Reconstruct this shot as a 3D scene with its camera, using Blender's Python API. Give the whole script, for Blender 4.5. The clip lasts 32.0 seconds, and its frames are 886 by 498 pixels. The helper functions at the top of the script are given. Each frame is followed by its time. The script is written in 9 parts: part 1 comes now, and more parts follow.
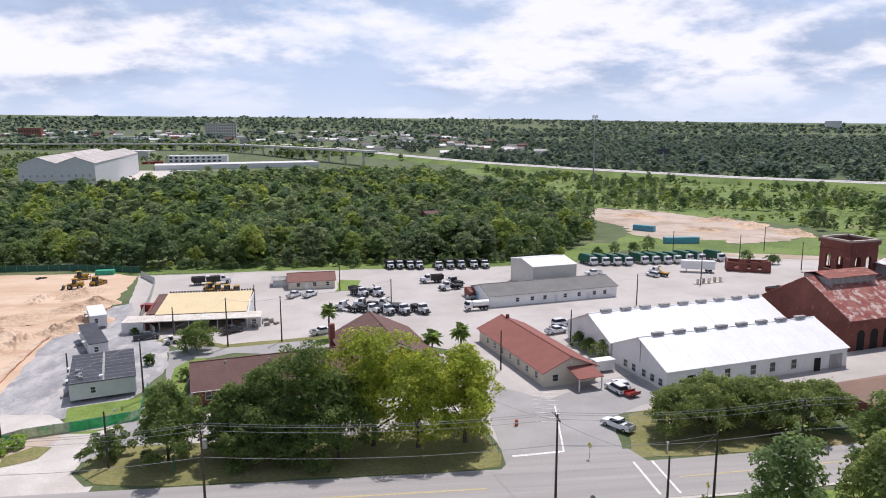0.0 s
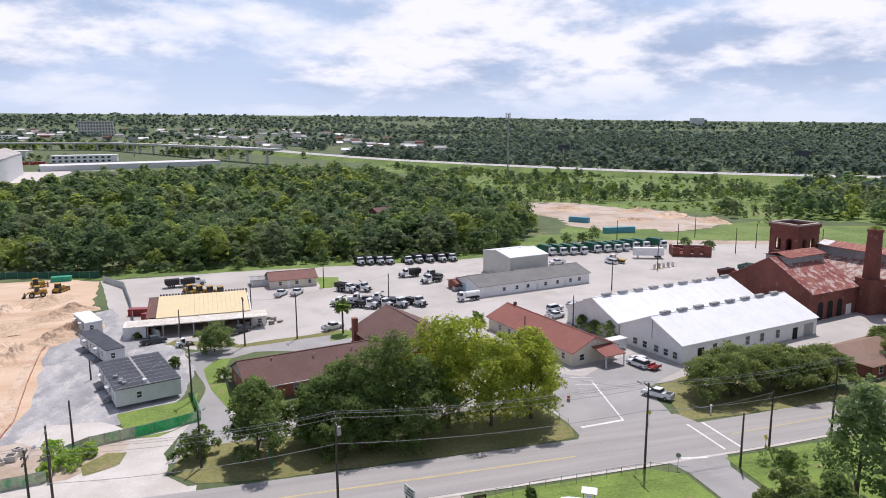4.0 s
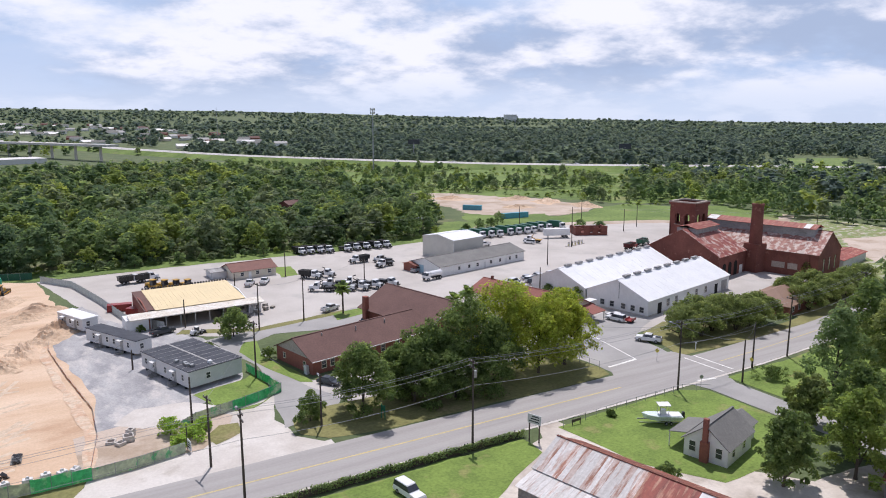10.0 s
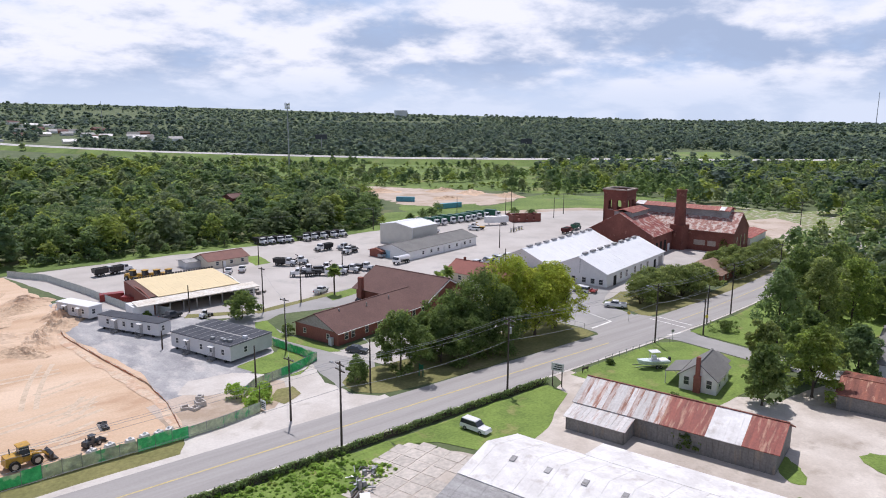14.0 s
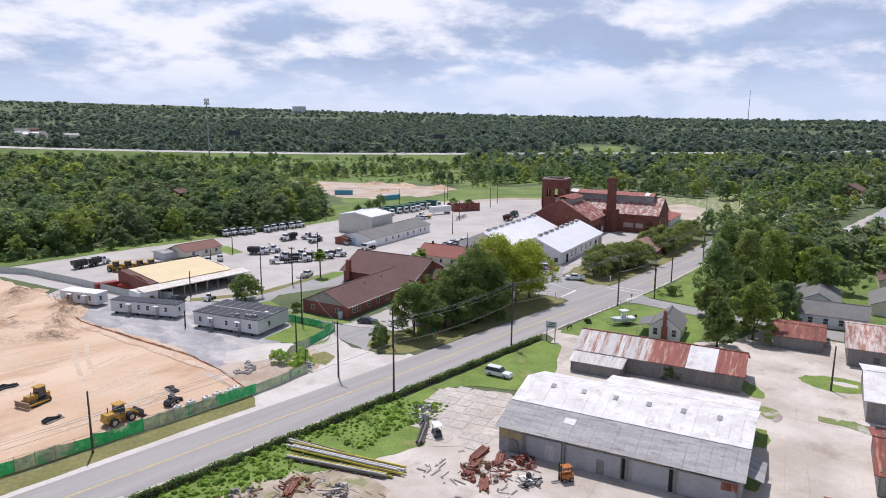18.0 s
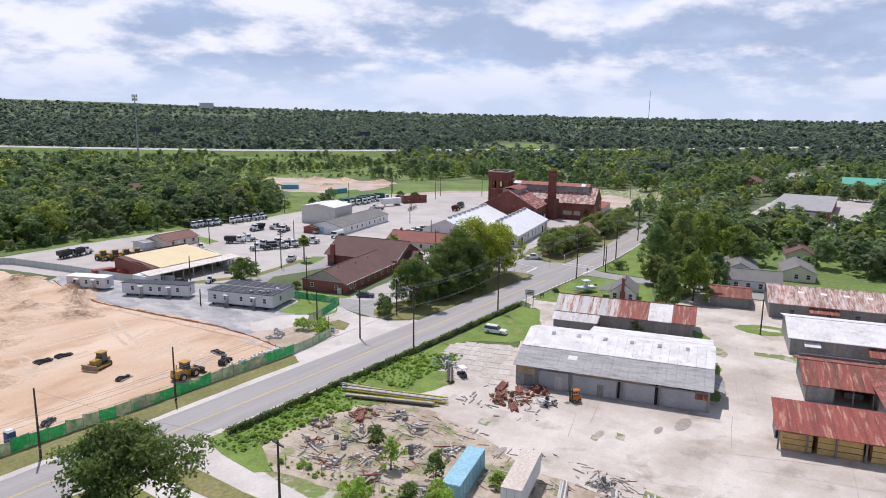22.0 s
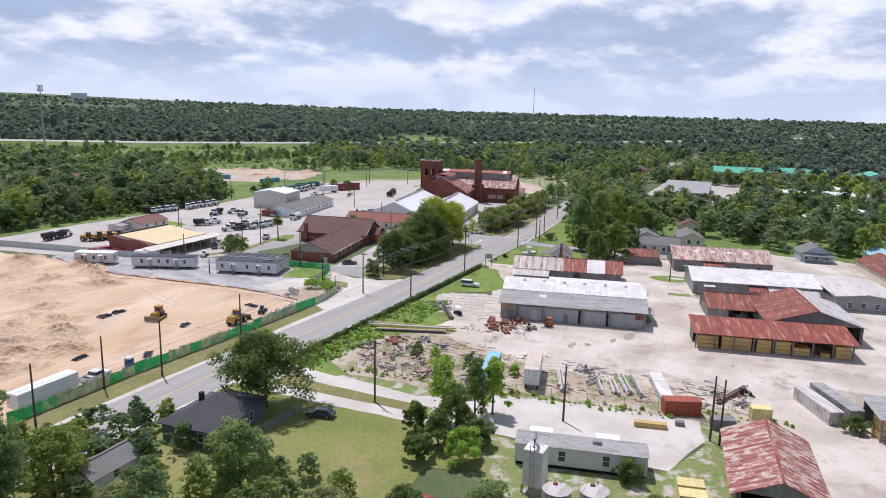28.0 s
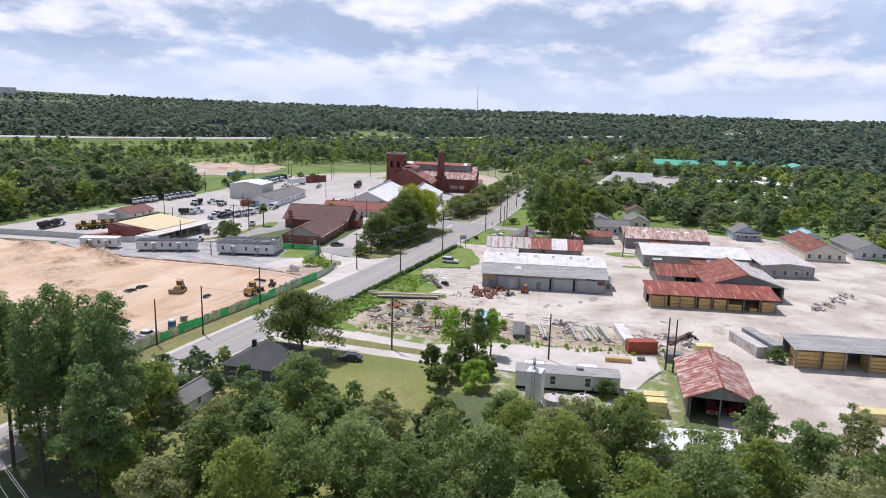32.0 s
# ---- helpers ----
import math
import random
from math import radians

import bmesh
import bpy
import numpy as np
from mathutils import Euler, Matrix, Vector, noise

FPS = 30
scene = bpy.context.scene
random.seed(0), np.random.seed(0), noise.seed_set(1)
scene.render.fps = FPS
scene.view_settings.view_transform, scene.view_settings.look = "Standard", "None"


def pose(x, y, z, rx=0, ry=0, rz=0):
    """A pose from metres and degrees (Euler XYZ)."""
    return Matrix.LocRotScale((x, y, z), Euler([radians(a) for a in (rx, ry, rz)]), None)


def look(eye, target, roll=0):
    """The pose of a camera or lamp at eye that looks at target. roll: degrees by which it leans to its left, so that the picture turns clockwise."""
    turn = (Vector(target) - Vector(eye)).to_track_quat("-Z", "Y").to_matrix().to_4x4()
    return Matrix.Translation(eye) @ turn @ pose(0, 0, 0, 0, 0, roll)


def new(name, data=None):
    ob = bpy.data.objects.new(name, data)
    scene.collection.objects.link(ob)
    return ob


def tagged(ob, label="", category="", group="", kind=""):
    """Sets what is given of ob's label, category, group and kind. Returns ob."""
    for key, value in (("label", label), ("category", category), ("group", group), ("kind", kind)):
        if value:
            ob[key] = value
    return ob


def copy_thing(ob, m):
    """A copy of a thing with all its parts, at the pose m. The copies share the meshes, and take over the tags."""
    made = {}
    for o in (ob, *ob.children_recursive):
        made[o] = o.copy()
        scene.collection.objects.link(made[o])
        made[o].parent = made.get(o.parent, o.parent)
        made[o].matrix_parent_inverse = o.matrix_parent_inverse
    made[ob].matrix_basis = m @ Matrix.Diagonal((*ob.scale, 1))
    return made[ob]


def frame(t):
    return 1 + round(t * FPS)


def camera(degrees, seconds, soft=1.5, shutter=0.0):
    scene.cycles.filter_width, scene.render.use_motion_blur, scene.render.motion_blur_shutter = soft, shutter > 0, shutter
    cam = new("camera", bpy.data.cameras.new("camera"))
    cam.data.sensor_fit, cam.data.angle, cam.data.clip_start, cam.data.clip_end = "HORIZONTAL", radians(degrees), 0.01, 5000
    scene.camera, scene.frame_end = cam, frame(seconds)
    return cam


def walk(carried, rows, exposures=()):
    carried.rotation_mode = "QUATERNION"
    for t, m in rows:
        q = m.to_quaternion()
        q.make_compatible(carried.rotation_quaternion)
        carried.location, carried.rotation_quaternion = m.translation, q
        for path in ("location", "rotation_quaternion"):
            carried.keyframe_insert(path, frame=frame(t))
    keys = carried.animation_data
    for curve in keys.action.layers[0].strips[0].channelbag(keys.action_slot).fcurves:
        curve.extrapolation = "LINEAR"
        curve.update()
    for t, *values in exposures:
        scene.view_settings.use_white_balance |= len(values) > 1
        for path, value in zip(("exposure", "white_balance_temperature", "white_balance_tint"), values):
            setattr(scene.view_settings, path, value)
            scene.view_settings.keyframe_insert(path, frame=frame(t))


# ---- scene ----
cam = camera(64.2, 32.0, soft=1.0)
PATH = [
    (0, (0.118, -0.604, 49.879), (0.332, 1.354, 49.535), -0.2),
    (3, (-22.64, -1.531, 50.207), (-22.189, 0.385, 49.857), -0.3),
    (6, (-45.593, -1.828, 50.106), (-44.901, 0.014, 49.747), -0.2),
    (9, (-68.54, -1.886, 49.866), (-67.617, -0.149, 49.502), -0.1),
    (13, (-99.466, -2.08, 49.486), (-98.274, -0.519, 49.112), 0.2),
    (14.5, (-110.727, -2.143, 49.433), (-109.448, -0.652, 49.055), 0.3),
    (16.5, (-125.811, -1.923, 49.373), (-124.426, -0.532, 48.991), 0.3),
    (19, (-145.027, -1.77, 49.353), (-143.528, -0.503, 48.966), 0.5),
    (20, (-152.505, -1.644, 49.429), (-150.966, -0.426, 49.041), 0.6),
    (23, (-175.011, -1.306, 49.04), (-173.369, -0.234, 48.651), 0.8),
    (25.5, (-193.171, -0.616, 49.157), (-191.461, 0.343, 48.763), 0.8),
    (28, (-211.23, 0.021, 49.216), (-209.462, 0.867, 48.817), 1.4),
    (32, (-238.341, 0.447, 48.964), (-236.512, 1.146, 48.559), 1.6),
]
walk(cam, [(t, look(e, g, r)) for t, e, g, r in PATH], [(0, 0.0, 6230, 17), (17, -0.06, 6080, 17), (25, -0.06, 6080, 17), (32, 0.0, 6080, 17)])

# ---- world, sun, exposure ----
SUN_DIR = Vector((0.216, 0.346, 0.913)).normalized()
world = bpy.data.worlds.new("sky")
scene.world = world
world.use_nodes = True
wt = world.node_tree
wn, wl = wt.nodes, wt.links
wn.clear()


def wmath(op, a, b=None):
    n = wn.new("ShaderNodeMath")
    n.operation = op
    for i, v in enumerate((a, b)):
        if v is None:
            continue
        if isinstance(v, (int, float)):
            n.inputs[i].default_value = v
        else:
            wl.new(v, n.inputs[i])
    return n.outputs[0]


def wramp(fac, lo, hi):
    n = wn.new("ShaderNodeMapRange")
    n.interpolation_type = "SMOOTHSTEP"
    n.inputs["From Min"].default_value, n.inputs["From Max"].default_value = lo, hi
    wl.new(fac, n.inputs["Value"])
    return n.outputs[0]


def wmix(fac, a, b):
    n = wn.new("ShaderNodeMix")
    n.data_type = "RGBA"
    for s, v in ((n.inputs["Factor"], fac), (n.inputs["A"], a), (n.inputs["B"], b)):
        if isinstance(v, (int, float)):
            s.default_value = v
        elif isinstance(v, tuple):
            s.default_value = (*v, 1)
        else:
            wl.new(v, s)
    return n.outputs["Result"]


sky = wn.new("ShaderNodeTexSky")
sky.sky_type, sky.sun_disc = "NISHITA", False
sky.sun_elevation, sky.sun_rotation = math.asin(SUN_DIR.z), math.atan2(SUN_DIR.x, SUN_DIR.y)
sky.air_density, sky.dust_density, sky.ozone_density = 1.0, 1.2, 2.0
skyc = wn.new("ShaderNodeMix")
skyc.data_type, skyc.blend_type = "RGBA", "MULTIPLY"
skyc.inputs["Factor"].default_value = 1.0
skyc.inputs["B"].default_value = (0.07, 0.07, 0.07, 1)
wl.new(sky.outputs[0], skyc.inputs["A"])
tc = wn.new("ShaderNodeTexCoord")
sx = wn.new("ShaderNodeSeparateXYZ")
wl.new(tc.outputs["Generated"], sx.inputs[0])
up = wmath("MAXIMUM", sx.outputs["Z"], 0.0)
def cloud_plane(lift):
    """Directions laid out on a flat cloud deck, with the height over the horizon raised by lift."""
    z = wmath("ADD", up, 0.30 + lift)
    c = wn.new("ShaderNodeCombineXYZ")
    wl.new(wmath("DIVIDE", sx.outputs["X"], z), c.inputs[0])
    wl.new(wmath("DIVIDE", sx.outputs["Y"], z), c.inputs[1])
    wl.new(wmath("MULTIPLY", up, 2.0), c.inputs[2])
    return c.outputs[0]


def wnoise(vec, scale, detail, off, rough=0.55, dist=0.0):
    m = wn.new("ShaderNodeMapping")
    m.inputs["Location"].default_value = off
    wl.new(vec, m.inputs["Vector"])
    n = wn.new("ShaderNodeTexNoise")
    n.inputs["Scale"].default_value, n.inputs["Detail"].default_value = scale, detail
    n.inputs["Roughness"].default_value, n.inputs["Distortion"].default_value = rough, dist
    wl.new(m.outputs[0], n.inputs["Vector"])
    return n.outputs[0]


deck, deck_up = cloud_plane(0.0), cloud_plane(0.034)
cover = wnoise(deck, 2.1, 10, (1.3, 4.2, 1.0), 0.58)
above = wnoise(deck_up, 2.1, 10, (1.3, 4.2, 1.0), 0.58)
broad = wnoise(deck, 0.9, 3, (6.4, 2.6, 2.0), 0.5)
grey = wnoise(deck, 1.5, 5, (0.4, 8.6, 5.0), 0.5)
dens = wmath("ADD", cover, wmath("MULTIPLY", wmath("SUBTRACT", broad, 0.5), 0.7))
puff = wramp(dens, 0.30, 0.58)
relief = wmath("ADD", wmath("MULTIPLY", wmath("SUBTRACT", cover, above), 1.25), wmath("MULTIPLY", wmath("SUBTRACT", 0.52, grey), 1.0))
toplit = wramp(relief, -0.13, 0.17)
veil = wramp(wnoise(deck, 1.2, 5, (3.1, 7.7, 0.0)), 0.30, 0.62)
c0 = wmix(wmath("MULTIPLY", veil, 0.7), (0.47, 0.62, 0.84), (0.62, 0.72, 0.87))
cl = wmix(toplit, (0.43, 0.525, 0.68), (1.0, 1.0, 1.02))
c2 = wmix(wmath("MULTIPLY", puff, 0.93), c0, cl)
hz = wramp(up, 0.075, 0.01)
c25 = wmix(wmath("MULTIPLY", hz, 0.78), c2, (0.69, 0.78, 0.90))
zen = wramp(up, 0.20, 0.55)
c3 = wmix(wmath("MULTIPLY", zen, 0.73), c25, skyc.outputs["Result"])
bg = wn.new("ShaderNodeBackground")
bg.inputs["Strength"].default_value = 1.0
wl.new(c3, bg.inputs["Color"])
wo = wn.new("ShaderNodeOutputWorld")
wl.new(bg.outputs[0], wo.inputs["Surface"])

sun = bpy.data.lights.new("sun", "SUN")
sun.energy, sun.angle, sun.color = 3.9, radians(0.6), (1.0, 0.955, 0.88)
sun_ob = new("sun", sun)
sun_ob.matrix_world = look((0, 0, 300), Vector((0, 0, 300)) - SUN_DIR)

# ---- materials ----
MATS = {}


def mat(name, col, col2=None, rough=0.8, metal=0.0, scale=0.3, fine=3.0, amount=0.6, grain=0.25, bump=0.0,
        rand=0.0, lo=0.4, hi=0.62, island=False, streak=None, spec=0.4, alpha=1.0, trans=0.0, third=None, third_scale=1.5, third_lo=0.58, third_hi=0.66, local=False):
    """A weathered surface: two tones by broad noise, a third by a second noise, and fine grain."""
    if name in MATS:
        return MATS[name]
    m = bpy.data.materials.new(name)
    m.use_nodes = True
    t = m.node_tree
    n, l = t.nodes, t.links
    b = n["Principled BSDF"]
    geo = n.new("ShaderNodeNewGeometry")
    vec = geo.outputs["Position"]
    if local:
        vec = n.new("ShaderNodeTexCoord").outputs["Object"]
    if streak:
        mp = n.new("ShaderNodeMapping")
        mp.inputs["Scale"].default_value = streak
        l.new(vec, mp.inputs["Vector"])
        vec = mp.outputs[0]

    def noise_node(s, d=4.0, v=vec):
        k = n.new("ShaderNodeTexNoise")
        k.inputs["Scale"].default_value, k.inputs["Detail"].default_value = s, d
        k.inputs["Roughness"].default_value = 0.6
        l.new(v, k.inputs["Vector"])
        return k.outputs[0]

    def rng(f, a, c, to0=0.0, to1=1.0):
        k = n.new("ShaderNodeMapRange")
        k.inputs[1].default_value, k.inputs[2].default_value = a, c
        k.inputs[3].default_value, k.inputs[4].default_value = to0, to1
        l.new(f, k.inputs[0])
        return k.outputs[0]

    def mixc(f, a, c, how="MIX"):
        k = n.new("ShaderNodeMix")
        k.data_type, k.blend_type = "RGBA", how
        for s, v in ((k.inputs["Factor"], f), (k.inputs["A"], a), (k.inputs["B"], c)):
            if isinstance(v, (int, float)):
                s.default_value = v
            elif isinstance(v, tuple):
                s.default_value = (*v, 1)
            else:
                l.new(v, s)
        return k.outputs["Result"]

    col2 = col2 or tuple(c * 0.72 for c in col)
    c = mixc(rng(noise_node(scale, 8.0), lo, hi, 0, amount), col, col2)
    if third:
        c = mixc(rng(noise_node(third_scale, 6.0), third_lo, third_hi, 0, 0.85), c, third)
    g = rng(noise_node(fine, 5.0, geo.outputs["Position"]), 0.25, 0.75, 1 - grain, 1 + grain)
    vm = n.new("ShaderNodeVectorMath")
    vm.operation = "SCALE"
    l.new(c, vm.inputs[0])
    l.new(g, vm.inputs["Scale"])
    c = vm.outputs[0]
    if rand or island:
        oi = n.new("ShaderNodeObjectInfo")
        src = geo.outputs["Random Per Island"] if island else oi.outputs["Random"]
        vm2 = n.new("ShaderNodeVectorMath")
        vm2.operation = "SCALE"
        l.new(c, vm2.inputs[0])
        l.new(rng(src, 0, 1, 1 - rand, 1 + rand), vm2.inputs["Scale"])
        c = vm2.outputs[0]
    l.new(c, b.inputs["Base Color"])
    b.inputs["Roughness"].default_value, b.inputs["Metallic"].default_value = rough, metal
    b.inputs["Specular IOR Level"].default_value = spec
    if trans:
        tr = n.new("ShaderNodeBsdfTranslucent")
        ms = n.new("ShaderNodeMixShader")
        ms.inputs[0].default_value = trans
        back = n.new("ShaderNodeVectorMath")
        back.operation = "MULTIPLY"
        back.inputs[1].default_value = (1.6, 1.5, 1.0)
        l.new(c, back.inputs[0])
        l.new(back.outputs[0], tr.inputs["Color"])
        l.new(b.outputs[0], ms.inputs[1])
        l.new(tr.outputs[0], ms.inputs[2])
        l.new(ms.outputs[0], n["Material Output"].inputs["Surface"])
    if alpha < 1:
        b.inputs["Alpha"].default_value = alpha
    if bump:
        bp = n.new("ShaderNodeBump")
        bp.inputs["Strength"].default_value, bp.inputs["Distance"].default_value = bump, 0.1
        l.new(noise_node(fine * 0.6, 7.0, geo.outputs["Position"]), bp.inputs["Height"])
        l.new(bp.outputs[0], b.inputs["Normal"])
    MATS[name] = m
    return m


def foliage(name, dark, light, trans=0.56, spot=0.11, yellow=None, leafrand=0.3):
    """Leaves: tone changes from tree to tree and from leaf to leaf."""
    m = mat(name, dark, light, rough=0.7, scale=spot, fine=0.7, amount=1.0, grain=0.3, island=True, rand=leafrand, lo=0.36, hi=0.64,
            spec=0.12, trans=trans, third=yellow, third_scale=spot * 0.8, third_lo=0.60, third_hi=0.72)
    return m


M_GROUND = mat("scrub_ground", (0.115, 0.145, 0.062), (0.082, 0.11, 0.048), scale=0.06, fine=1.2, amount=1, rough=0.95, third=(0.19, 0.18, 0.095), third_scale=0.05)
M_FLOOR = mat("woodland_floor", (0.045, 0.05, 0.02), (0.03, 0.04, 0.015), scale=0.1, rough=1)
M_MEADOW = mat("meadow_grass", (0.17, 0.235, 0.06), (0.11, 0.165, 0.04), scale=0.045, fine=0.8, amount=1, rough=0.95, grain=0.35, third=(0.22, 0.22, 0.09), third_scale=0.03)
M_LAWN = mat("mown_lawn", (0.185, 0.262, 0.055), (0.135, 0.198, 0.042), scale=0.16, fine=2.2, amount=1, rough=0.95, grain=0.3, third=(0.24, 0.24, 0.085), third_scale=0.2)
M_WORNLAWN = mat("worn_patchy_grass", (0.17, 0.235, 0.065), (0.23, 0.22, 0.10), scale=0.2, fine=1.6, amount=1, rough=0.95, grain=0.25, third=(0.48, 0.44, 0.39), third_scale=0.35, third_lo=0.50, third_hi=0.60)
M_DRYLAWN = mat("dry_lawn", (0.23, 0.215, 0.085), (0.175, 0.17, 0.062), scale=0.12, fine=1.6, amount=1, rough=0.95, grain=0.28, third=(0.27, 0.22, 0.115), third_scale=0.10)
M_OLIVELAWN = mat("sunburnt_mown_lawn", (0.225, 0.235, 0.075), (0.175, 0.195, 0.055), scale=0.07, fine=1.6, amount=1, rough=0.95, grain=0.22, third=(0.29, 0.245, 0.11), third_scale=0.09, third_lo=0.52, third_hi=0.68)
M_YARD = mat("crushed_shell_yard", (0.50, 0.465, 0.435), (0.415, 0.38, 0.35), scale=0.045, fine=2.4, amount=1, rough=0.9, grain=0.07, third=(0.37, 0.35, 0.33), third_scale=0.10, third_lo=0.56, third_hi=0.72)
M_LUMBER = mat("lumber_yard_concrete", (0.615, 0.555, 0.495), (0.445, 0.385, 0.33), scale=0.075, fine=2.4, amount=1, rough=0.9, grain=0.12, lo=0.40, hi=0.60, third=(0.335, 0.28, 0.23), third_scale=0.16, third_lo=0.54, third_hi=0.68)
M_SOIL = mat("weedy_scrap_soil", (0.47, 0.395, 0.315), (0.33, 0.265, 0.195), scale=0.25, fine=1.8, amount=1, rough=0.95, grain=0.2, third=(0.21, 0.225, 0.09), third_scale=0.22, third_lo=0.54, third_hi=0.62)
M_STAIN = mat("oil_dark_concrete", (0.30, 0.255, 0.225), (0.40, 0.345, 0.30), scale=0.5, fine=2, amount=1, rough=0.8, grain=0.1)
M_SLAB = mat("broken_concrete", (0.52, 0.47, 0.42), (0.40, 0.36, 0.32), scale=0.2, fine=1.5, rough=0.9, rand=0.12)
M_DIRT = mat("graded_sand", (0.66, 0.505, 0.375), (0.545, 0.38, 0.255), scale=0.06, fine=2.4, amount=1, rough=0.95, grain=0.10, bump=0.35, lo=0.36, hi=0.60, streak=(0.45, 1, 1), third=(0.45, 0.29, 0.185), third_scale=0.11, third_lo=0.52, third_hi=0.68)
M_CLAY = mat("reddish_clay", (0.52, 0.34, 0.235), (0.57, 0.43, 0.32), scale=0.3, fine=1.5, amount=1, rough=1, grain=0.2, third=(0.60, 0.485, 0.37), third_scale=0.35, third_lo=0.46, third_hi=0.56)
M_CLEARING = mat("pale_pinkish_sand", (0.53, 0.44, 0.37), (0.44, 0.35, 0.28), scale=0.04, fine=2.4, amount=1, rough=0.95, grain=0.12, third=(0.35, 0.265, 0.19), third_scale=0.06, third_lo=0.49, third_hi=0.62)
M_DIRTDARK = mat("turned_clay", (0.56, 0.415, 0.295), (0.47, 0.335, 0.225), scale=0.2, fine=1.2, rough=1, bump=0.5)
M_GRAVEL = mat("grey_gravel", (0.40, 0.39, 0.39), (0.27, 0.265, 0.275), scale=0.22, fine=2.4, amount=1, rough=0.85, grain=0.18, streak=(1.0, 0.45, 1), third=(0.53, 0.495, 0.47), third_scale=0.28, third_lo=0.50, third_hi=0.64)
M_ROAD = mat("worn_asphalt", (0.365, 0.345, 0.33), (0.31, 0.29, 0.28), scale=0.5, fine=2.4, amount=0.9, rough=0.88, grain=0.06, streak=(0.045, 1, 1), third=(0.385, 0.365, 0.35), third_scale=0.12)
M_LANE = mat("pale_asphalt", (0.36, 0.345, 0.335), (0.30, 0.29, 0.28), scale=0.09, fine=2.4, amount=1, rough=0.9, grain=0.05)
M_CONC = mat("concrete", (0.60, 0.56, 0.52), (0.50, 0.455, 0.415), scale=0.13, fine=2.4, amount=1, rough=0.9, grain=0.09, third=(0.42, 0.375, 0.33), third_scale=0.2, third_lo=0.60, third_hi=0.74)
M_YELLOWLINE = mat("yellow_paint", (0.56, 0.45, 0.20), (0.44, 0.38, 0.25), scale=0.5, rough=0.8)
M_WHITELINE = mat("white_paint_line", (0.75, 0.74, 0.71), (0.6, 0.58, 0.56), scale=0.6, rough=0.8)
M_WHITEMETAL = mat("white_metal_roof", (0.78, 0.78, 0.79), (0.70, 0.70, 0.71), scale=0.25, fine=1.4, rough=0.45, grain=0.05, metal=0.0)
M_WHITEWALL = mat("white_painted_wall", (0.74, 0.74, 0.74), (0.66, 0.66, 0.66), scale=0.35, fine=1.5, grain=0.06, rough=0.6)
M_CREAMWALL = mat("cream_wall", (0.66, 0.60, 0.50), (0.58, 0.52, 0.43), scale=0.35, grain=0.06)
M_GREYWALL = mat("pale_grey_siding", (0.60, 0.60, 0.61), (0.52, 0.52, 0.53), scale=0.4, grain=0.06, rough=0.6)
M_BEIGEMETAL = mat("beige_metal_wall", (0.57, 0.55, 0.50), (0.50, 0.48, 0.44), scale=0.3, grain=0.05, rough=0.5)
M_GREYROOF = mat("grey_shingle", (0.20, 0.195, 0.185), (0.155, 0.15, 0.145), scale=0.3, fine=3, grain=0.16, rough=0.9)
M_DARKROOF = mat("charcoal_shingle", (0.085, 0.085, 0.095), (0.06, 0.06, 0.068), scale=0.3, fine=3, grain=0.18, rough=0.9)
M_TARROOF = mat("dark_membrane_roof", (0.062, 0.066, 0.08), (0.095, 0.10, 0.115), scale=0.25, fine=1.5, rough=0.85, grain=0.15, spec=0.2)
M_BROWNROOF = mat("brown_shingle", (0.155, 0.088, 0.076), (0.12, 0.068, 0.06), scale=0.25, fine=3, grain=0.18, rough=0.9)
M_REDROOF = mat("red_shingle", (0.275, 0.105, 0.084), (0.225, 0.088, 0.07), scale=0.3, fine=3, grain=0.15, rough=0.85)
M_TANROOF = mat("tan_metal_roof", (0.72, 0.58, 0.34), (0.66, 0.53, 0.31), scale=0.2, fine=1.3, grain=0.05, rough=0.5)
M_RUST = mat("rusted_metal", (0.25, 0.085, 0.055), (0.155, 0.055, 0.04), scale=0.45, fine=3.0, amount=1, grain=0.25, rough=0.75, rand=0.15, local=True, streak=(0.35, 2.2, 0.5), third=(0.40, 0.22, 0.15), third_scale=0.7, third_lo=0.58)
M_REDPAINT = mat("faded_red_metal_roof", (0.285, 0.070, 0.048), (0.20, 0.048, 0.036), scale=0.5, fine=2.6, amount=1, grain=0.2, rough=0.65, rand=0.12, local=True, streak=(0.3, 2.4, 0.5), third=(0.45, 0.25, 0.17), third_scale=0.8, third_lo=0.52, third_hi=0.66)
M_GALV = mat("weathered_galvanised", (0.56, 0.54, 0.53), (0.44, 0.40, 0.375), scale=0.6, fine=3, grain=0.16, rough=0.6, rand=0.12, local=True, streak=(0.3, 2.6, 0.5), third=(0.34, 0.19, 0.14), third_scale=0.8, third_lo=0.52, third_hi=0.68)
M_RUSTWHITE = mat("rust_streaked_white_metal", (0.52, 0.42, 0.38), (0.31, 0.145, 0.10), scale=0.8, fine=3, amount=1, grain=0.2, rough=0.7, rand=0.14, lo=0.42, hi=0.58, local=True, streak=(0.35, 2.2, 0.5), third=(0.64, 0.59, 0.56), third_scale=1.2, third_lo=0.54)
M_RUSTROOF = mat("red_roof_with_bare_rusty_patches", (0.235, 0.058, 0.05), (0.33, 0.125, 0.095), scale=0.35, fine=3, amount=1, grain=0.22, rough=0.7, rand=0.07, third=(0.53, 0.43, 0.38), third_scale=0.55, third_lo=0.50, third_hi=0.60)
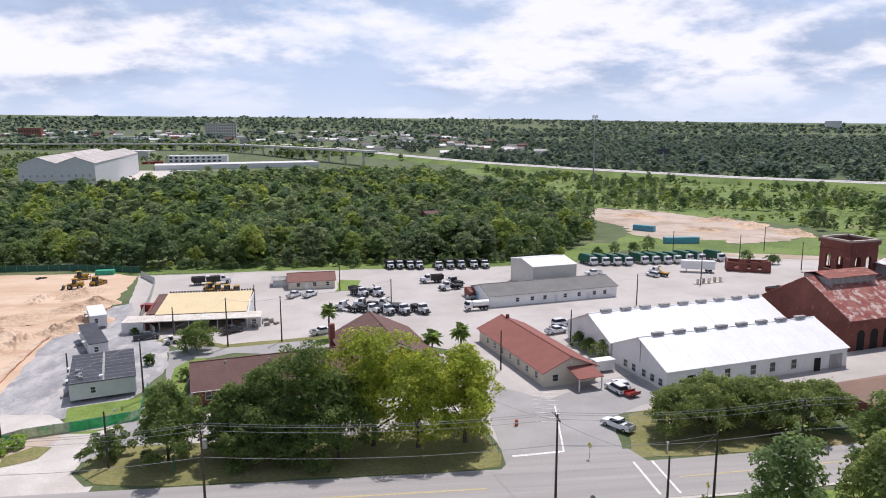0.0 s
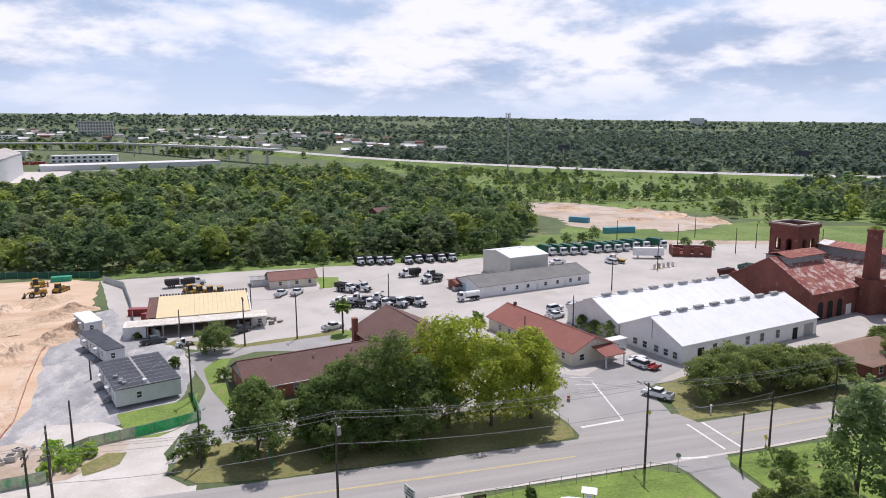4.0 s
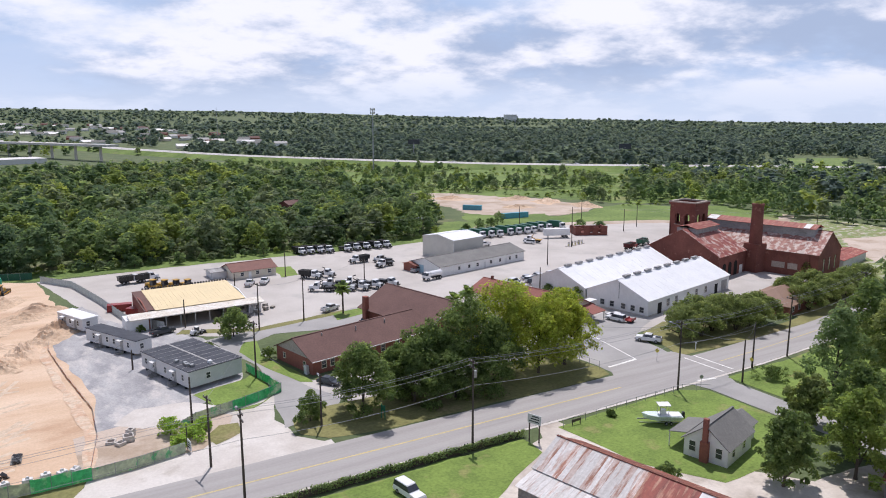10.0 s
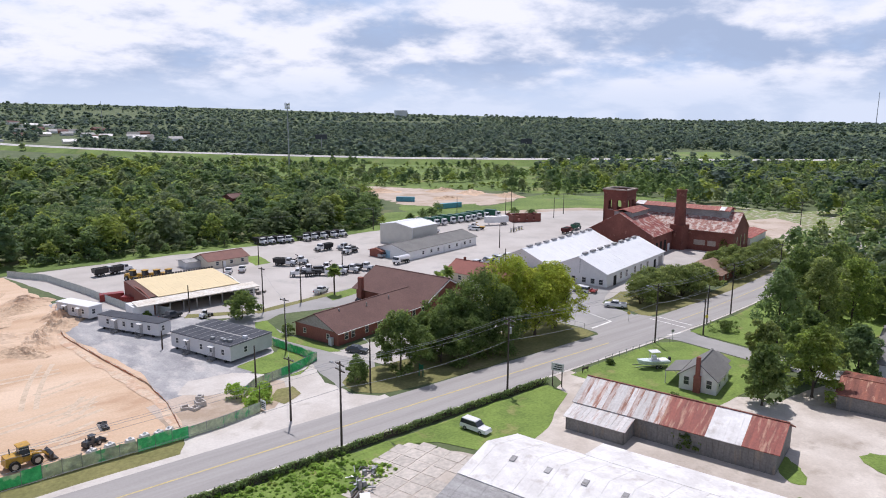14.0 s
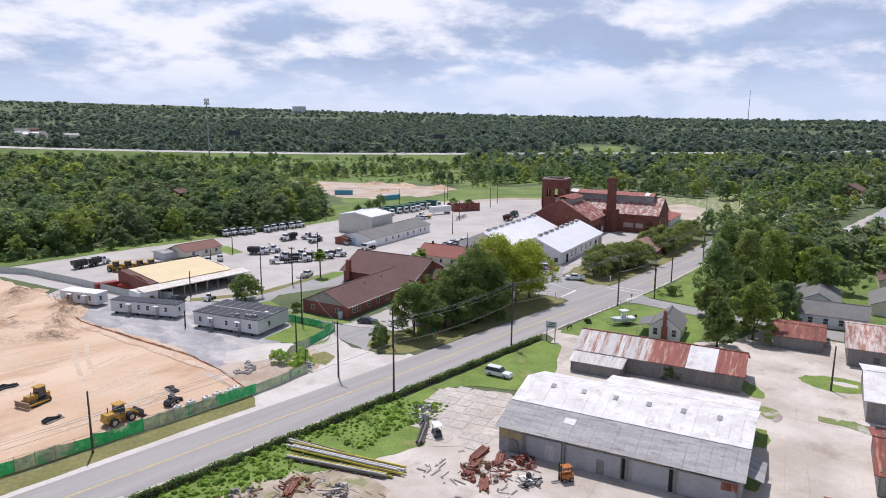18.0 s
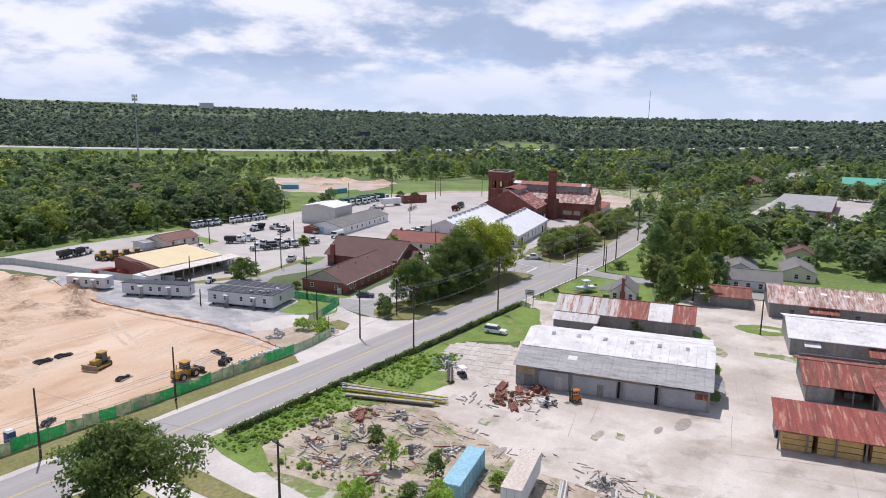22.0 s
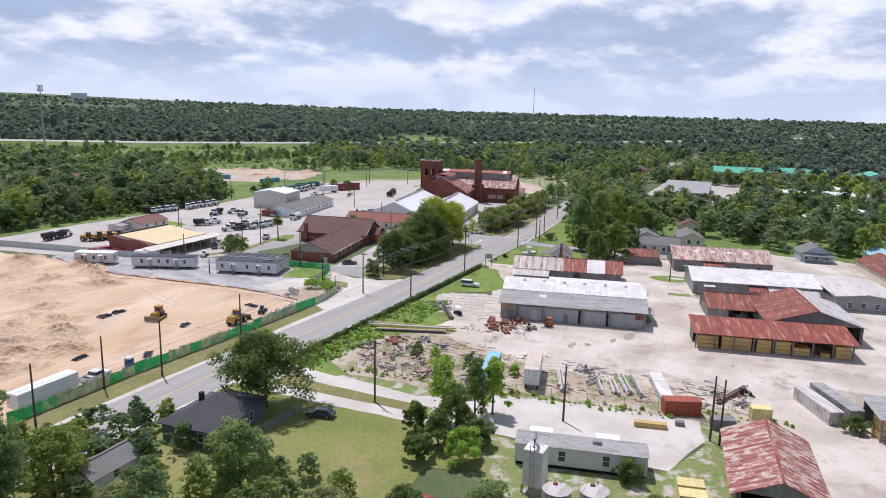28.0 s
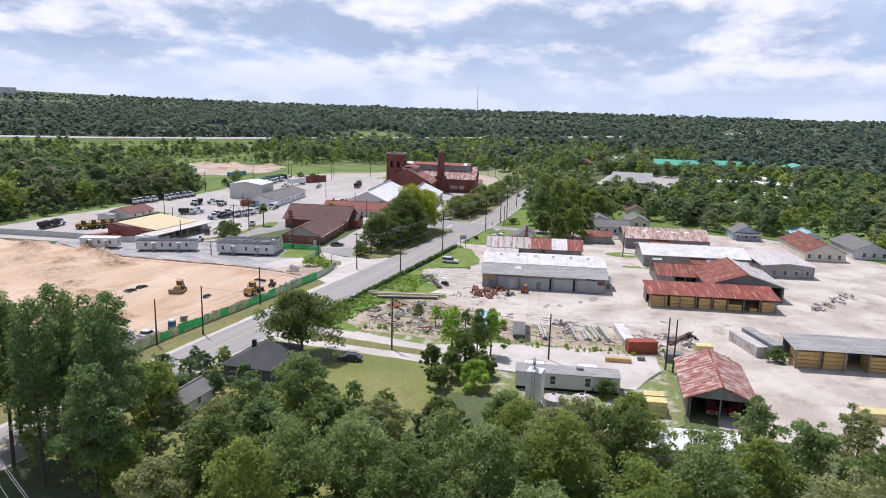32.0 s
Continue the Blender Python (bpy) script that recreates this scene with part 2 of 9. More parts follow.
M_RUSTPALE = mat("flaking_pale_rusty_roof", (0.37, 0.19, 0.15), (0.25, 0.085, 0.068), scale=0.5, fine=3, amount=1, grain=0.22, rough=0.7, rand=0.07, third=(0.56, 0.47, 0.42), third_scale=0.7, third_lo=0.47, third_hi=0.58)
M_GREYMETAL = mat("dull_grey_metal_roof", (0.37, 0.36, 0.355), (0.285, 0.275, 0.27), scale=0.6, fine=2.6, amount=1, grain=0.18, rough=0.7, lo=0.40, hi=0.60, local=True, streak=(1.6, 0.35, 0.6), third=(0.20, 0.185, 0.175), third_scale=0.8, third_lo=0.57, third_hi=0.68)
M_OLDWHITE = mat("chalky_white_roof", (0.74, 0.72, 0.71), (0.60, 0.575, 0.56), scale=0.35, fine=2.0, amount=1, grain=0.1, rough=0.6, local=True, third=(0.43, 0.38, 0.35), third_scale=0.5, third_lo=0.57, third_hi=0.74)
M_OLDWOOD = mat("weathered_grey_boards", (0.235, 0.225, 0.215), (0.17, 0.16, 0.15), scale=0.5, fine=3, grain=0.25, rough=0.9, streak=(1, 1, 0.15), third=(0.30, 0.25, 0.20), third_scale=0.8)
M_LUMBERSTACK = mat("fresh_sawn_pine", (0.60, 0.41, 0.17), (0.50, 0.33, 0.13), scale=0.8, fine=4, grain=0.2, rough=0.8, rand=0.10)
M_PLASTICYELLOW = mat("pale_yellow_wrap", (0.68, 0.57, 0.27), (0.58, 0.48, 0.22), scale=0.8, rand=0.08)
M_BRICK = mat("old_red_brick", (0.205, 0.075, 0.056), (0.155, 0.055, 0.043), scale=0.25, fine=3.5, amount=1, grain=0.22, rough=0.9, third=(0.29, 0.135, 0.10), third_scale=0.6, third_lo=0.62)
M_BRICK2 = mat("hall_brick", (0.27, 0.10, 0.075), (0.22, 0.082, 0.062), scale=0.3, fine=3.5, grain=0.2, rough=0.9)
M_STONE = mat("pale_stone_coping", (0.40, 0.33, 0.28), (0.32, 0.26, 0.22), scale=0.5)
M_GLASS = mat("dark_window_glass", (0.035, 0.04, 0.05), (0.05, 0.055, 0.065), rough=0.12, spec=0.6, scale=1, grain=0.05)
M_DARK = mat("dark_interior", (0.02, 0.019, 0.018), rough=1)
M_TRIM = mat("white_trim", (0.72, 0.71, 0.69), rough=0.6)
M_POLE = mat("creosoted_pole", (0.085, 0.068, 0.055), (0.06, 0.05, 0.042), scale=0.6, fine=4, streak=(1, 1, 0.1), rough=0.9)
M_STEEL = mat("galvanised_steel", (0.36, 0.37, 0.38), rough=0.45, metal=0.6, scale=0.6)
M_WIRE = mat("aluminium_wire", (0.34, 0.34, 0.35), rough=0.5, metal=0.3)
M_BLACK = mat("black_rubber", (0.022, 0.022, 0.023), rough=0.8)
M_BLACKPAINT = mat("black_paint", (0.028, 0.028, 0.03), rough=0.4)
M_WHITECAR = mat("white_car_paint", (0.76, 0.76, 0.77), (0.72, 0.72, 0.73), rough=0.25, grain=0.03, spec=0.5)
M_SILVERCAR = mat("silver_car_paint", (0.42, 0.43, 0.45), rough=0.3, metal=0.3, grain=0.03)
M_DARKCAR = mat("dark_grey_car_paint", (0.06, 0.065, 0.075), rough=0.25, grain=0.03)
M_REDCAR = mat("red_car_paint", (0.30, 0.035, 0.03), rough=0.3, grain=0.03)
M_GREENTRUCK = mat("dark_green_truck_body", (0.02, 0.10, 0.062), (0.018, 0.085, 0.055), rough=0.4)
M_CATYELLOW = mat("machine_yellow", (0.50, 0.285, 0.035), (0.38, 0.21, 0.04), scale=0.8, rough=0.5, third=(0.28, 0.18, 0.09), third_scale=1.2)
M_TEAL = mat("teal_container_paint", (0.10, 0.33, 0.42), (0.085, 0.28, 0.36), rough=0.5)
M_SKYBLUE = mat("faded_blue_paint", (0.28, 0.50, 0.60), (0.23, 0.43, 0.52), rough=0.5)
M_ORANGE = mat("rust_orange_container", (0.34, 0.085, 0.045), (0.28, 0.07, 0.04), rough=0.6)
M_NETGREEN = mat("green_fence_screen", (0.075, 0.42, 0.20), (0.13, 0.48, 0.28), scale=0.35, fine=2, amount=1, rough=0.8, third=(0.52, 0.58, 0.54), third_scale=0.4, third_lo=0.54, third_hi=0.64, trans=0.45)
M_NETGREY = mat("faded_fence_screen", (0.47, 0.53, 0.49), (0.33, 0.38, 0.35), scale=0.6, fine=2, amount=1, rough=0.8, third=(0.10, 0.40, 0.22), third_scale=0.5, third_lo=0.57, third_hi=0.62, trans=0.45)
M_ORANGENET = mat("orange_silt_fence", (0.50, 0.20, 0.11), (0.46, 0.27, 0.17), scale=0.5, amount=1, third=(0.54, 0.38, 0.27), third_scale=0.5, third_lo=0.5, third_hi=0.6)
M_GREENROOF = mat("mint_green_metal_roof", (0.10, 0.42, 0.29), (0.09, 0.36, 0.26), scale=0.1, rough=0.5)
M_SIGNYELLOW = mat("warning_yellow", (0.66, 0.55, 0.05), rough=0.5)
M_SIGNGREEN = mat("sign_green", (0.02, 0.17, 0.09), rough=0.5)
M_BLUE = mat("blue_plastic", (0.03, 0.09, 0.25), rough=0.5)
M_HAZECONC = mat("sunlit_highway_concrete", (0.52, 0.50, 0.48), (0.44, 0.42, 0.41), scale=0.03, fine=0.3, rough=0.9)
M_BARK = mat("bark", (0.10, 0.078, 0.06), (0.065, 0.05, 0.04), scale=0.8, fine=5, streak=(1, 1, 0.2), rough=0.95)
L_OAK = foliage("oak_leaves", (0.115, 0.175, 0.065), (0.175, 0.235, 0.085), spot=0.35)
L_SYC = foliage("yellowing_sycamore_leaves", (0.25, 0.325, 0.06), (0.36, 0.395, 0.075), spot=0.3, yellow=(0.17, 0.255, 0.06))
L_CRAPE = foliage("crape_myrtle_leaves", (0.165, 0.218, 0.085), (0.24, 0.285, 0.115), spot=0.5)
L_PINE = foliage("pine_needles", (0.135, 0.21, 0.10), (0.205, 0.285, 0.13), trans=0.55, spot=0.3)
L_WOOD = foliage("woodland_leaves", (0.135, 0.205, 0.102), (0.21, 0.285, 0.13), spot=0.05, leafrand=0.14)
L_WOOD2 = foliage("dark_woodland_leaves", (0.095, 0.155, 0.085), (0.14, 0.205, 0.11), spot=0.05, leafrand=0.14)
L_WOOD3 = foliage("yellow_green_leaves", (0.21, 0.28, 0.085), (0.27, 0.325, 0.105), spot=0.05, leafrand=0.14)
L_WOOD4 = foliage("grey_green_leaves", (0.165, 0.215, 0.128), (0.215, 0.265, 0.155), spot=0.05, leafrand=0.14)
WOODMIX = (L_WOOD2, L_WOOD, L_WOOD4, L_WOOD, L_WOOD2, L_WOOD3, L_WOOD4, L_WOOD)
L_LIME = foliage("light_green_leaves", (0.175, 0.25, 0.07), (0.24, 0.305, 0.088), spot=0.3)
# Distance haze is mixed into both far leaf colours, pale and bluish.
L_FAR = foliage("far_hazed_leaves", (0.118, 0.168, 0.155), (0.168, 0.215, 0.188), trans=0.55, spot=0.012, leafrand=0.10)
L_FAR2 = foliage("far_dark_hazed_leaves", (0.092, 0.137, 0.136), (0.125, 0.172, 0.162), trans=0.55, spot=0.012, leafrand=0.10)
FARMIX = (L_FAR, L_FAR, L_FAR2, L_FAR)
L_BELT = foliage("belt_leaves", (0.185, 0.265, 0.12), (0.27, 0.345, 0.155), trans=0.58, spot=0.3)
L_BELT2 = foliage("grey_belt_leaves", (0.25, 0.285, 0.155), (0.33, 0.355, 0.185), trans=0.58, spot=0.3)
L_WEED = foliage("rank_weeds", (0.25, 0.385, 0.085), (0.33, 0.455, 0.11), spot=0.35, yellow=(0.33, 0.34, 0.13))
L_PALM = foliage("palm_fronds", (0.156, 0.234, 0.077), (0.234, 0.312, 0.129), spot=0.6)

# ---- lie of the land ----
SKYLINE = ((-180, -30, -5, 12, 27, 40, 55, 70, 180), (1.08, 1.08, 1.0, 0.85, 0.56, 0.36, 0.14, 0.0, 0.0))


def gz(x, y):
    """The land rises gently to the north-west and, far out, to the skyline."""
    r = math.hypot(x, y)
    k = float(np.interp(math.degrees(math.atan2(x, y)), *SKYLINE))
    return k * (0.0146 * max(0.0, y - 860) + 46 * max(0.0, (r - 2400) / 2300) ** 1.3)


# ---- mesh helpers ----
RZ = 13.0


class G:
    """Gathers vertices and faces of one mesh."""

    def __init__(self):
        self.v, self.f = [], []

    def add(self, pts, faces):
        k = len(self.v)
        self.v += [tuple(p) for p in pts]
        self.f += [tuple(k + i for i in q) for q in faces]
        return self

    def box(self, x0, y0, z0, x1, y1, z1):
        p = [(x0, y0, z0), (x1, y0, z0), (x1, y1, z0), (x0, y1, z0), (x0, y0, z1), (x1, y0, z1), (x1, y1, z1), (x0, y1, z1)]
        return self.add(p, [(3, 2, 1, 0), (4, 5, 6, 7), (0, 1, 5, 4), (1, 2, 6, 5), (2, 3, 7, 6), (3, 0, 4, 7)])

    def taper(self, x0, y0, z0, x1, y1, z1, ix, iy):
        """A box whose top is smaller by ix, iy on each side."""
        p = [(x0, y0, z0), (x1, y0, z0), (x1, y1, z0), (x0, y1, z0), (x0 + ix, y0 + iy, z1), (x1 - ix, y0 + iy, z1), (x1 - ix, y1 - iy, z1), (x0 + ix, y1 - iy, z1)]
        return self.add(p, [(3, 2, 1, 0), (4, 5, 6, 7), (0, 1, 5, 4), (1, 2, 6, 5), (2, 3, 7, 6), (3, 0, 4, 7)])

    def prism(self, pts, vec):
        n = len(pts)
        a = [Vector(p) for p in pts]
        b = [p + Vector(vec) for p in a]
        return self.add(a + b, [tuple(range(n))[::-1], tuple(range(n, 2 * n))] + [(i, (i + 1) % n, n + (i + 1) % n, n + i) for i in range(n)])

    def slab(self, a, b, c, d, th):
        a, b, c, d = map(Vector, (a, b, c, d))
        nrm = (b - a).cross(d - a).normalized()
        return self.prism([a, b, c, d], -nrm * th)

    def cyl(self, cx, cy, z0, z1, r, n=10, r2=None):
        r2 = r if r2 is None else r2
        p = [(cx + r * math.cos(2 * math.pi * i / n), cy + r * math.sin(2 * math.pi * i / n), z0) for i in range(n)]
        p += [(cx + r2 * math.cos(2 * math.pi * i / n), cy + r2 * math.sin(2 * math.pi * i / n), z1) for i in range(n)]
        return self.add(p, [tuple(range(n))[::-1], tuple(range(n, 2 * n))] + [(i, (i + 1) % n, n + (i + 1) % n, n + i) for i in range(n)])

    def wheel(self, x, y, r, w, n=12):
        """A disc across y."""
        p = [(x + r * math.cos(2 * math.pi * i / n), y - w / 2, r + r * math.sin(2 * math.pi * i / n)) for i in range(n)]
        return self.prism(p, (0, w, 0))

    def tube(self, pts, r, n=5, r2=None):
        pts = [Vector(p) for p in pts]
        r2 = r if r2 is None else r2
        rings = []
        for i, p in enumerate(pts):
            d = (pts[min(i + 1, len(pts) - 1)] - pts[max(i - 1, 0)]).normalized()
            u = d.cross(Vector((0, 0, 1)) if abs(d.z) < 0.9 else Vector((1, 0, 0))).normalized()
            w = d.cross(u)
            rr = r + (r2 - r) * i / max(1, len(pts) - 1)
            rings += [p + rr * (u * math.cos(2 * math.pi * k / n) + w * math.sin(2 * math.pi * k / n)) for k in range(n)]
        q = [(i * n + k, i * n + (k + 1) % n, (i + 1) * n + (k + 1) % n, (i + 1) * n + k) for i in range(len(pts) - 1) for k in range(n)]
        m = len(pts) - 1
        return self.add(rings, q + [tuple(range(n))[::-1], tuple(m * n + k for k in range(n))])

    def mesh(self, name, material):
        me = bpy.data.meshes.new(name)
        me.from_pydata(self.v, [], self.f)
        me.materials.append(material)
        return me


def part(name, g, material, parent, label=""):
    """One mesh under a thing or part; g is a G or a ready mesh."""
    ob = new(name, g.mesh(name, material) if isinstance(g, G) else g)
    ob.parent = parent
    return tagged(ob, label)


def thing(name, m, label, category, group="", kind=""):
    ob = new(name)
    ob.empty_display_size = 0.5
    ob.matrix_world = m
    return tagged(ob, label, category, group, kind)


def solo(name, g, material, m, label, category, group="", kind=""):
    """A thing that is one mesh."""
    ob = new(name, g.mesh(name, material) if isinstance(g, G) else g)
    ob.matrix_world = m
    return tagged(ob, label, category, group, kind)


def rough_edge(poly, step, amp):
    """A polygon with its sides cut in short steps and made uneven."""
    out = []
    for i, a in enumerate(poly):
        b = poly[(i + 1) % len(poly)]
        a2, b2 = Vector((*a, 0)), Vector((*b, 0))
        d = (b2 - a2).length
        k = max(1, int(d / step))
        nrm = Vector((-(b2 - a2).y, (b2 - a2).x, 0)).normalized()
        for j in range(k):
            p = a2.lerp(b2, j / k)
            w = amp * (noise.noise(p * 0.17 + Vector((3, 8, 1))) * 1.2 + noise.noise(p * 0.6) * 0.5) if j else 0
            out.append((p + nrm * w).to_tuple()[:2])
    return out


LAYER = [0]


def patch(name, poly, z, material, label, category, step=2.5, amp=0.5):
    """A flat piece of ground with an uneven rim, each a little above the one before."""
    LAYER[0] += 1
    z += 0.0005 * LAYER[0]
    bm = bmesh.new()
    pts = rough_edge(poly, step, amp) if amp else poly
    face = bm.faces.new([bm.verts.new((x, y, z)) for x, y in pts])
    face.normal_update()
    if face.normal.z < 0:
        face.normal_flip()
    bmesh.ops.triangulate(bm, faces=[face])
    me = bpy.data.meshes.new(name)
    bm.to_mesh(me)
    bm.free()
    me.materials.append(material)
    return tagged(new(name, me), label, category, kind="structure")

# ---- ground ----
bm = bmesh.new()
bmesh.ops.create_grid(bm, x_segments=80, y_segments=80, size=4800)
for v in bm.verts:
    v.co.z = gz(v.co.x, v.co.y)
me = bpy.data.meshes.new("ground")
bm.to_mesh(me)
bm.free()
me.materials.append(M_GROUND)
tagged(new("ground", me), "flat scrubby green ground reaching to the horizon", "ground", kind="structure")

patch("yard_ground", [(-60, 168), (-68, 205), (-77, 244), (-30, 246.5), (40, 244.5), (70, 247), (95, 262), (128, 262), (150, 262), (260, 262), (262, 205), (196, 160), (175, 118), (104, 124), (60, 116),
      (42, 112), (38, 96), (21, 96), (19, 112), (22, 128), (20, 150), (2, 164), (-20, 161), (-36, 157), (-44, 161), (-52, 170)], 0.02, M_YARD,
      "pale crushed shell and concrete of a works yard", "yard")
patch("access_lane", [(-37, 160), (-2, 167), (6, 161), (-6, 150), (-30, 155), (-36.5, 151), (-36, 140), (-33.5, 124), (-30, 114), (-34, 106), (-44, 104), (-41, 121), (-39.5, 135), (-43, 150), (-45, 158)], 0.05, M_LANE,
      "grey asphalt lane between the yard and the gate", "lane")
patch("hall_parking", [(-35, 122), (-30.5, 109), (-10, 108), (14, 112), (20, 118), (20, 150), (8, 146), (6, 128), (-28, 122)], 0.06, M_YARD, "pale gravel parking behind the trees", "parking")
patch("street_corner_parking", [(20, 96), (38.5, 96), (41, 111), (54, 118), (53, 131), (44, 128), (33, 120), (24, 128), (20.5, 112)], 0.05, M_LANE, "worn grey asphalt at the yard entrance", "asphalt")
patch("drive_mouth", [(-76, 95), (-39, 95), (-43.5, 100.5), (-44.5, 108), (-40.5, 119), (-45, 117.5), (-51, 115), (-58, 113.6), (-60.5, 108), (-60, 103), (-73, 102)], 0.045, M_CONC, "pale sandy concrete driveway at the gate", "driveway")
patch("road_shoulder", [(-240, 94.6), (-39, 94.2), (-39, 96.4), (-76, 96.6), (-240, 96.0)], 0.05, M_CONC, "pale sandy shoulder of the road", "shoulder", amp=0.35)
patch("roadside_verge", [(-240, 94), (-80, 94), (-74, 97), (-73, 102.3), (-240, 102.3)], 0.03, M_DRYLAWN, "mown verge of dry grass along the road", "verge", amp=0.3)
patch("tree_lot_lawn", [(-42.5, 100.5), (-39, 97), (-30, 95.4), (10, 94.8), (19, 95.6), (20, 99), (18.5, 110), (4, 110), (-12, 108.5), (-30, 109), (-38.5, 109), (-42, 106)], 0.05, M_DRYLAWN, "patchy dry lawn under street trees", "lawn")
patch("hall_side_lawn", [(-38, 152), (-40.5, 146), (-38.5, 134), (-35, 122.5), (-32.8, 121), (-33.5, 128), (-37, 141), (-35, 152)], 0.07, M_LAWN, "green strip of lawn beside the brick hall", "lawn", amp=0.3)
patch("lane_verge", [(-34, 158.6), (-8, 163.6), (-8, 166.3), (-34, 161.3)], 0.055, M_DRYLAWN, "grassy strip along the lane", "verge", amp=0.4)
patch("palm_island", [(-13, 158), (-4, 160.5), (0, 163), (-2, 166.5), (-12, 164)], 0.065, M_LAWN, "grass island round a palm", "lawn", amp=0.3)
patch("tan_garage_grass", [(-50, 166), (-34, 159.6), (-33.5, 162), (-48, 169)], 0.06, M_DRYLAWN, "grass strip before the garage", "verge", amp=0.3)
patch("hut_grass", [(-10, 212), (-4, 213), (-2, 227), (-9, 229), (-9.2, 216)], 0.05, M_LAWN, "patch of grass beside the small building", "lawn")
patch("forest_verge", [(-80, 246), (-30, 246), (40, 244), (70, 247), (85, 252), (96, 262), (108, 285), (96, 290), (70, 262), (40, 256), (-110, 262)], 0.03, M_MEADOW, "rank green verge between yard and woods", "verge", amp=1.2)
patch("building_site_ground", [(-330, 102.4), (-73.5, 102.4), (-68, 116), (-66, 128), (-70, 150), (-73, 175), (-72, 200), (-77, 243), (-90, 250), (-330, 250)], 0.035, M_DIRT, "graded tan sand of a building site", "bare earth", amp=1.0)
patch("trailer_pad", [(-62, 118), (-71, 116.5), (-69.5, 135), (-74, 160), (-76, 180), (-73, 200), (-67, 205), (-61, 184), (-52, 170), (-45, 160), (-42, 148), (-44, 130), (-52, 122)], 0.055, M_GRAVEL, "grey gravel pad round the site trailers", "gravel", amp=0.8)
patch("pale_sand_drive", [(-64, 115.5), (-68, 119), (-64, 124.5), (-56, 123.5), (-51.5, 119), (-52, 115.5), (-58, 114)], 0.075, M_CONC, "pale patch of drive inside the gate", "driveway")
patch("trailer_lawn", [(-54, 126), (-52, 119.5), (-45, 118.5), (-41, 120.5), (-40.8, 133), (-43.5, 129.5), (-53, 126.6)], 0.07, M_LAWN, "small lawn before the office trailer", "lawn", amp=0.25)
patch("gate_verge", [(-50, 115), (-43.5, 116.5), (-41.2, 119), (-46, 114.6)], 0.065, M_LAWN, "bit of grass outside the fence", "verge", amp=0.2)
patch("gate_sand", [(-74, 102.4), (-57, 103.2), (-52, 108), (-50, 113.5), (-54, 118), (-64, 119), (-74, 117)], 0.07, M_CLEARING, "trampled sand inside the gate", "bare earth", amp=0.5)
patch("gate_verge", [(-55, 103.6), (-50.5, 106), (-50, 110), (-53, 110.5), (-56, 107)], 0.075, M_DRYLAWN, "scruffy grass beside the gate post", "verge", amp=0.4)
patch("clearing", [(95, 262), (112, 290), (128, 330), (118, 380), (140, 415), (168, 400), (184, 362), (197, 346), (201, 312), (198, 295), (181, 284), (158, 279), (137, 287), (118, 288)], 0.04, M_CLEARING, "pale sandy clearing with storage containers", "clearing", amp=3)
patch("clearing_grass", [(98, 268), (122, 280), (150, 276), (158, 290), (130, 292), (122, 312), (112, 300)], 0.06, M_MEADOW, "grass at the edge of the clearing", "verge", amp=2)
patch("works_verge", [(112, 284), (137, 286), (158, 278), (181, 283), (199, 294), (224, 298), (240, 272), (266, 264), (264, 218), (232, 204), (204, 214), (186, 238), (152, 251), (126, 262), (108, 266)], 0.055, M_MEADOW, "grassy bank behind the works", "verge", amp=2)
patch("meadow", [(135, 420), (186, 366), (204, 350), (222, 305), (290, 262), (420, 330), (470, 470), (430, 540), (290, 700), (150, 850), (90, 800), (150, 600)], 0.03, M_MEADOW, "overgrown green meadow with scattered trees", "meadow", amp=8)
patch("works_rough", [(162, 172), (200, 166), (262, 204), (262, 224), (214, 208), (170, 204)], 0.05, M_WORNLAWN, "rough worn grass behind the brick hall", "lot", amp=1.5)
patch("works_track", [(104, 266), (128, 264), (156, 255), (190, 242), (206, 220), (234, 209), (262, 224), (262, 217), (234, 202), (203, 212), (184, 234), (152, 247), (126, 256), (100, 259)], 0.065, M_CLEARING, "pale sandy track behind the works", "track", amp=1.0)
patch("works_lot", [(110, 118), (150, 112), (205, 118), (262, 150), (262, 205), (190, 170), (150, 130)], 0.045, M_WORNLAWN, "pale gravel lot behind the works", "yard", amp=1)
patch("works_sand", [(196, 128), (224, 140), (236, 158), (214, 164), (190, 146), (176, 130)], 0.06, M_CLEARING, "sandy lot beyond the brick hall", "lot", amp=1.5)
patch("works_lawn", [(205, 105), (320, 120), (330, 150), (262, 160), (215, 125)], 0.05, M_WORNLAWN, "patchy lawn beyond the works", "lawn", amp=2)
patch("crape_lot", [(39.5, 96), (60, 95.6), (84, 97), (130, 103), (130, 116), (100, 114), (88, 101), (76, 99.5), (66, 109), (56, 116), (45, 112)], 0.05, M_DRYLAWN, "dry lawn under crape myrtles", "lawn", amp=0.3)

# main road, with its bend east of the crossing
ROAD = [(-420, 90.2), (-160, 90.0), (-60, 89.6), (20, 89.3), (50, 89.6), (80, 92), (120, 96.5), (170, 100), (260, 98), (420, 88), (620, 84)]


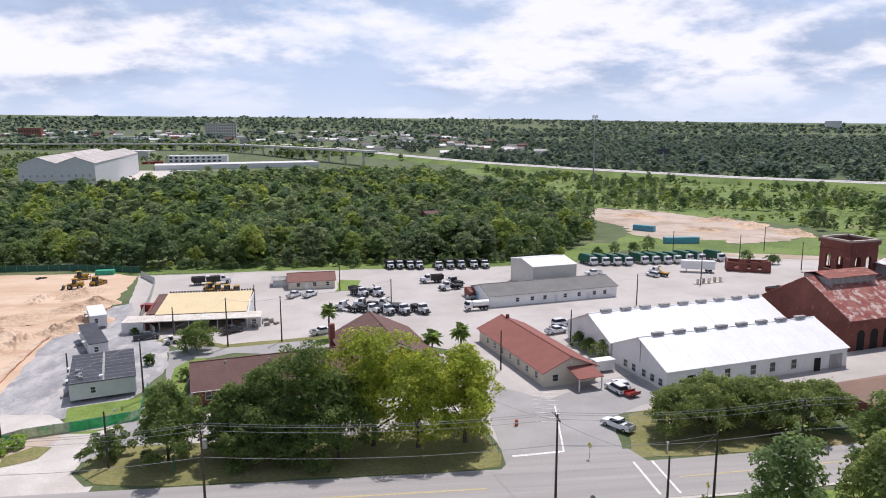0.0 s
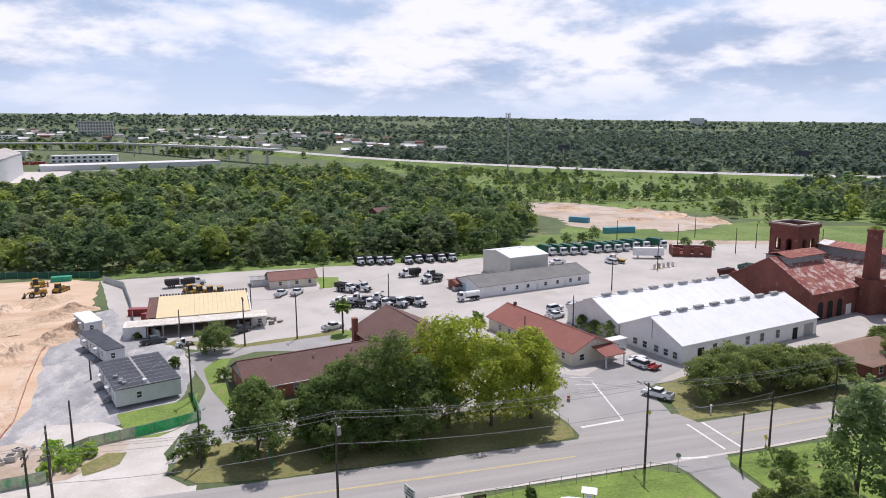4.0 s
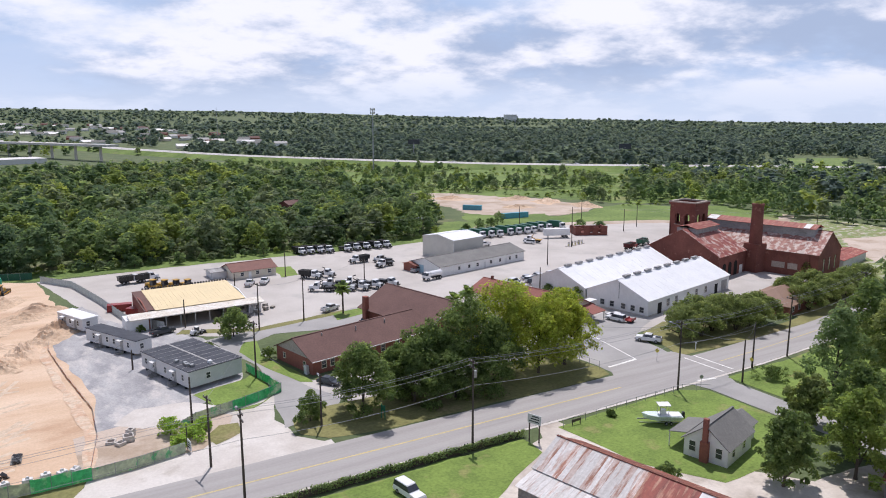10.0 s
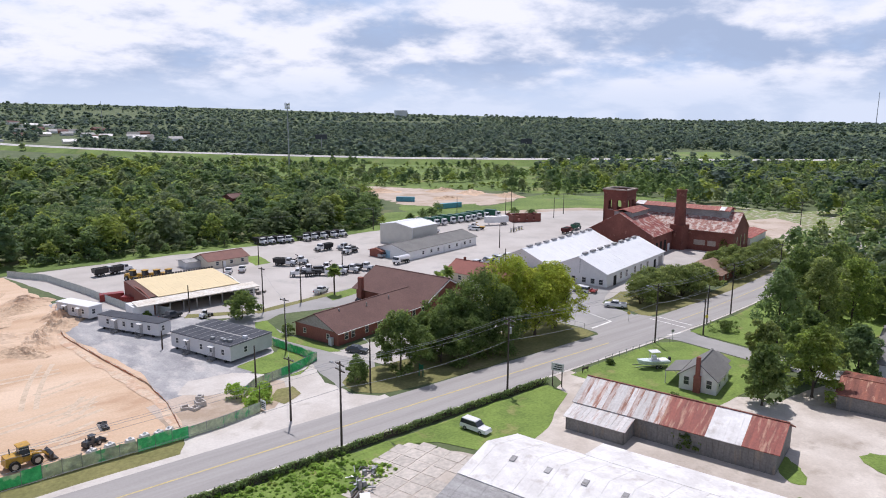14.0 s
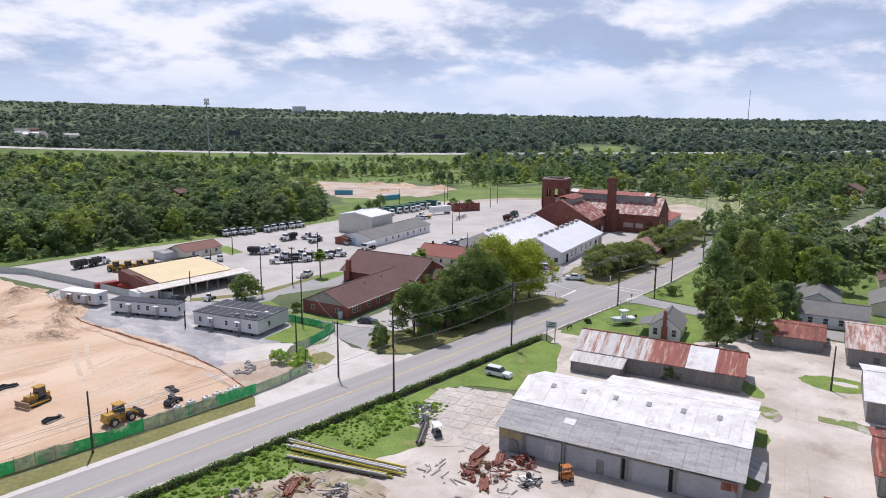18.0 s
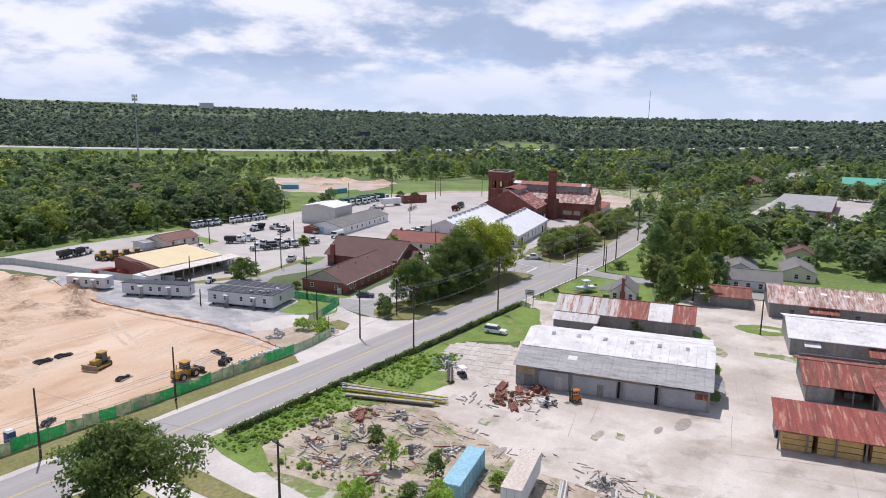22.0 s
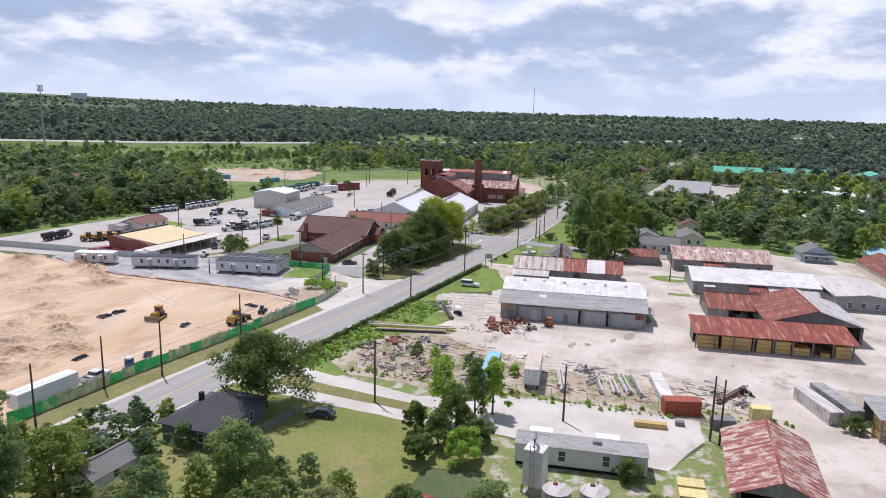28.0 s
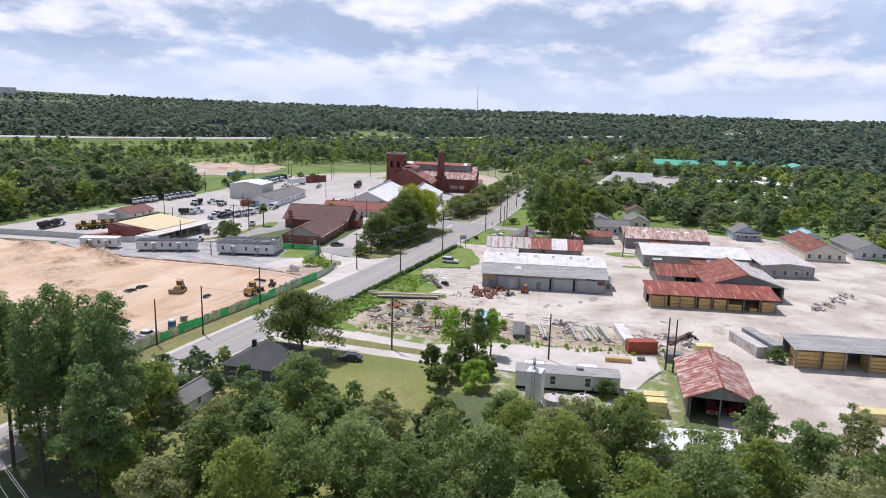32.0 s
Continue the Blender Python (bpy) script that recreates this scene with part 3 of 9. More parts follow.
def ribbon(name, line, half, z, material, label, category, off=0.0, step=4.0, smooth=True):
    pts = []
    for i in range(len(line) - 1):
        a, b = Vector((*line[i], 0)), Vector((*line[i + 1], 0))
        k = max(1, int((b - a).length / step))
        pts += [a.lerp(b, j / k) for j in range(k)]
    pts.append(Vector((*line[-1], 0)))
    for _ in range(6 if smooth else 0):
        pts = [pts[0]] + [(pts[i - 1] + 2 * pts[i] + pts[i + 1]) / 4 for i in range(1, len(pts) - 1)] + [pts[-1]]
    g = G()
    for i, p in enumerate(pts):
        d = (pts[min(i + 1, len(pts) - 1)] - pts[max(0, i - 1)]).normalized()
        n = Vector((-d.y, d.x, 0))
        w = half * (1 + 0.02 * noise.noise(p * 0.2))
        zz = z + gz(p.x, p.y)
        g.v += [tuple(p + n * (off - w) + Vector((0, 0, zz))), tuple(p + n * (off + w) + Vector((0, 0, zz)))]
    g.f = [(2 * i, 2 * i + 2, 2 * i + 3, 2 * i + 1) for i in range(len(pts) - 1)]
    return tagged(new(name, g.mesh(name, material)), label, category, kind="structure")


ribbon("road", ROAD, 5.3, 0.06, M_ROAD, "two-lane worn grey asphalt road", "road")
ribbon("kerb", ROAD, 0.3, 0.09, M_CONC, "pale concrete road edge", "kerb", off=-5.7)
ribbon("centre_line", [(-420, 90.2), (-160, 90.0), (-60, 89.6), (16, 89.3)], 0.17, 0.075, M_YELLOWLINE, "faded yellow centre line", "road marking")
ribbon("centre_line", [(44, 89.5), (50, 89.6), (80, 92), (120, 96.5), (170, 100), (260, 98)], 0.12, 0.075, M_YELLOWLINE, "faded yellow centre line", "road marking")
patch("crossing_asphalt", [(18, 93), (42, 93), (40, 99), (22, 99)], 0.065, M_ROAD, "asphalt mouth of the side street", "road", amp=0)
patch("south_street", [(28, 85), (39, 84.5), (36.5, 80), (36, 62), (40, 30), (48, 8), (42, 6), (32, 30), (29.5, 62), (29.5, 80)], 0.055, M_LANE, "narrow asphalt side street", "road", amp=0.2)
for a, b in (((21.5, 98.2), (29.8, 98.9)), ((31, 84.0), (35, 83.2))):
    patch("stop_line", [a, b, (b[0], b[1] + 0.55), (a[0], a[1] + 0.55)], 0.085, M_WHITELINE, "white stop line", "road marking", amp=0)
for x in (39.1, 42.0):
    patch("crosswalk_line", [(x, 85), (x + 0.4, 85), (x + 0.25, 94.6), (x - 0.15, 94.6)], 0.085, M_WHITELINE, "white crosswalk line", "road marking", amp=0)
patch("lane_line", [(29.6, 99.2), (29.9, 99.2), (33.3, 117), (33.0, 117)], 0.085, M_WHITELINE, "thin white lane line", "road marking", amp=0)
for i in range(8):
    x, y = 25.0 + i * 0.35, 112 + i * 1.9
    patch("parking_stripe", [(x + 3.2, y - 1.3), (x + 7.4, y - 2.4), (x + 7.4, y - 2.26), (x + 3.2, y - 1.16)], 0.085, M_WHITELINE, "thin white parking stripe", "road marking", amp=0)

# south side of the road
patch("lumber_yard_ground", [(-106, 66), (-95, 70), (-48, 78), (-44, 66), (-27, 72), (-10, 80), (-8, 84), (-4, 83.5), (2, 66), (14, 50), (30, 48), (31, 20), (60, 12), (62, -20), (20, -80), (-70, -90), (-130, -60), (-126, -4), (-104, -4), (-101, 40), (-106, 50)], 0.02, M_LUMBER,
      "stained pale concrete and sand of a lumber yard", "yard", amp=0.8)
patch("boat_lawn", [(-5.5, 81.8), (8, 82.6), (24.5, 82.8), (28.8, 80), (29, 62), (14, 56), (3, 56), (-3, 66)], 0.05, M_LAWN, "bright mown lawn where a boat is parked", "lawn", amp=0.25)
patch("corner_lawn", [(37.5, 82.6), (60, 83.2), (80, 86), (110, 90.5), (112, 60), (60, 52), (37.5, 56)], 0.05, M_LAWN, "mown green corner lawn", "lawn", amp=0.3)
patch("hedge_lawn", [(-49, 80.8), (-13, 81.2), (-13.2, 76), (-24, 70), (-34, 66.5), (-40, 69), (-43.5, 76), (-49, 79)], 0.05, M_LAWN, "bright green lawn behind the hedge", "lawn", amp=0.6)
patch("weedy_lot", [(-104, 81.8), (-49, 81), (-50, 76.5), (-60, 72), (-66, 66), (-76, 68.5), (-86, 73), (-100, 74)], 0.05, M_LAWN, "rank weeds along the lumber yard hedge", "lawn", amp=1.2)
patch("house_lawn", [(-119.2, 84), (-150, 82.5), (-175, 84), (-175, 40), (-131, 40), (-128, 33), (-117, 33), (-118.2, 47)], 0.03, M_OLIVELAWN, "dry mown lawn round the grey house", "lawn", amp=0.6)
patch("side_street", [(-121, 84.8), (-103, 84.8), (-107, 79), (-108.5, 68), (-110, 53), (-102, 38), (-98.5, 22), (-97, 8), (-104, 6.5), (-116, 10), (-117, 36), (-119.5, 47), (-120.5, 71)], 0.055, M_CONC, "pale concrete side street", "road", amp=0.35)
patch("fence_verge", [(-110.5, 74), (-106, 66), (-103.5, 48), (-98, 36), (-97, 2), (-105, 2), (-104, 22), (-107, 40), (-112, 54)], 0.02, M_WORNLAWN, "worn weedy strip along the lumber yard fence", "verge", amp=0.4)
patch("street_median", [(-113.3, 78), (-113.3, 62), (-113, 48), (-116, 48), (-116.7, 62), (-117.3, 78)], 0.075, M_DRYLAWN, "strip of dry grass in the side street", "verge", amp=0.3)
patch("corner_verge", [(-107, 83.6), (-98, 83.3), (-95, 81), (-103, 76), (-107.6, 68.5), (-109.3, 70), (-108.5, 78)], 0.065, M_LAWN, "green verge at the street corner", "verge", amp=0.3)
patch("tank_lawn", [(-117.5, 37), (-117.3, 11), (-104.5, 6), (-106, 2.5), (-127, 1), (-136, 8), (-137, 30), (-128, 33)], 0.05, M_WORNLAWN, "worn lawn round tanks and an office trailer", "lawn", amp=0.4)
patch("yard_island", [(1.9, 33.2), (4.4, 32.6), (6.4, 30), (7.4, 25.6), (7.0, 21.6), (5, 20.6), (2.4, 21.2), (0.2, 23.6), (-1.0, 26.4), (-0.8, 29.8), (0.4, 32)], 0.05, M_LAWN, "small grass island in the yard", "lawn", amp=0.4, step=0.8)
patch("island_bare", [(4.2, 28.2), (5.2, 26), (5.2, 23.6), (3.6, 23), (2.8, 25.4), (3, 27.6)], 0.055, M_CONC, "bare middle of the grass island", "bare earth", amp=0.5, step=0.8)
patch("yard_grass", [(-88, 24.5), (-82, 25), (-82.5, 21), (-88, 20.6)], 0.05, M_WORNLAWN, "weedy patch among timber", "lawn", amp=0.5)
patch("barn_grass", [(-6.4, 41.4), (-6.6, 39.6), (-8.4, 37), (-10.4, 35.2), (-12.6, 34.4), (-13.6, 36), (-12, 38.4), (-9.6, 40.6)], 0.05, M_LAWN, "grass beside the barn", "lawn", amp=0.5, step=0.8)
for poly in ([(-16.4, 33.6), (-16.6, 31.2), (-18.4, 29.8), (-20.8, 30.4), (-20.6, 32.2), (-18.6, 33.4)], [(-26.0, 31.6), (-25.8, 29.8), (-29, 28.2), (-32.4, 28), (-33, 29.6), (-29.6, 30.8)], [(-39.0, 28.4), (-38.9, 26.8), (-42, 25.4), (-46, 24.8), (-46.2, 26.2), (-42.6, 27.4)], [(-14.2, 25.4), (-12.6, 20.5), (-13.2, 15.4), (-15.4, 13.8), (-24, 13.2), (-25, 15.2), (-17.2, 15.9), (-16.0, 19.8), (-16.4, 24.8)]):
    patch("warehouse_grass", poly, 0.05, M_LAWN if poly[0][0] < -25 else M_WORNLAWN, "grass in the yard by the warehouse", "lawn", amp=0.5, step=0.8)
patch("east_neighbourhood", [(40, 55), (112, 62), (150, 60), (150, -120), (30, -120), (26, -60), (62, -22), (60, 12), (31, 20)], 0.03, M_MEADOW, "gardens and lots of a neighbourhood", "gardens", amp=2)
patch("scrap_lot_soil", [(-107.5, 68), (-104, 75), (-97, 76), (-84, 74), (-78, 66), (-81, 52), (-86, 40), (-86, 14), (-92, 0), (-99, 2), (-99, 36), (-105, 48)], 0.045, M_SOIL, "weedy brown soil between scrap and timber", "bare earth", amp=1.6)
for x, y, r in ((-58.5, 27.0, 1.9), (-63.0, 29.5, 1.0), (-70.0, 36.5, 1.1), (-44, 6, 1.6), (-30, 12, 1.3), (-78, -16, 1.8), (-20, 30, 1.1), (-84, 46, 1.2)):
    patch("oil_stain", [(x + r * 1.5 * math.cos(i * 0.449), y + r * 0.55 * math.sin(i * 0.449)) for i in range(14)], 0.055, M_STAIN, "dark damp stain on the yard", "stain", amp=0.12, step=0.4)
M_JOINT = mat("dirt_filled_slab_joint", (0.43, 0.38, 0.31), (0.33, 0.31, 0.21), scale=0.3, fine=2, amount=1, rough=0.95)
rj = random.Random(12)
for i in range(18):
    x, y = rj.uniform(-78, -4), rj.uniform(-24, 46)
    a = radians(14.2 + (90 if i % 2 else 0) + rj.uniform(-3, 3))
    line = [(x, y)]
    for k in range(rj.randint(4, 11)):
        a += rj.uniform(-0.04, 0.04)
        line.append((line[-1][0] + 1.8 * math.cos(a), line[-1][1] + 1.8 * math.sin(a)))
    ribbon("slab_joint", line, rj.uniform(0.03, 0.08), 0.062 + 0.0004 * i, M_JOINT, "dirt-filled joint between concrete slabs", "joint", step=0.9)
rs = random.Random(4)
for i in range(9):
    x, y = rs.uniform(-98, -66), rs.uniform(30, 60)
    w = rs.uniform(1.0, 2.5)
    patch("weed_patch", [(x, y), (x + w, y + 0.4), (x + w * 1.1, y + w), (x + 0.2, y + w * 0.8)], 0.062, M_WORNLAWN, "thin dry weeds on the yard", "weeds", amp=0.5, step=0.8)
# broken concrete slabs beside the hedge lawn, each its own piece
slab_bed = patch("slab_apron", [(-66, 65), (-58, 76), (-47, 78.5), (-41.5, 68.5), (-46, 60), (-59, 58)], 0.04, M_LUMBER, "old concrete apron split into slabs", "apron", amp=0.5)
for i in range(8):
    for j in range(7):
        u, v = i * 2.7, j * 2.7
        x = -64.5 + u * 0.96 - v * 0.27 + 4
        y = 57.5 + u * 0.27 + v * 0.96
        if not (-64 < x < -43 and 58.5 < y < 77.5) or rs.random() < 0.16 or y - 66 > (x + 66) * 1.2 or y < 59 - (x + 58) * 0.05:
            continue
        s = 1.28 - rs.random() * 0.12
        a = radians(16) + rs.uniform(-0.04, 0.04)
        c, si = math.cos(a) * s, math.sin(a) * s
        g = G().prism([(x - c + si, y - si - c, 0.03), (x + c + si, y + si - c, 0.03), (x + c - si, y + si + c, 0.03), (x - c - si, y - si + c, 0.03)], (0, 0, 0.09 + rs.random() * 0.04))
        part("slab", g, M_SLAB, slab_bed)

# far highway on its bank
HWY = [(-1500, 2180), (-873, 1822), (-380, 1620), (-170, 1480), (-46, 1292), (45, 1060), (113, 925), (191, 780), (252, 679), (318, 583), (402, 502), (497, 430), (577, 362), (700, 270), (900, 150), (1200, 0), (1500, -120)]


def bank(name, line, half, z, material, label, category, side=14):
    g = G()
    pts = [Vector((*p, 0)) for p in line]
    for i, p in enumerate(pts):
        d = (pts[min(i + 1, len(pts) - 1)] - pts[max(0, i - 1)]).normalized()
        n = Vector((-d.y, d.x, 0))
        for o, h in ((-half - side, -0.5), (-half, z), (half, z), (half + side, -0.5)):
            g.v.append(tuple(p + n * o + Vector((0, 0, h + gz(p.x, p.y)))))
    g.f = [(4 * i + k, 4 * i + 4 + k, 4 * i + 5 + k, 4 * i + 1 + k) for i in range(len(pts) - 1) for k in range(3)]
    return tagged(new(name, g.mesh(name, material)), label, category, kind="structure")


HWY = [tuple(Vector(a).lerp(Vector(b), k / 6)) for a, b in zip(HWY, HWY[1:]) for k in range(6)] + [HWY[-1]]
bank("highway_bank", HWY, 13, 4.85, M_MEADOW, "grassy highway embankment", "embankment")
ribbon("highway", HWY, 6.0, 5.0, M_HAZECONC, "pale concrete highway carriageway", "highway", off=-6.8, step=40, smooth=False)
ribbon("highway", HWY, 6.0, 5.0, M_HAZECONC, "pale concrete highway carriageway", "highway", off=6.8, step=40, smooth=False)

ribbon("highway_barrier", HWY, 0.35, 5.8, M_CONC, "concrete barrier along the highway", "barrier", off=0.0, step=40, smooth=False)
patch("far_field", [(588, 432), (720, 530), (790, 500), (650, 388)], 0.6, M_MEADOW, "bright green field beyond the highway", "field", amp=4)

# ---- trees ----
def leaf_quads(lobes, n, size, rs, flat=0.8, inner=0.25, wild=0.8):
    """n leaf sprays, three corners each, spread through the outer part of ellipsoid lobes."""
    lobes = np.asarray(lobes, float)
    w = (lobes[:, 3] * lobes[:, 4] + lobes[:, 4] * lobes[:, 5] + lobes[:, 3] * lobes[:, 5])
    pick = rs.choice(len(lobes), n, p=w / w.sum())
    d = rs.normal(size=(n, 3))
    d /= np.linalg.norm(d, axis=1)[:, None]
    d[:, 2] = np.where(d[:, 2] < -0.45, -d[:, 2], d[:, 2])
    rad = inner + (1.06 - inner) * rs.random(n) ** 0.5
    rad *= np.where(rs.random(n) < 0.07, 1.28, 1.0)
    c = lobes[pick, :3] + d * lobes[pick, 3:6] * rad[:, None]
    nrm = d + rs.normal(size=(n, 3)) * wild
    nrm[:, 2] += flat
    nrm /= np.linalg.norm(nrm, axis=1)[:, None]
    u = np.cross(nrm, rs.normal(size=(n, 3)))
    u /= np.linalg.norm(u, axis=1)[:, None]
    v = np.cross(nrm, u)
    s = (size * (0.55 + 0.9 * rs.random(n)))[:, None]
    a = 0.6 + 0.5 * rs.random((n, 1))
    q = np.stack([c + u * s * 1.1, c - u * s * 0.6 + v * s * a, c - u * s * 0.5 - v * s * (1.5 - a)], axis=1)
    return q.reshape(-1, 3)


def quads_mesh(name, pts, material, pick=None):
    me = bpy.data.meshes.new(name)
    n = len(pts) // 3
    me.vertices.add(len(pts))
    me.vertices.foreach_set("co", np.ascontiguousarray(pts, dtype=np.float32).ravel())
    me.loops.add(n * 3)
    me.loops.foreach_set("vertex_index", np.arange(n * 3, dtype=np.int32))
    me.polygons.add(n)
    me.polygons.foreach_set("loop_start", np.arange(0, n * 3, 3, dtype=np.int32))
    me.update(calc_edges=True)
    for m in material if isinstance(material, tuple) else (material,):
        me.materials.append(m)
    if pick is not None:
        me.polygons.foreach_set("material_index", pick)
    return me


def crown_lobes(h, r, base, rs, n=9, round_top=0.8):
    """Leaf clumps on an uneven envelope from base to h, with a loose core; hollows stay between them."""
    out = []
    hh = h - base
    k = int(n * 2.2) + 6
    ph = rs.random(4) * 6.283
    for i in range(k):
        t = ((i + 0.5) / k) ** 0.85
        ang = i * 2.4 + rs.random() * 0.9
        prof = math.sin(math.pi * min(0.97, 0.22 + 0.75 * t)) ** 0.55
        bulge = 1 + 0.26 * math.sin(2 * ang + ph[0]) + 0.22 * math.sin(3 * ang + 5 * t + ph[1])
        lr = r * (0.15 + 0.17 * rs.random() ** 1.3)
        rr = max(0.0, r * prof * bulge * (0.62 + 0.42 * rs.random()) - lr * 0.5)
        z = base + hh * min(0.95, max(0.05, 0.06 + 0.84 * t + 0.12 * (rs.random() - 0.5) + 0.05 * math.sin(2 * ang + ph[2])))
        out.append((rr * math.cos(ang), rr * math.sin(ang), z, lr, lr * (0.75 + 0.5 * rs.random()), min(lr * (0.55 + 0.35 * round_top), hh * 0.22)))
    out.append((r * 0.1 * (rs.random() - 0.5), 0, base + hh * 0.48, r * 0.60, r * 0.56, hh * 0.40))
    return out


def limb_mesh(h, base, r, rs, rt, n=6, lean=0.0, stems=1):
    """Trunks first, then limbs, each a mesh of its own."""
    out = []
    for s in range(stems):
        a0 = s * 2.3
        off = Vector((math.cos(a0), math.sin(a0), 0)) * (0.0 if stems == 1 else 0.25)
        top = Vector((lean * h, 0, base + (h - base) * 0.55)) + off * (r * 1.5 if stems > 1 else 0)
        k = Vector((lean * h * 0.35, 0.1, base * 0.6)) + off * 2
        out.append(("trunk", G().tube([off * 0.5 + Vector((0, 0, -0.2)), k, top], rt if stems == 1 else rt * 0.55, 7, rt * 0.25)))
        for i in range(n if stems == 1 else 2):
            a = i * 2.4 + rs.random() + s
            st = k.lerp(top, 0.15 + 0.7 * i / n)
            en = st + Vector((math.cos(a) * r * 0.7, math.sin(a) * r * 0.7, (h - base) * (0.18 + 0.2 * rs.random())))
            out.append(("limb", G().tube([st, st.lerp(en, 0.5) + Vector((0, 0, 0.3)), en], rt * 0.4, 5, rt * 0.08)))
    return out


def tree(x, y, h, r, leaf, label, base=None, n=1800, size=0.42, seed=0, name="tree", category="tree", lobes=9, stems=1, round_top=0.8, group="", trunk=None, inner=0.3, limbs=2):
    rs = np.random.RandomState(seed + 11)
    base = h * 0.22 if base is None else base
    t = thing(name, pose(x, y, 0, 0, 0, seed * 47 % 360), label, category, group)
    for kind, g in limb_mesh(h, base, r, rs, trunk or 0.022 * h + 0.08, n=limbs, stems=stems):
        part(kind, g, M_BARK, t)
    lb = crown_lobes(h, r, base, rs, lobes, round_top)
    part("crown", quads_mesh("crown", leaf_quads(lb, n * 2, size * 0.72, rs, inner=inner), leaf), leaf, t)
    return t


def pine(x, y, h, r, seed, label="tall dark green pine with a bare trunk", base=0.38, n=4200, leaf=None):
    rs = np.random.RandomState(seed)
    t = thing("pine_tree", pose(x, y, 0, 0, 0, seed * 31 % 360), label, "tree", "pines")
    g = G().tube([(0, 0, -0.2), (0.15, 0.1, h * 0.5), (0.0, 0.2, h * 0.97)], 0.28, 7, 0.05)
    lb = []
    for i in range(26):
        f = i / 25
        z = h * (base + (0.97 - base) * f)
        rr = r * (1 - 0.7 * f ** 1.5) * (0.4 + 0.5 * rs.rand())
        a = i * 2.4 + rs.rand()
        lb.append((rr * math.cos(a), rr * math.sin(a), z, r * 0.45 * (1.1 - 0.55 * f), r * 0.45 * (1.1 - 0.55 * f), h * 0.05))
        g.tube([(0, 0, z - 0.5), (rr * math.cos(a), rr * math.sin(a), z)], 0.06, 4, 0.03)
    part("trunk", g, M_BARK, t)
    leaf = leaf or L_PINE
    part("crown", quads_mesh("crown", leaf_quads(lb, int(n * 1.9), 0.20, rs, inner=0.15, wild=0.9), leaf), leaf, t)
    return t


def palm(x, y, h, seed, s=1.0):
    rs = np.random.RandomState(seed)
    t = thing("palm_tree", pose(x, y, 0, 0, 0, seed * 40), "cabbage palm with a round head of fronds", "palm", "palms")
    part("trunk", G().tube([(0, 0, -0.1), (0.06, 0, h * 0.5), (0, 0, h - 0.8)], 0.24, 8, 0.2), M_BARK, t)
    g = G()
    for i in range(46):
        a, e = i * 2.4, rs.uniform(-0.7, 1.3)
        L = 1.9 * s * (0.8 + 0.35 * rs.rand())
        d = Vector((math.cos(a) * math.cos(e), math.sin(a) * math.cos(e), math.sin(e)))
        side = Vector((-math.sin(a), math.cos(a), 0)) * 0.42 * s
        o = Vector((0, 0, h - 0.8))
        m1, tip = o + d * L * 0.6, o + d * L + Vector((0, 0, -0.35))
        g.add([o, m1 - side, tip, m1 + side], [(0, 1, 2, 3)])
        g.add([o, m1 - side * 1.3 + Vector((0, 0, 0.25)), tip + side * 1.5], [(0, 1, 2)])
    part("crown", g, L_PALM, t)
    return t


# prototypes for woods that nobody could count
def wood_proto(seed, n, size, lobes, flat=0.9, wild=0.7):
    rs = np.random.RandomState(seed)
    lb = np.array(crown_lobes(1.0, (0.46, 0.36, 0.42)[seed % 3], 0.04, rs, lobes, 0.9))
    return leaf_quads(lb, n, size, rs, inner=0.45, wild=wild, flat=flat)


def woods(name, spots, protos, material, label, seed=1, category="woods", flatten=1.0):
    """spots: rows of x, y, height, width factor."""
    rs = np.random.RandomState(seed)
    out, idx = [], []
    many = isinstance(material, tuple)
    for x, y, h, w in spots:
        p = protos[rs.randint(len(protos))]
        a = rs.rand() * 6.283
        c, s = math.cos(a), math.sin(a)
        k = h * w
        q = np.empty_like(p)
        q[:, 0], q[:, 1], q[:, 2] = x + k * (c * p[:, 0] - s * p[:, 1]), y + k * (s * p[:, 0] + c * p[:, 1]), h * p[:, 2] + gz(x, y)
        out.append(q)
        if many:
            j = int((noise.noise(Vector((x * 0.05, y * 0.05, 3.3))) * 0.5 + 0.5 + 0.55 * (rs.rand() - 0.5)) * len(material) * 0.999) % len(material)
            idx.append(np.full(len(p) // 3, j, dtype=np.int32))
    me = quads_mesh(name, np.concatenate(out), material, np.concatenate(idx) if many else None)
    return tagged(new(name, me), label, category, kind="stuff")


def scatter(n, xr, yr, keep, seed, gap):
    """Uneven spots at least gap apart."""
    rs = np.random.RandomState(seed)
    cell, out = {}, []
    for _ in range(n):
        x, y = rs.uniform(*xr), rs.uniform(*yr)
        if not keep(x, y):
            continue
        k = (int(x // gap), int(y // gap))
        if any((x - a) ** 2 + (y - b) ** 2 < gap * gap for i in (-1, 0, 1) for j in (-1, 0, 1) for a, b in cell.get((k[0] + i, k[1] + j), ())):
            continue
        cell.setdefault(k, []).append((x, y))
        out.append((x, y))
    return out


def side_of(line, x, y):
    """y of a line, given as points, at x."""
    xs, ys = zip(*line)
    return float(np.interp(x, xs, ys))


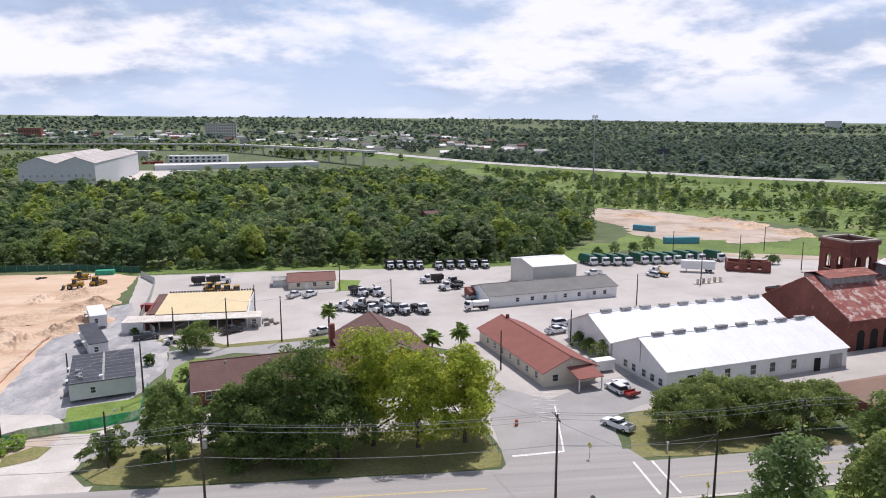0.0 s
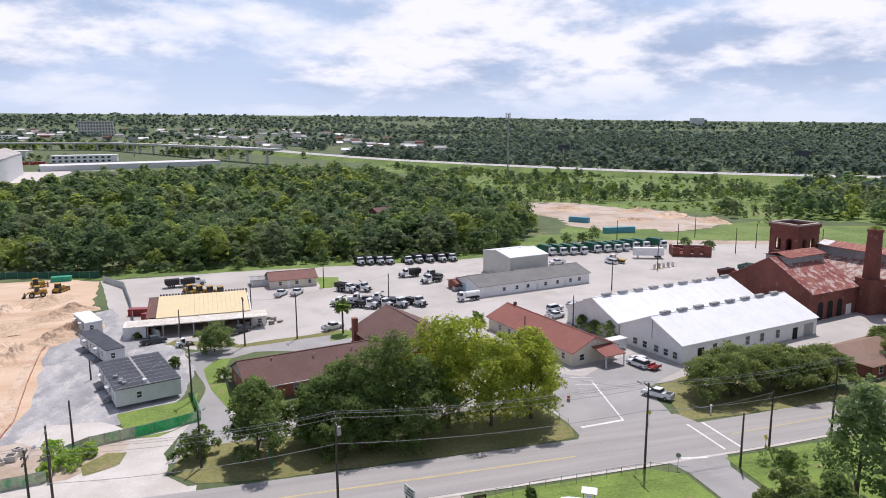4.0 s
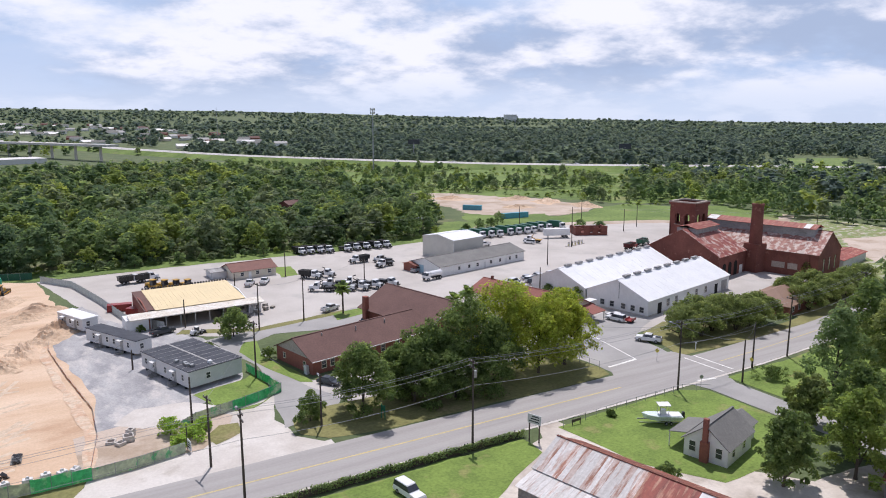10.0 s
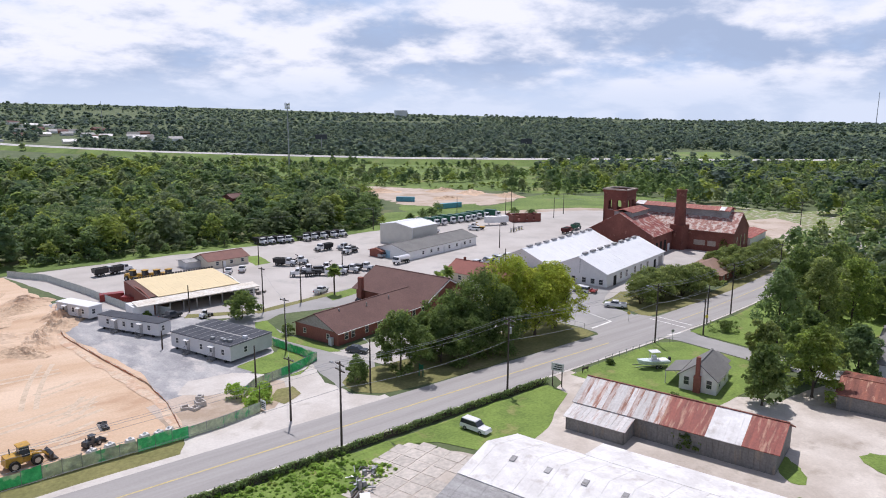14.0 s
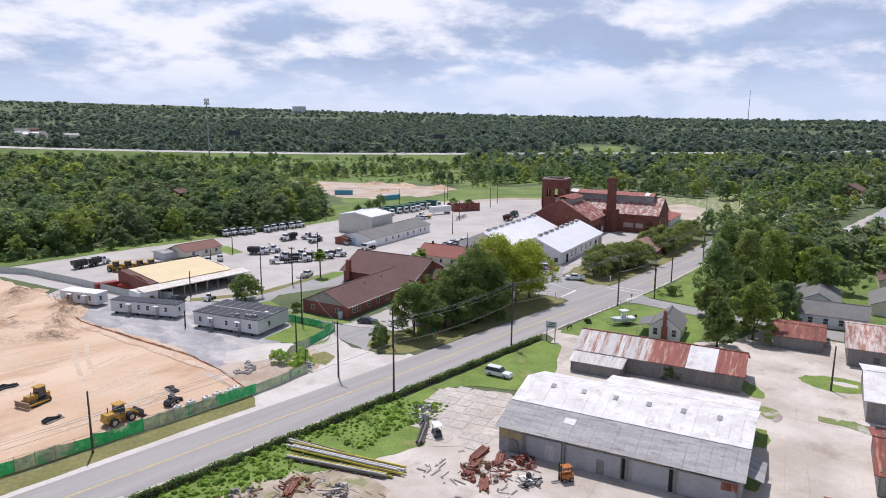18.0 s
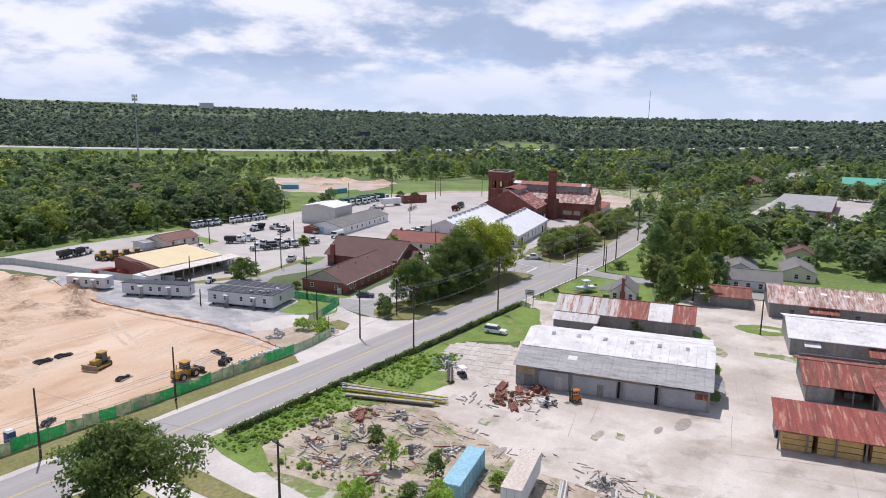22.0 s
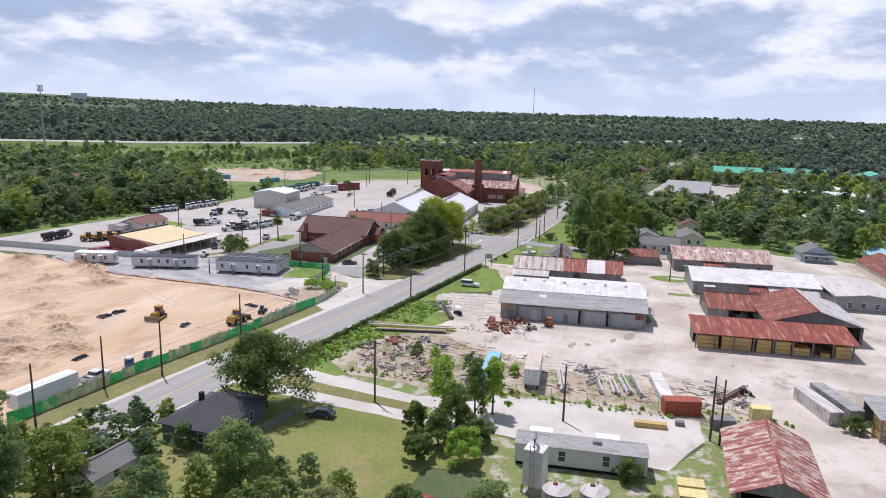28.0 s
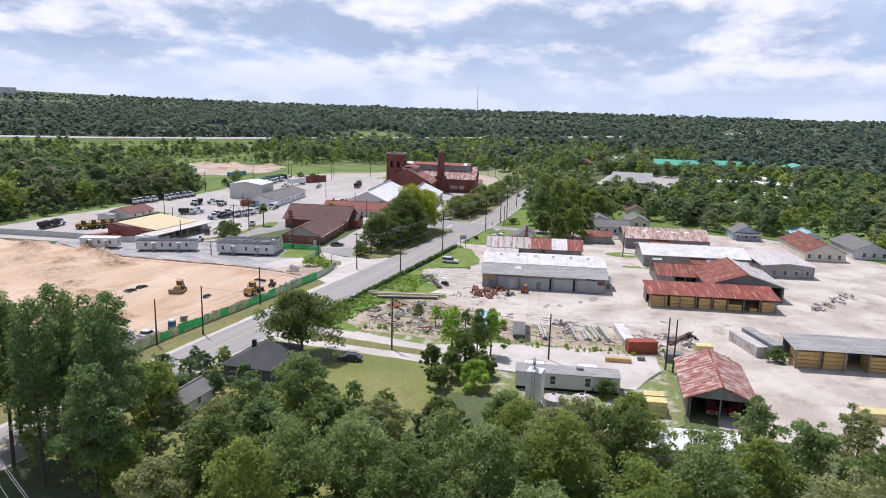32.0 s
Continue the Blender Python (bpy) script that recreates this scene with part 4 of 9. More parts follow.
EDGE = [(-500, 262), (-110, 262), (-60, 257), (0, 256), (60, 257), (80, 268), (96, 292), (108, 330)]
PN = [wood_proto(s, 800, 0.046, 11, 0.7, 0.45) for s in range(9)]
PM = [wood_proto(20 + s, 230, 0.080, 7, 0.7, 0.45) for s in range(9)]
PF = [wood_proto(40 + s, 72, 0.15, 5, 0.8, 0.45) for s in range(9)]
PX = [wood_proto(60 + s, 20, 0.30, 3, 0.9, 0.4) for s in range(9)]
PE = [wood_proto(90 + s, 130, 0.10, 6, 0.7, 0.45) for s in range(6)]
PS = [wood_proto(70 + s, 22, 0.26, 3, 1.4, 0.6) for s in range(6)]
PW = [wood_proto(80 + s, 80, 0.15, 6, 1.4, 0.7) for s in range(6)]
rw = np.random.RandomState(5)


def hwy_y(x):
    return side_of(HWY, x, 0)


def in_wood(x, y):
    lim = side_of([(-500, 470), (-230, 520), (-195, 540), (-180, 575), (-100, 610), (-25, 655), (32, 700), (84, 600), (120, 430), (135, 400)], x, y)
    return y > side_of(EDGE, x, y) and y < lim and x < 132 and not (x > 92 and y < 300) and not (x > 104 and y < 385 - (132 - x) * 0.3)


front = [p for p in scatter(9000, (-420, 132), (256, 330), in_wood, 1, 6.0)]
back = [p for p in scatter(12000, (-520, 140), (326, 800), in_wood, 2, 7.4)]
woods("woodland", [(x, y, 7.5 + 8.0 * rw.rand() ** 1.5, 0.95 + 0.5 * rw.rand()) for x, y in front], PN, WOODMIX, "dense mixed green woodland behind the yard", 2)
woods("woodland", [(x, y, 7.5 + 9 * rw.rand() ** 1.5, 0.95 + 0.55 * rw.rand()) for x, y in back], PM, WOODMIX, "dense mixed green woodland behind the yard", 3)
low = scatter(2500, (-200, 100), (250, 262), lambda x, y: abs(y - side_of(EDGE, x, y) + 2.5) < 2.0, 7, 3.0)
woods("undergrowth", [(x, y, 1.5 + 2.4 * rw.rand(), 1.4) for x, y in low], PM, WOODMIX, "bushy undergrowth along the edge of the woods", 5)


def in_meadow(x, y):
    if y > hwy_y(x) - 26 or y < 300 or x < 130:
        return False
    if x < 215 and y < 430 - (x - 130) * 1.25:
        return False
    v = noise.noise(Vector((x * 0.013, y * 0.013, 4.0)))
    return v > 0.06


woods("meadow_trees", [(x, y, (3.2 if y > hwy_y(x) - 75 else 4.0 + 6.0 * rw.rand() ** 1.6), 0.9 + 0.5 * rw.rand()) for x, y in scatter(5200, (130, 560), (290, 900), in_meadow, 8, 6.5)], PM, WOODMIX, "scattered bushes and young trees in the meadow", 6)


def in_scrub(x, y):
    if y > hwy_y(x) - 24 or y < 285 or x < 128 or x < 215 and y < 440 - (x - 130) * 1.25:
        return False
    return noise.noise(Vector((x * 0.03, y * 0.03, 11.0))) > -0.10


woods("meadow_scrub", [(x, y, 0.5 + 2.4 * rw.rand() ** 3, 1.9) for x, y in scatter(16000, (128, 460), (280, 860), in_scrub, 19, 3.8)], PS, (L_WOOD, L_WOOD3, L_LIME, L_WOOD4), "low scrub and rank growth in the meadow", 27)


def by_viaduct(x, y):
    """Ground between the woods, the big warehouse and the elevated road."""
    if -330 < x < -170 and 560 < y < 920 or 780 < y < 1010 and -300 < x < 0 or x > 60 or y > hwy_y(x) - 30:
        return False
    if in_wood(x, y) or abs(y - side_of([(-1100, 1200), (-500, 1200), (-244, 1100), (-60, 800), (60, 800)], x, 0) - 60) < 130:
        return False
    return noise.noise(Vector((x * 0.010, y * 0.010, 2.0))) > -0.12


woods("meadow_trees", [(x, y, 6 + 6.0 * rw.rand(), 1.2 + 0.5 * rw.rand()) for x, y in scatter(7000, (-900, 60), (470, 1600), by_viaduct, 18, 11)], PF, WOODMIX, "trees and bushes by the elevated road", 26)


def beyond(x, y):
    if y < 255 and x < 150 or y < 128 or x < -420 and y < 300:
        return False
    h = hwy_y(x)
    if abs(y - h) < 34:
        return False
    if y < h and x < 560 and not (x > 262 and y < 330):
        return False
    return True


def town(x, y):
    """Open blocks and streets of the far town, and the strip before the viaduct."""
    if x < 40 and 860 < y < 1640 and y > side_of([(-1100, 1180), (-500, 1180), (-244, 1060), (-60, 850), (40, 830)], x, 0):
        return noise.noise(Vector((x * 0.02, y * 0.02, 6))) < 0.22
    return y > 1000 and x < 380 - 0.15 * (y - 1000) and y < 2700 and noise.noise(Vector((x * 0.011, y * 0.006, 8))) < 0.10


def view_wedge(x, y):
    if x < 380 and y > hwy_y(x) and town(x, y):
        return False
    return math.hypot(x, y) < 4600 and (y > 250 or x > 150) and y > -0.75 * x - 200 and not (575 < x < 800 and 390 < y < 540 and abs((y - 455) - (x - 660) * 0.72) < 75)


def near_side(x, y):
    """Woods on the near side of the highway, east of the works, low enough to leave the carriageway in view."""
    return x > 330 and y < hwy_y(x) - (110 if x < 640 else 40) and (y > 150 or x > 560 or y < 20)


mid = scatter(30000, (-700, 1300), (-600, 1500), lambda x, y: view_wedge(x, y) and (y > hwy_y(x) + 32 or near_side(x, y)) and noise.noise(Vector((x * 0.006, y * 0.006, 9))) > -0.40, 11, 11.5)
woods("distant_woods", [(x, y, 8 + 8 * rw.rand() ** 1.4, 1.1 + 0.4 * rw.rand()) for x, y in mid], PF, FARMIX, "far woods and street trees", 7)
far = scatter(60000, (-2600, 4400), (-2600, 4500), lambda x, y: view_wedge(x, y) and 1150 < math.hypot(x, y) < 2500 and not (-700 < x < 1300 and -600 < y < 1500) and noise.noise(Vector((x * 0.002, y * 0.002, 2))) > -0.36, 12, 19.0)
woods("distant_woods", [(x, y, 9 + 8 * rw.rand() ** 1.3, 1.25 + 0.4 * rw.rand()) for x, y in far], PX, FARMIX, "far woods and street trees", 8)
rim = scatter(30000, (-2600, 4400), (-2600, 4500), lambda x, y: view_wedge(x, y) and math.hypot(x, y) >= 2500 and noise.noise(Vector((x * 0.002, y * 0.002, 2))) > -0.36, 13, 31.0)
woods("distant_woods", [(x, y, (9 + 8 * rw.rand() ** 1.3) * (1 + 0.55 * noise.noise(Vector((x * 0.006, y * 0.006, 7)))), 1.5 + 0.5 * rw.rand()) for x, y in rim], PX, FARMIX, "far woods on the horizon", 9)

# ---- buildings ----
def window(parent, side, L, W, pos, z, w, h, frame=None, glass=None, bars=1):
    """A framed window on a wall of an L by W building; side: s, n, w, e."""
    frame = frame or M_TRIM
    f, p = G(), G()

    def put(g, a0, a1, z0, z1, d0, d1):
        if side == "s":
            g.box(a0, -d1, z0, a1, -d0, z1)
        elif side == "n":
            g.box(a0, W + d0, z0, a1, W + d1, z1)
        elif side == "w":
            g.box(-d1, a0, z0, -d0, a1, z1)
        else:
            g.box(L + d0, a0, z0, L + d1, a1, z1)
    t = 0.09
    put(f, pos - w / 2 - t, pos - w / 2, z - t, z + h + t, 0, 0.07)
    put(f, pos + w / 2, pos + w / 2 + t, z - t, z + h + t, 0, 0.07)
    put(f, pos - w / 2, pos + w / 2, z + h, z + h + t, 0, 0.07)
    put(f, pos - w / 2 - 0.05, pos + w / 2 + 0.05, z - t - 0.03, z, 0, 0.12)
    if bars:
        put(f, pos - w / 2, pos + w / 2, z + h / 2 - 0.03, z + h / 2 + 0.03, 0.03, 0.06)
    put(p, pos - w / 2, pos + w / 2, z, z + h, 0.004, 0.03)
    wd = part("window", f, frame, parent)
    part("pane", p, glass or M_GLASS, wd)
    return wd


def door(parent, side, L, W, pos, w, h, material=None, z=0.0, label=""):
    g = G()
    if side == "s":
        g.box(pos - w / 2, -0.06, z, pos + w / 2, -0.004, z + h)
    elif side == "n":
        g.box(pos - w / 2, W + 0.004, z, pos + w / 2, W + 0.06, z + h)
    elif side == "w":
        g.box(-0.06, pos - w / 2, z, -0.004, pos + w / 2, z + h)
    else:
        g.box(L + 0.004, pos - w / 2, z, L + 0.06, pos + w / 2, z + h)
    return part("door", g, material or M_DARK, parent, label)


def walls(t, L, W, eave, ridge, material, along="x", z0=0.0, th=0.25, ridge_at=0.5):
    """Four walls; the gable ends rise to the ridge."""
    part("wall", G().box(th, 0, z0, L - th, th, eave) if along == "x" else G().prism([(0, 0, z0), (L, 0, z0), (L, 0, eave), (L * ridge_at, 0, ridge), (0, 0, eave)], (0, th, 0)), material, t)
    part("wall", G().box(th, W - th, z0, L - th, W, eave) if along == "x" else G().prism([(0, W - th, z0), (L, W - th, z0), (L, W - th, eave), (L * ridge_at, W - th, ridge), (0, W - th, eave)], (0, th, 0)), material, t)
    if along == "x":
        e = [(0, 0, z0), (0, W, z0), (0, W, eave), (0, W * ridge_at, ridge), (0, 0, eave)]
        part("wall", G().prism(e, (th, 0, 0)), material, t)
        part("wall", G().prism([(L - th, y, z) for _, y, z in e], (th, 0, 0)), material, t)
    else:
        part("wall", G().box(0, th, z0, th, W - th, eave), material, t)
        part("wall", G().box(L - th, th, z0, L, W - th, eave), material, t)


def gable_roof(t, L, W, eave, ridge, material, along="x", over=0.45, th=0.14, ridge_at=0.5, sheets=None, cap=None, side_mats=None):
    """Two slopes. sheets: width of separate roof sheets; side_mats(slope, i, n) picks their material."""
    if along == "x":
        half = [(W * ridge_at, -1), (W * (1 - ridge_at), 1)]
    else:
        half = [(L * ridge_at, -1), (L * (1 - ridge_at), 1)]
    long = L if along == "x" else W
    for k, (run, sgn) in enumerate(half):
        drop = (ridge - eave) / run
        lo = eave - drop * over + 0.06
        hi = ridge + 0.06
        n = max(1, int(round((long + 2 * over) / sheets))) if sheets else 1
        for i in range(n):
            a0 = -over + (long + 2 * over) * i / n
            a1 = -over + (long + 2 * over) * (i + 1) / n - (0.012 if n > 1 else 0)
            lift = 0.008 * (i % 2) if n > 1 else 0
            if along == "x":
                yr, ye = W * ridge_at, (W * ridge_at + sgn * (run + over))
                q = [(a0, ye, lo + lift), (a1, ye, lo + lift), (a1, yr, hi + lift), (a0, yr, hi + lift)]
            else:
                xr, xe = L * ridge_at, (L * ridge_at + sgn * (run + over))
                q = [(xe, a0, lo + lift), (xe, a1, lo + lift), (xr, a1, hi + lift), (xr, a0, hi + lift)]
            nz = (Vector(q[1]) - Vector(q[0])).cross(Vector(q[3]) - Vector(q[0])).z
            if nz < 0:
                q = q[::-1]
            mm = side_mats(k, i, n) if side_mats else material
            part("roof_sheet" if n > 1 else "roof", G().slab(*q, th), mm, t)
    c = 0.18
    if along == "x":
        g = G().box(-over, W * ridge_at - c, ridge + 0.02, L + over, W * ridge_at + c, ridge + 0.13)
    else:
        g = G().box(L * ridge_at - c, -over, ridge + 0.02, L * ridge_at + c, W + over, ridge + 0.13)
    part("ridge_cap", g, cap or material, t)


def hip_roof(t, L, W, eave, ridge, material, over=0.5, inset=None, ends="we", th=0.14):
    """A roof along x with hipped ends."""
    i = W / 2 if inset is None else inset
    x0, x1, y0, y1, z0, z1 = -over, L + over, -over, W + over, eave - 0.1, ridge
    a = i if "w" in ends else 0.0
    b = L - i if "e" in ends else L + 0.0
    ra, rb = (a, W / 2, z1), (b, W / 2, z1)
    if "w" not in ends:
        ra = (x0, W / 2, z1)
    if "e" not in ends:
        rb = (x1, W / 2, z1)
    for q in ([(x0, y0, z0), (x1, y0, z0), rb, ra], [(x1, y1, z0), (x0, y1, z0), ra, rb]):
        part("roof", G().slab(*q, th), material, t)
    for e, q in (("w", [(x0, y1, z0), (x0, y0, z0), ra]), ("e", [(x1, y0, z0), (x1, y1, z0), rb])):
        if e in ends:
            part("roof", G().prism(q, (0, 0, -th)), material, t)


def at(x, y, rz=RZ):
    return pose(x, y, 0, 0, 0, rz)


# two long white sheds side by side
for n, (x, y) in enumerate(((55.6, 120.6), (51.3, 139.2))):
    t = thing("white_shed", at(x, y, 12.8), "long white metal storage shed with a low gable roof", "shed", "white sheds")
    L, W = 44.5 if n == 0 else 48.0, 18.6
    walls(t, L, W, 4.3, 8.3, M_WHITEWALL)
    gable_roof(t, L, W, 4.3, 8.3, M_WHITEMETAL, over=0.35, sheets=1.5)
    for i in range(8 if n == 0 else 9):
        part("ridge_vent", G().box(3 + i * 5.2, W / 2 - 0.45, 8.42, 5.6 + i * 5.2, W / 2 + 0.45, 8.95), M_GREYMETAL, t)
    if n == 0:
        for p in (9.8, 14.0, 20.2, 25.0, 30.4):
            window(t, "s", L, W, p, 1.3, 1.3, 1.9)
        # M_DARK doors are flat panels with the doorway's inner shade painted on.
        door(t, "s", L, W, 5.6, 1.9, 2.9, M_DARK, label="doorway panel painted as inner shade")
        door(t, "s", L, W, 36.6, 1.7, 2.8, M_DARK)
        door(t, "s", L, W, 41.5, 3.4, 3.2, M_GREYMETAL, label="grey roll-up door")
        for p in (1.8, 4.4, 7.2, 10.6, 13.6):
            window(t, "w", L, W, p, 0.9, 1.2, 1.4)
        part("downpipe", G().cyl(-0.08, 8.6, 3.4, 7.6, 0.08, 6), M_STEEL, t)
        part("plinth", G().box(-0.05, -0.05, 0, L + 0.05, W, 0.35), M_CONC, t)

# red brick power plant: tower
t = thing("brick_tower", at(125.6, 169.0, 12.5), "square red brick tower with arched openings and a flat roof", "tower")
s = 4.7
for a in range(4):
    m = Matrix.Rotation(a * math.pi / 2, 4, "Z")

    def face(g):
        g.v = [tuple(m @ Vector(p)) for p in g.v]
        return g
    part("wall", face(G().box(-s, -s, 0, s, -s + 0.6, 12.6)), M_BRICK, t)
    for x0, x1 in ((-s, -2.75), (-0.85, 0.85), (2.75, s)):
        part("pier", face(G().box(x0, -s + 0.003, 12.6, x1, -s + 0.6, 16.5)), M_BRICK, t)
    for x in (-1.8, 1.8):
        part("arch", face(G().prism([(x + 0.95 * math.cos(math.pi * k / 8), -s + 0.003, 15.5 + 0.95 * math.sin(math.pi * k / 8)) for k in range(9)] + [(x - 0.95, -s + 0.003, 16.5), (x + 0.95, -s + 0.003, 16.5)], (0, 0.55, 0))), M_BRICK, t)
        part("sill", face(G().box(x - 1.1, -s - 0.1, 12.5, x + 1.1, -s + 0.003, 12.7)), M_STONE, t)
    part("spandrel", face(G().box(-s, -s + 0.002, 16.5, s, -s + 0.6, 19.4)), M_BRICK, t)
    part("string_course", face(G().box(-s - 0.12, -s - 0.14, 17.6, s + 0.12, -s, 17.9)), M_BRICK, t)
    part("cornice", face(G().box(-s - 0.35, -s - 0.4, 19.4, s + 0.35, -s + 0.6, 20.3)), M_BRICK, t)
    part("coping", face(G().box(-s - 0.45, -s - 0.5, 20.3, s + 0.45, -s + 0.5, 20.75)), M_STONE, t)
part("floor_slab", G().box(-s + 0.6, -s + 0.6, 11.0, s - 0.6, s - 0.6, 11.4), M_CONC, t)
part("roof_slab", G().box(-s + 0.6, -s + 0.6, 19.0, s - 0.6, s - 0.6, 19.4), M_DARK, t)

# brick chimney
t = thing("brick_chimney", at(127.0, 142.6, 0), "tall round red brick chimney with weeds on its rim", "chimney")
part("base", G().box(-2.5, -2.5, 0, 2.5, 2.5, 9.3), M_BRICK, t)
part("shaft", G().cyl(0, 0, 9.3, 21.6, 2.05, 20, 1.75), M_BRICK, t)
part("rim", G().cyl(0, 0, 21.6, 22.3, 1.95, 20), M_BRICK, t)
rs2 = np.random.RandomState(3)
part("weeds", quads_mesh("weeds", leaf_quads([(0, 0, 22.6, 1.3, 1.3, 0.6)], 160, 0.22, rs2), L_LIME), L_LIME, t, "tuft of green weeds")


def brick_hall(x, y, rz, L, W, eave, ridge, name, label, along, mon, glaz):
    t = thing(name, at(x, y, rz), label, "industrial hall", "brick power plant")
    walls(t, L, W, eave, ridge, M_BRICK, along=along, th=0.5)
    gable_roof(t, L, W, eave, ridge, M_RUST, along=along, over=0.3, sheets=1.2, side_mats=lambda k, i, n: M_RUSTROOF)
    a0, a1, half, h0, h1 = mon
    if along == "x":
        part("monitor_wall", G().box(a0, W / 2 - half, h0, a1, W / 2 + half, h1), M_GREYMETAL, t, "grey clerestory band")
        part("monitor_roof", G().slab((a0 - 0.4, W / 2 - half - 0.5, h1), (a1 + 0.4, W / 2 - half - 0.5, h1), (a1 + 0.4, W / 2, h1 + 1.0), (a0 - 0.4, W / 2, h1 + 1.0), 0.12), M_REDPAINT, t)
        part("monitor_roof", G().slab((a1 + 0.4, W / 2 + half + 0.5, h1), (a0 - 0.4, W / 2 + half + 0.5, h1), (a0 - 0.4, W / 2, h1 + 1.0), (a1 + 0.4, W / 2, h1 + 1.0), 0.12), M_REDPAINT, t)
    return t



t = brick_hall(105.8, 139.4, 13, 18.7, 26, 7.2, 14.6, "brick_hall_wing", "red brick hall wing with a rusted patchwork roof", "x", (3.0, 18.0, 3.4, 12.9, 14.6), 0)
for p in (3.5, 7.5, 11.5):
    g = G().box(p - 1.1, -0.06, 0, p + 1.1, -0.004, 3.6)
    a = [(p + 1.1 * math.cos(math.pi * k / 8), -0.06, 3.6 + 1.1 * math.sin(math.pi * k / 8)) for k in range(9)]
    g.prism(a, (0, 0.056, 0))
    # Flat panel on the wall; near-black colour stands for the shade within the arch.
    part("arched_doorway", g, M_DARK, t, "arched panel painted as shaded opening")
door(t, "s", 18.7, 26, 15.5, 2.2, 2.8, M_WHITEWALL)
t = thing("brick_hall", at(132.9, 124.4), "long red brick turbine hall under a rusty roof", "industrial hall", "brick power plant")
L, W = 20.0, 41.0
walls(t, L, W, 7.7, 14.0, M_BRICK, along="y", th=0.5)
gable_roof(t, L, W, 7.7, 14.0, M_RUST, along="y", over=0.3, sheets=1.2, side_mats=lambda k, i, n: M_RUSTPALE)
part("monitor_wall", G().box(6.8, 4, 12.0, 13.2, 40, 14.6), M_GREYMETAL, t, "grey clerestory band")
part("monitor_roof", G().slab((6.2, 40.5, 14.6), (6.2, 3.5, 14.6), (10, 3.5, 15.8), (10, 40.5, 15.8), 0.12), M_REDPAINT, t)
part("monitor_roof", G().slab((13.8, 3.5, 14.6), (13.8, 40.5, 14.6), (10, 40.5, 15.8), (10, 3.5, 15.8), 0.12), M_REDPAINT, t)
part("loose_sheet", G().slab((6.3, 7.5, 14.75), (6.3, 5.5, 14.75), (9.6, 5.5, 15.8), (9.6, 7.5, 15.8), 0.05), M_OLDWHITE, t, "bare white roof sheet")
part("loose_sheet", G().slab((6.3, 40, 14.75), (6.3, 36.5, 14.75), (9.6, 36.5, 15.8), (9.6, 40, 15.8), 0.05), M_OLDWHITE, t, "bare white roof sheet")
for p in (5, 10, 15):
    window(t, "s", L, W, p, 1.6, 1.3, 4.2, M_BRICK)
part("faded_panel", G().box(-0.05, 6, 2.1, -0.004, 14, 4.0), M_STONE, t, "faded whitewashed panel")
part("cornice", G().box(-0.25, 0.3, 6.9, 0.0, W, 7.35), M_BRICK, t)
for p in (2.5, 9, 16, 23, 30):
    part("pilaster", G().box(-0.22, p, 0, 0.0, p + 0.8, 6.9), M_BRICK, t)
part("ivy", quads_mesh("ivy", leaf_quads([(-0.2, 3.2, 2.6, 0.25, 1.6, 2.6)], 260, 0.22, np.random.RandomState(8)), L_LIME), L_LIME, t, "green creeper on the brick")
t = thing("works_annex", at(154.5, 129.0), "low grey lean-to with a rusty roof beside the brick hall", "shed")
walls(t, 24, 10, 3.0, 3.6, M_GREYWALL)
gable_roof(t, 24, 10, 3.0, 3.8, M_REDPAINT)
t = thing("brown_bungalow", at(86, 102.5, 13), "low building with a faded brown hip roof behind crape myrtles", "building")
walls(t, 23, 12, 2.9, 2.9, M_BRICK2)
hip_roof(t, 23, 12, 2.9, 5.6, mat("faded_brown_shingle", (0.26, 0.165, 0.12), (0.22, 0.135, 0.10), scale=0.3, fine=3, grain=0.12), inset=6)
for p in (3, 7, 16, 20):
    window(t, "s", 23, 12, p, 1.0, 1.1, 1.3)

# red-roofed office, ridge across the yard axis
t = thing("red_roof_office", at(33.4, 126.2, 13.5), "long single-storey office with cream walls and a red shingle roof", "office")
L, W = 11.6, 32.0
walls(t, L, W, 3.2, 5.7, M_CREAMWALL, along="y")
gable_roof(t, L, W, 3.2, 5.7, M_REDROOF, along="y", over=0.6)
for p in range(3, 31, 4):
    window(t, "w", L, W, p, 1.0, 1.0, 1.2)
for p in (2.5, 9.2):
    window(t, "s", L, W, p, 1.0, 1.2, 1.3)
part("porch_roof", G().slab((5, -4.6, 2.6), (10.5, -4.6, 2.6), (10.5, 0, 3.6), (5, 0, 3.6), 0.15), M_REDROOF, t)
for x in (5.3, 10.2):
    part("porch_post", G().box(x - 0.1, -4.4, 0, x + 0.1, -4.2, 2.6), M_TRIM, t)
part("gable_vent", G().box(5.4, -0.05, 4.1, 6.2, -0.004, 4.8), M_TRIM, t)
part("chimney", G().box(5.6, 29, 5.2, 6.2, 29.6, 6.6), M_BRICK, t)

# metal workshop: low front wing and tall back
t = thing("low_workshop", at(33.6, 187.2, 12.5), "low white workshop with a grey shingle roof", "workshop")
L, W = 40.5, 14.0
walls(t, L, W, 3.3, 5.2, M_WHITEWALL)
gable_roof(t, L, W, 3.3, 5.2, M_GREYROOF)
for p in (8.5, 13, 17, 23.5, 28, 33, 36.5):
    window(t, "s", L, W, p, 1.1, 1.0, 1.1)
for p in (20.5, 31):
    door(t, "s", L, W, p, 1.0, 2.1, M_GREYWALL)
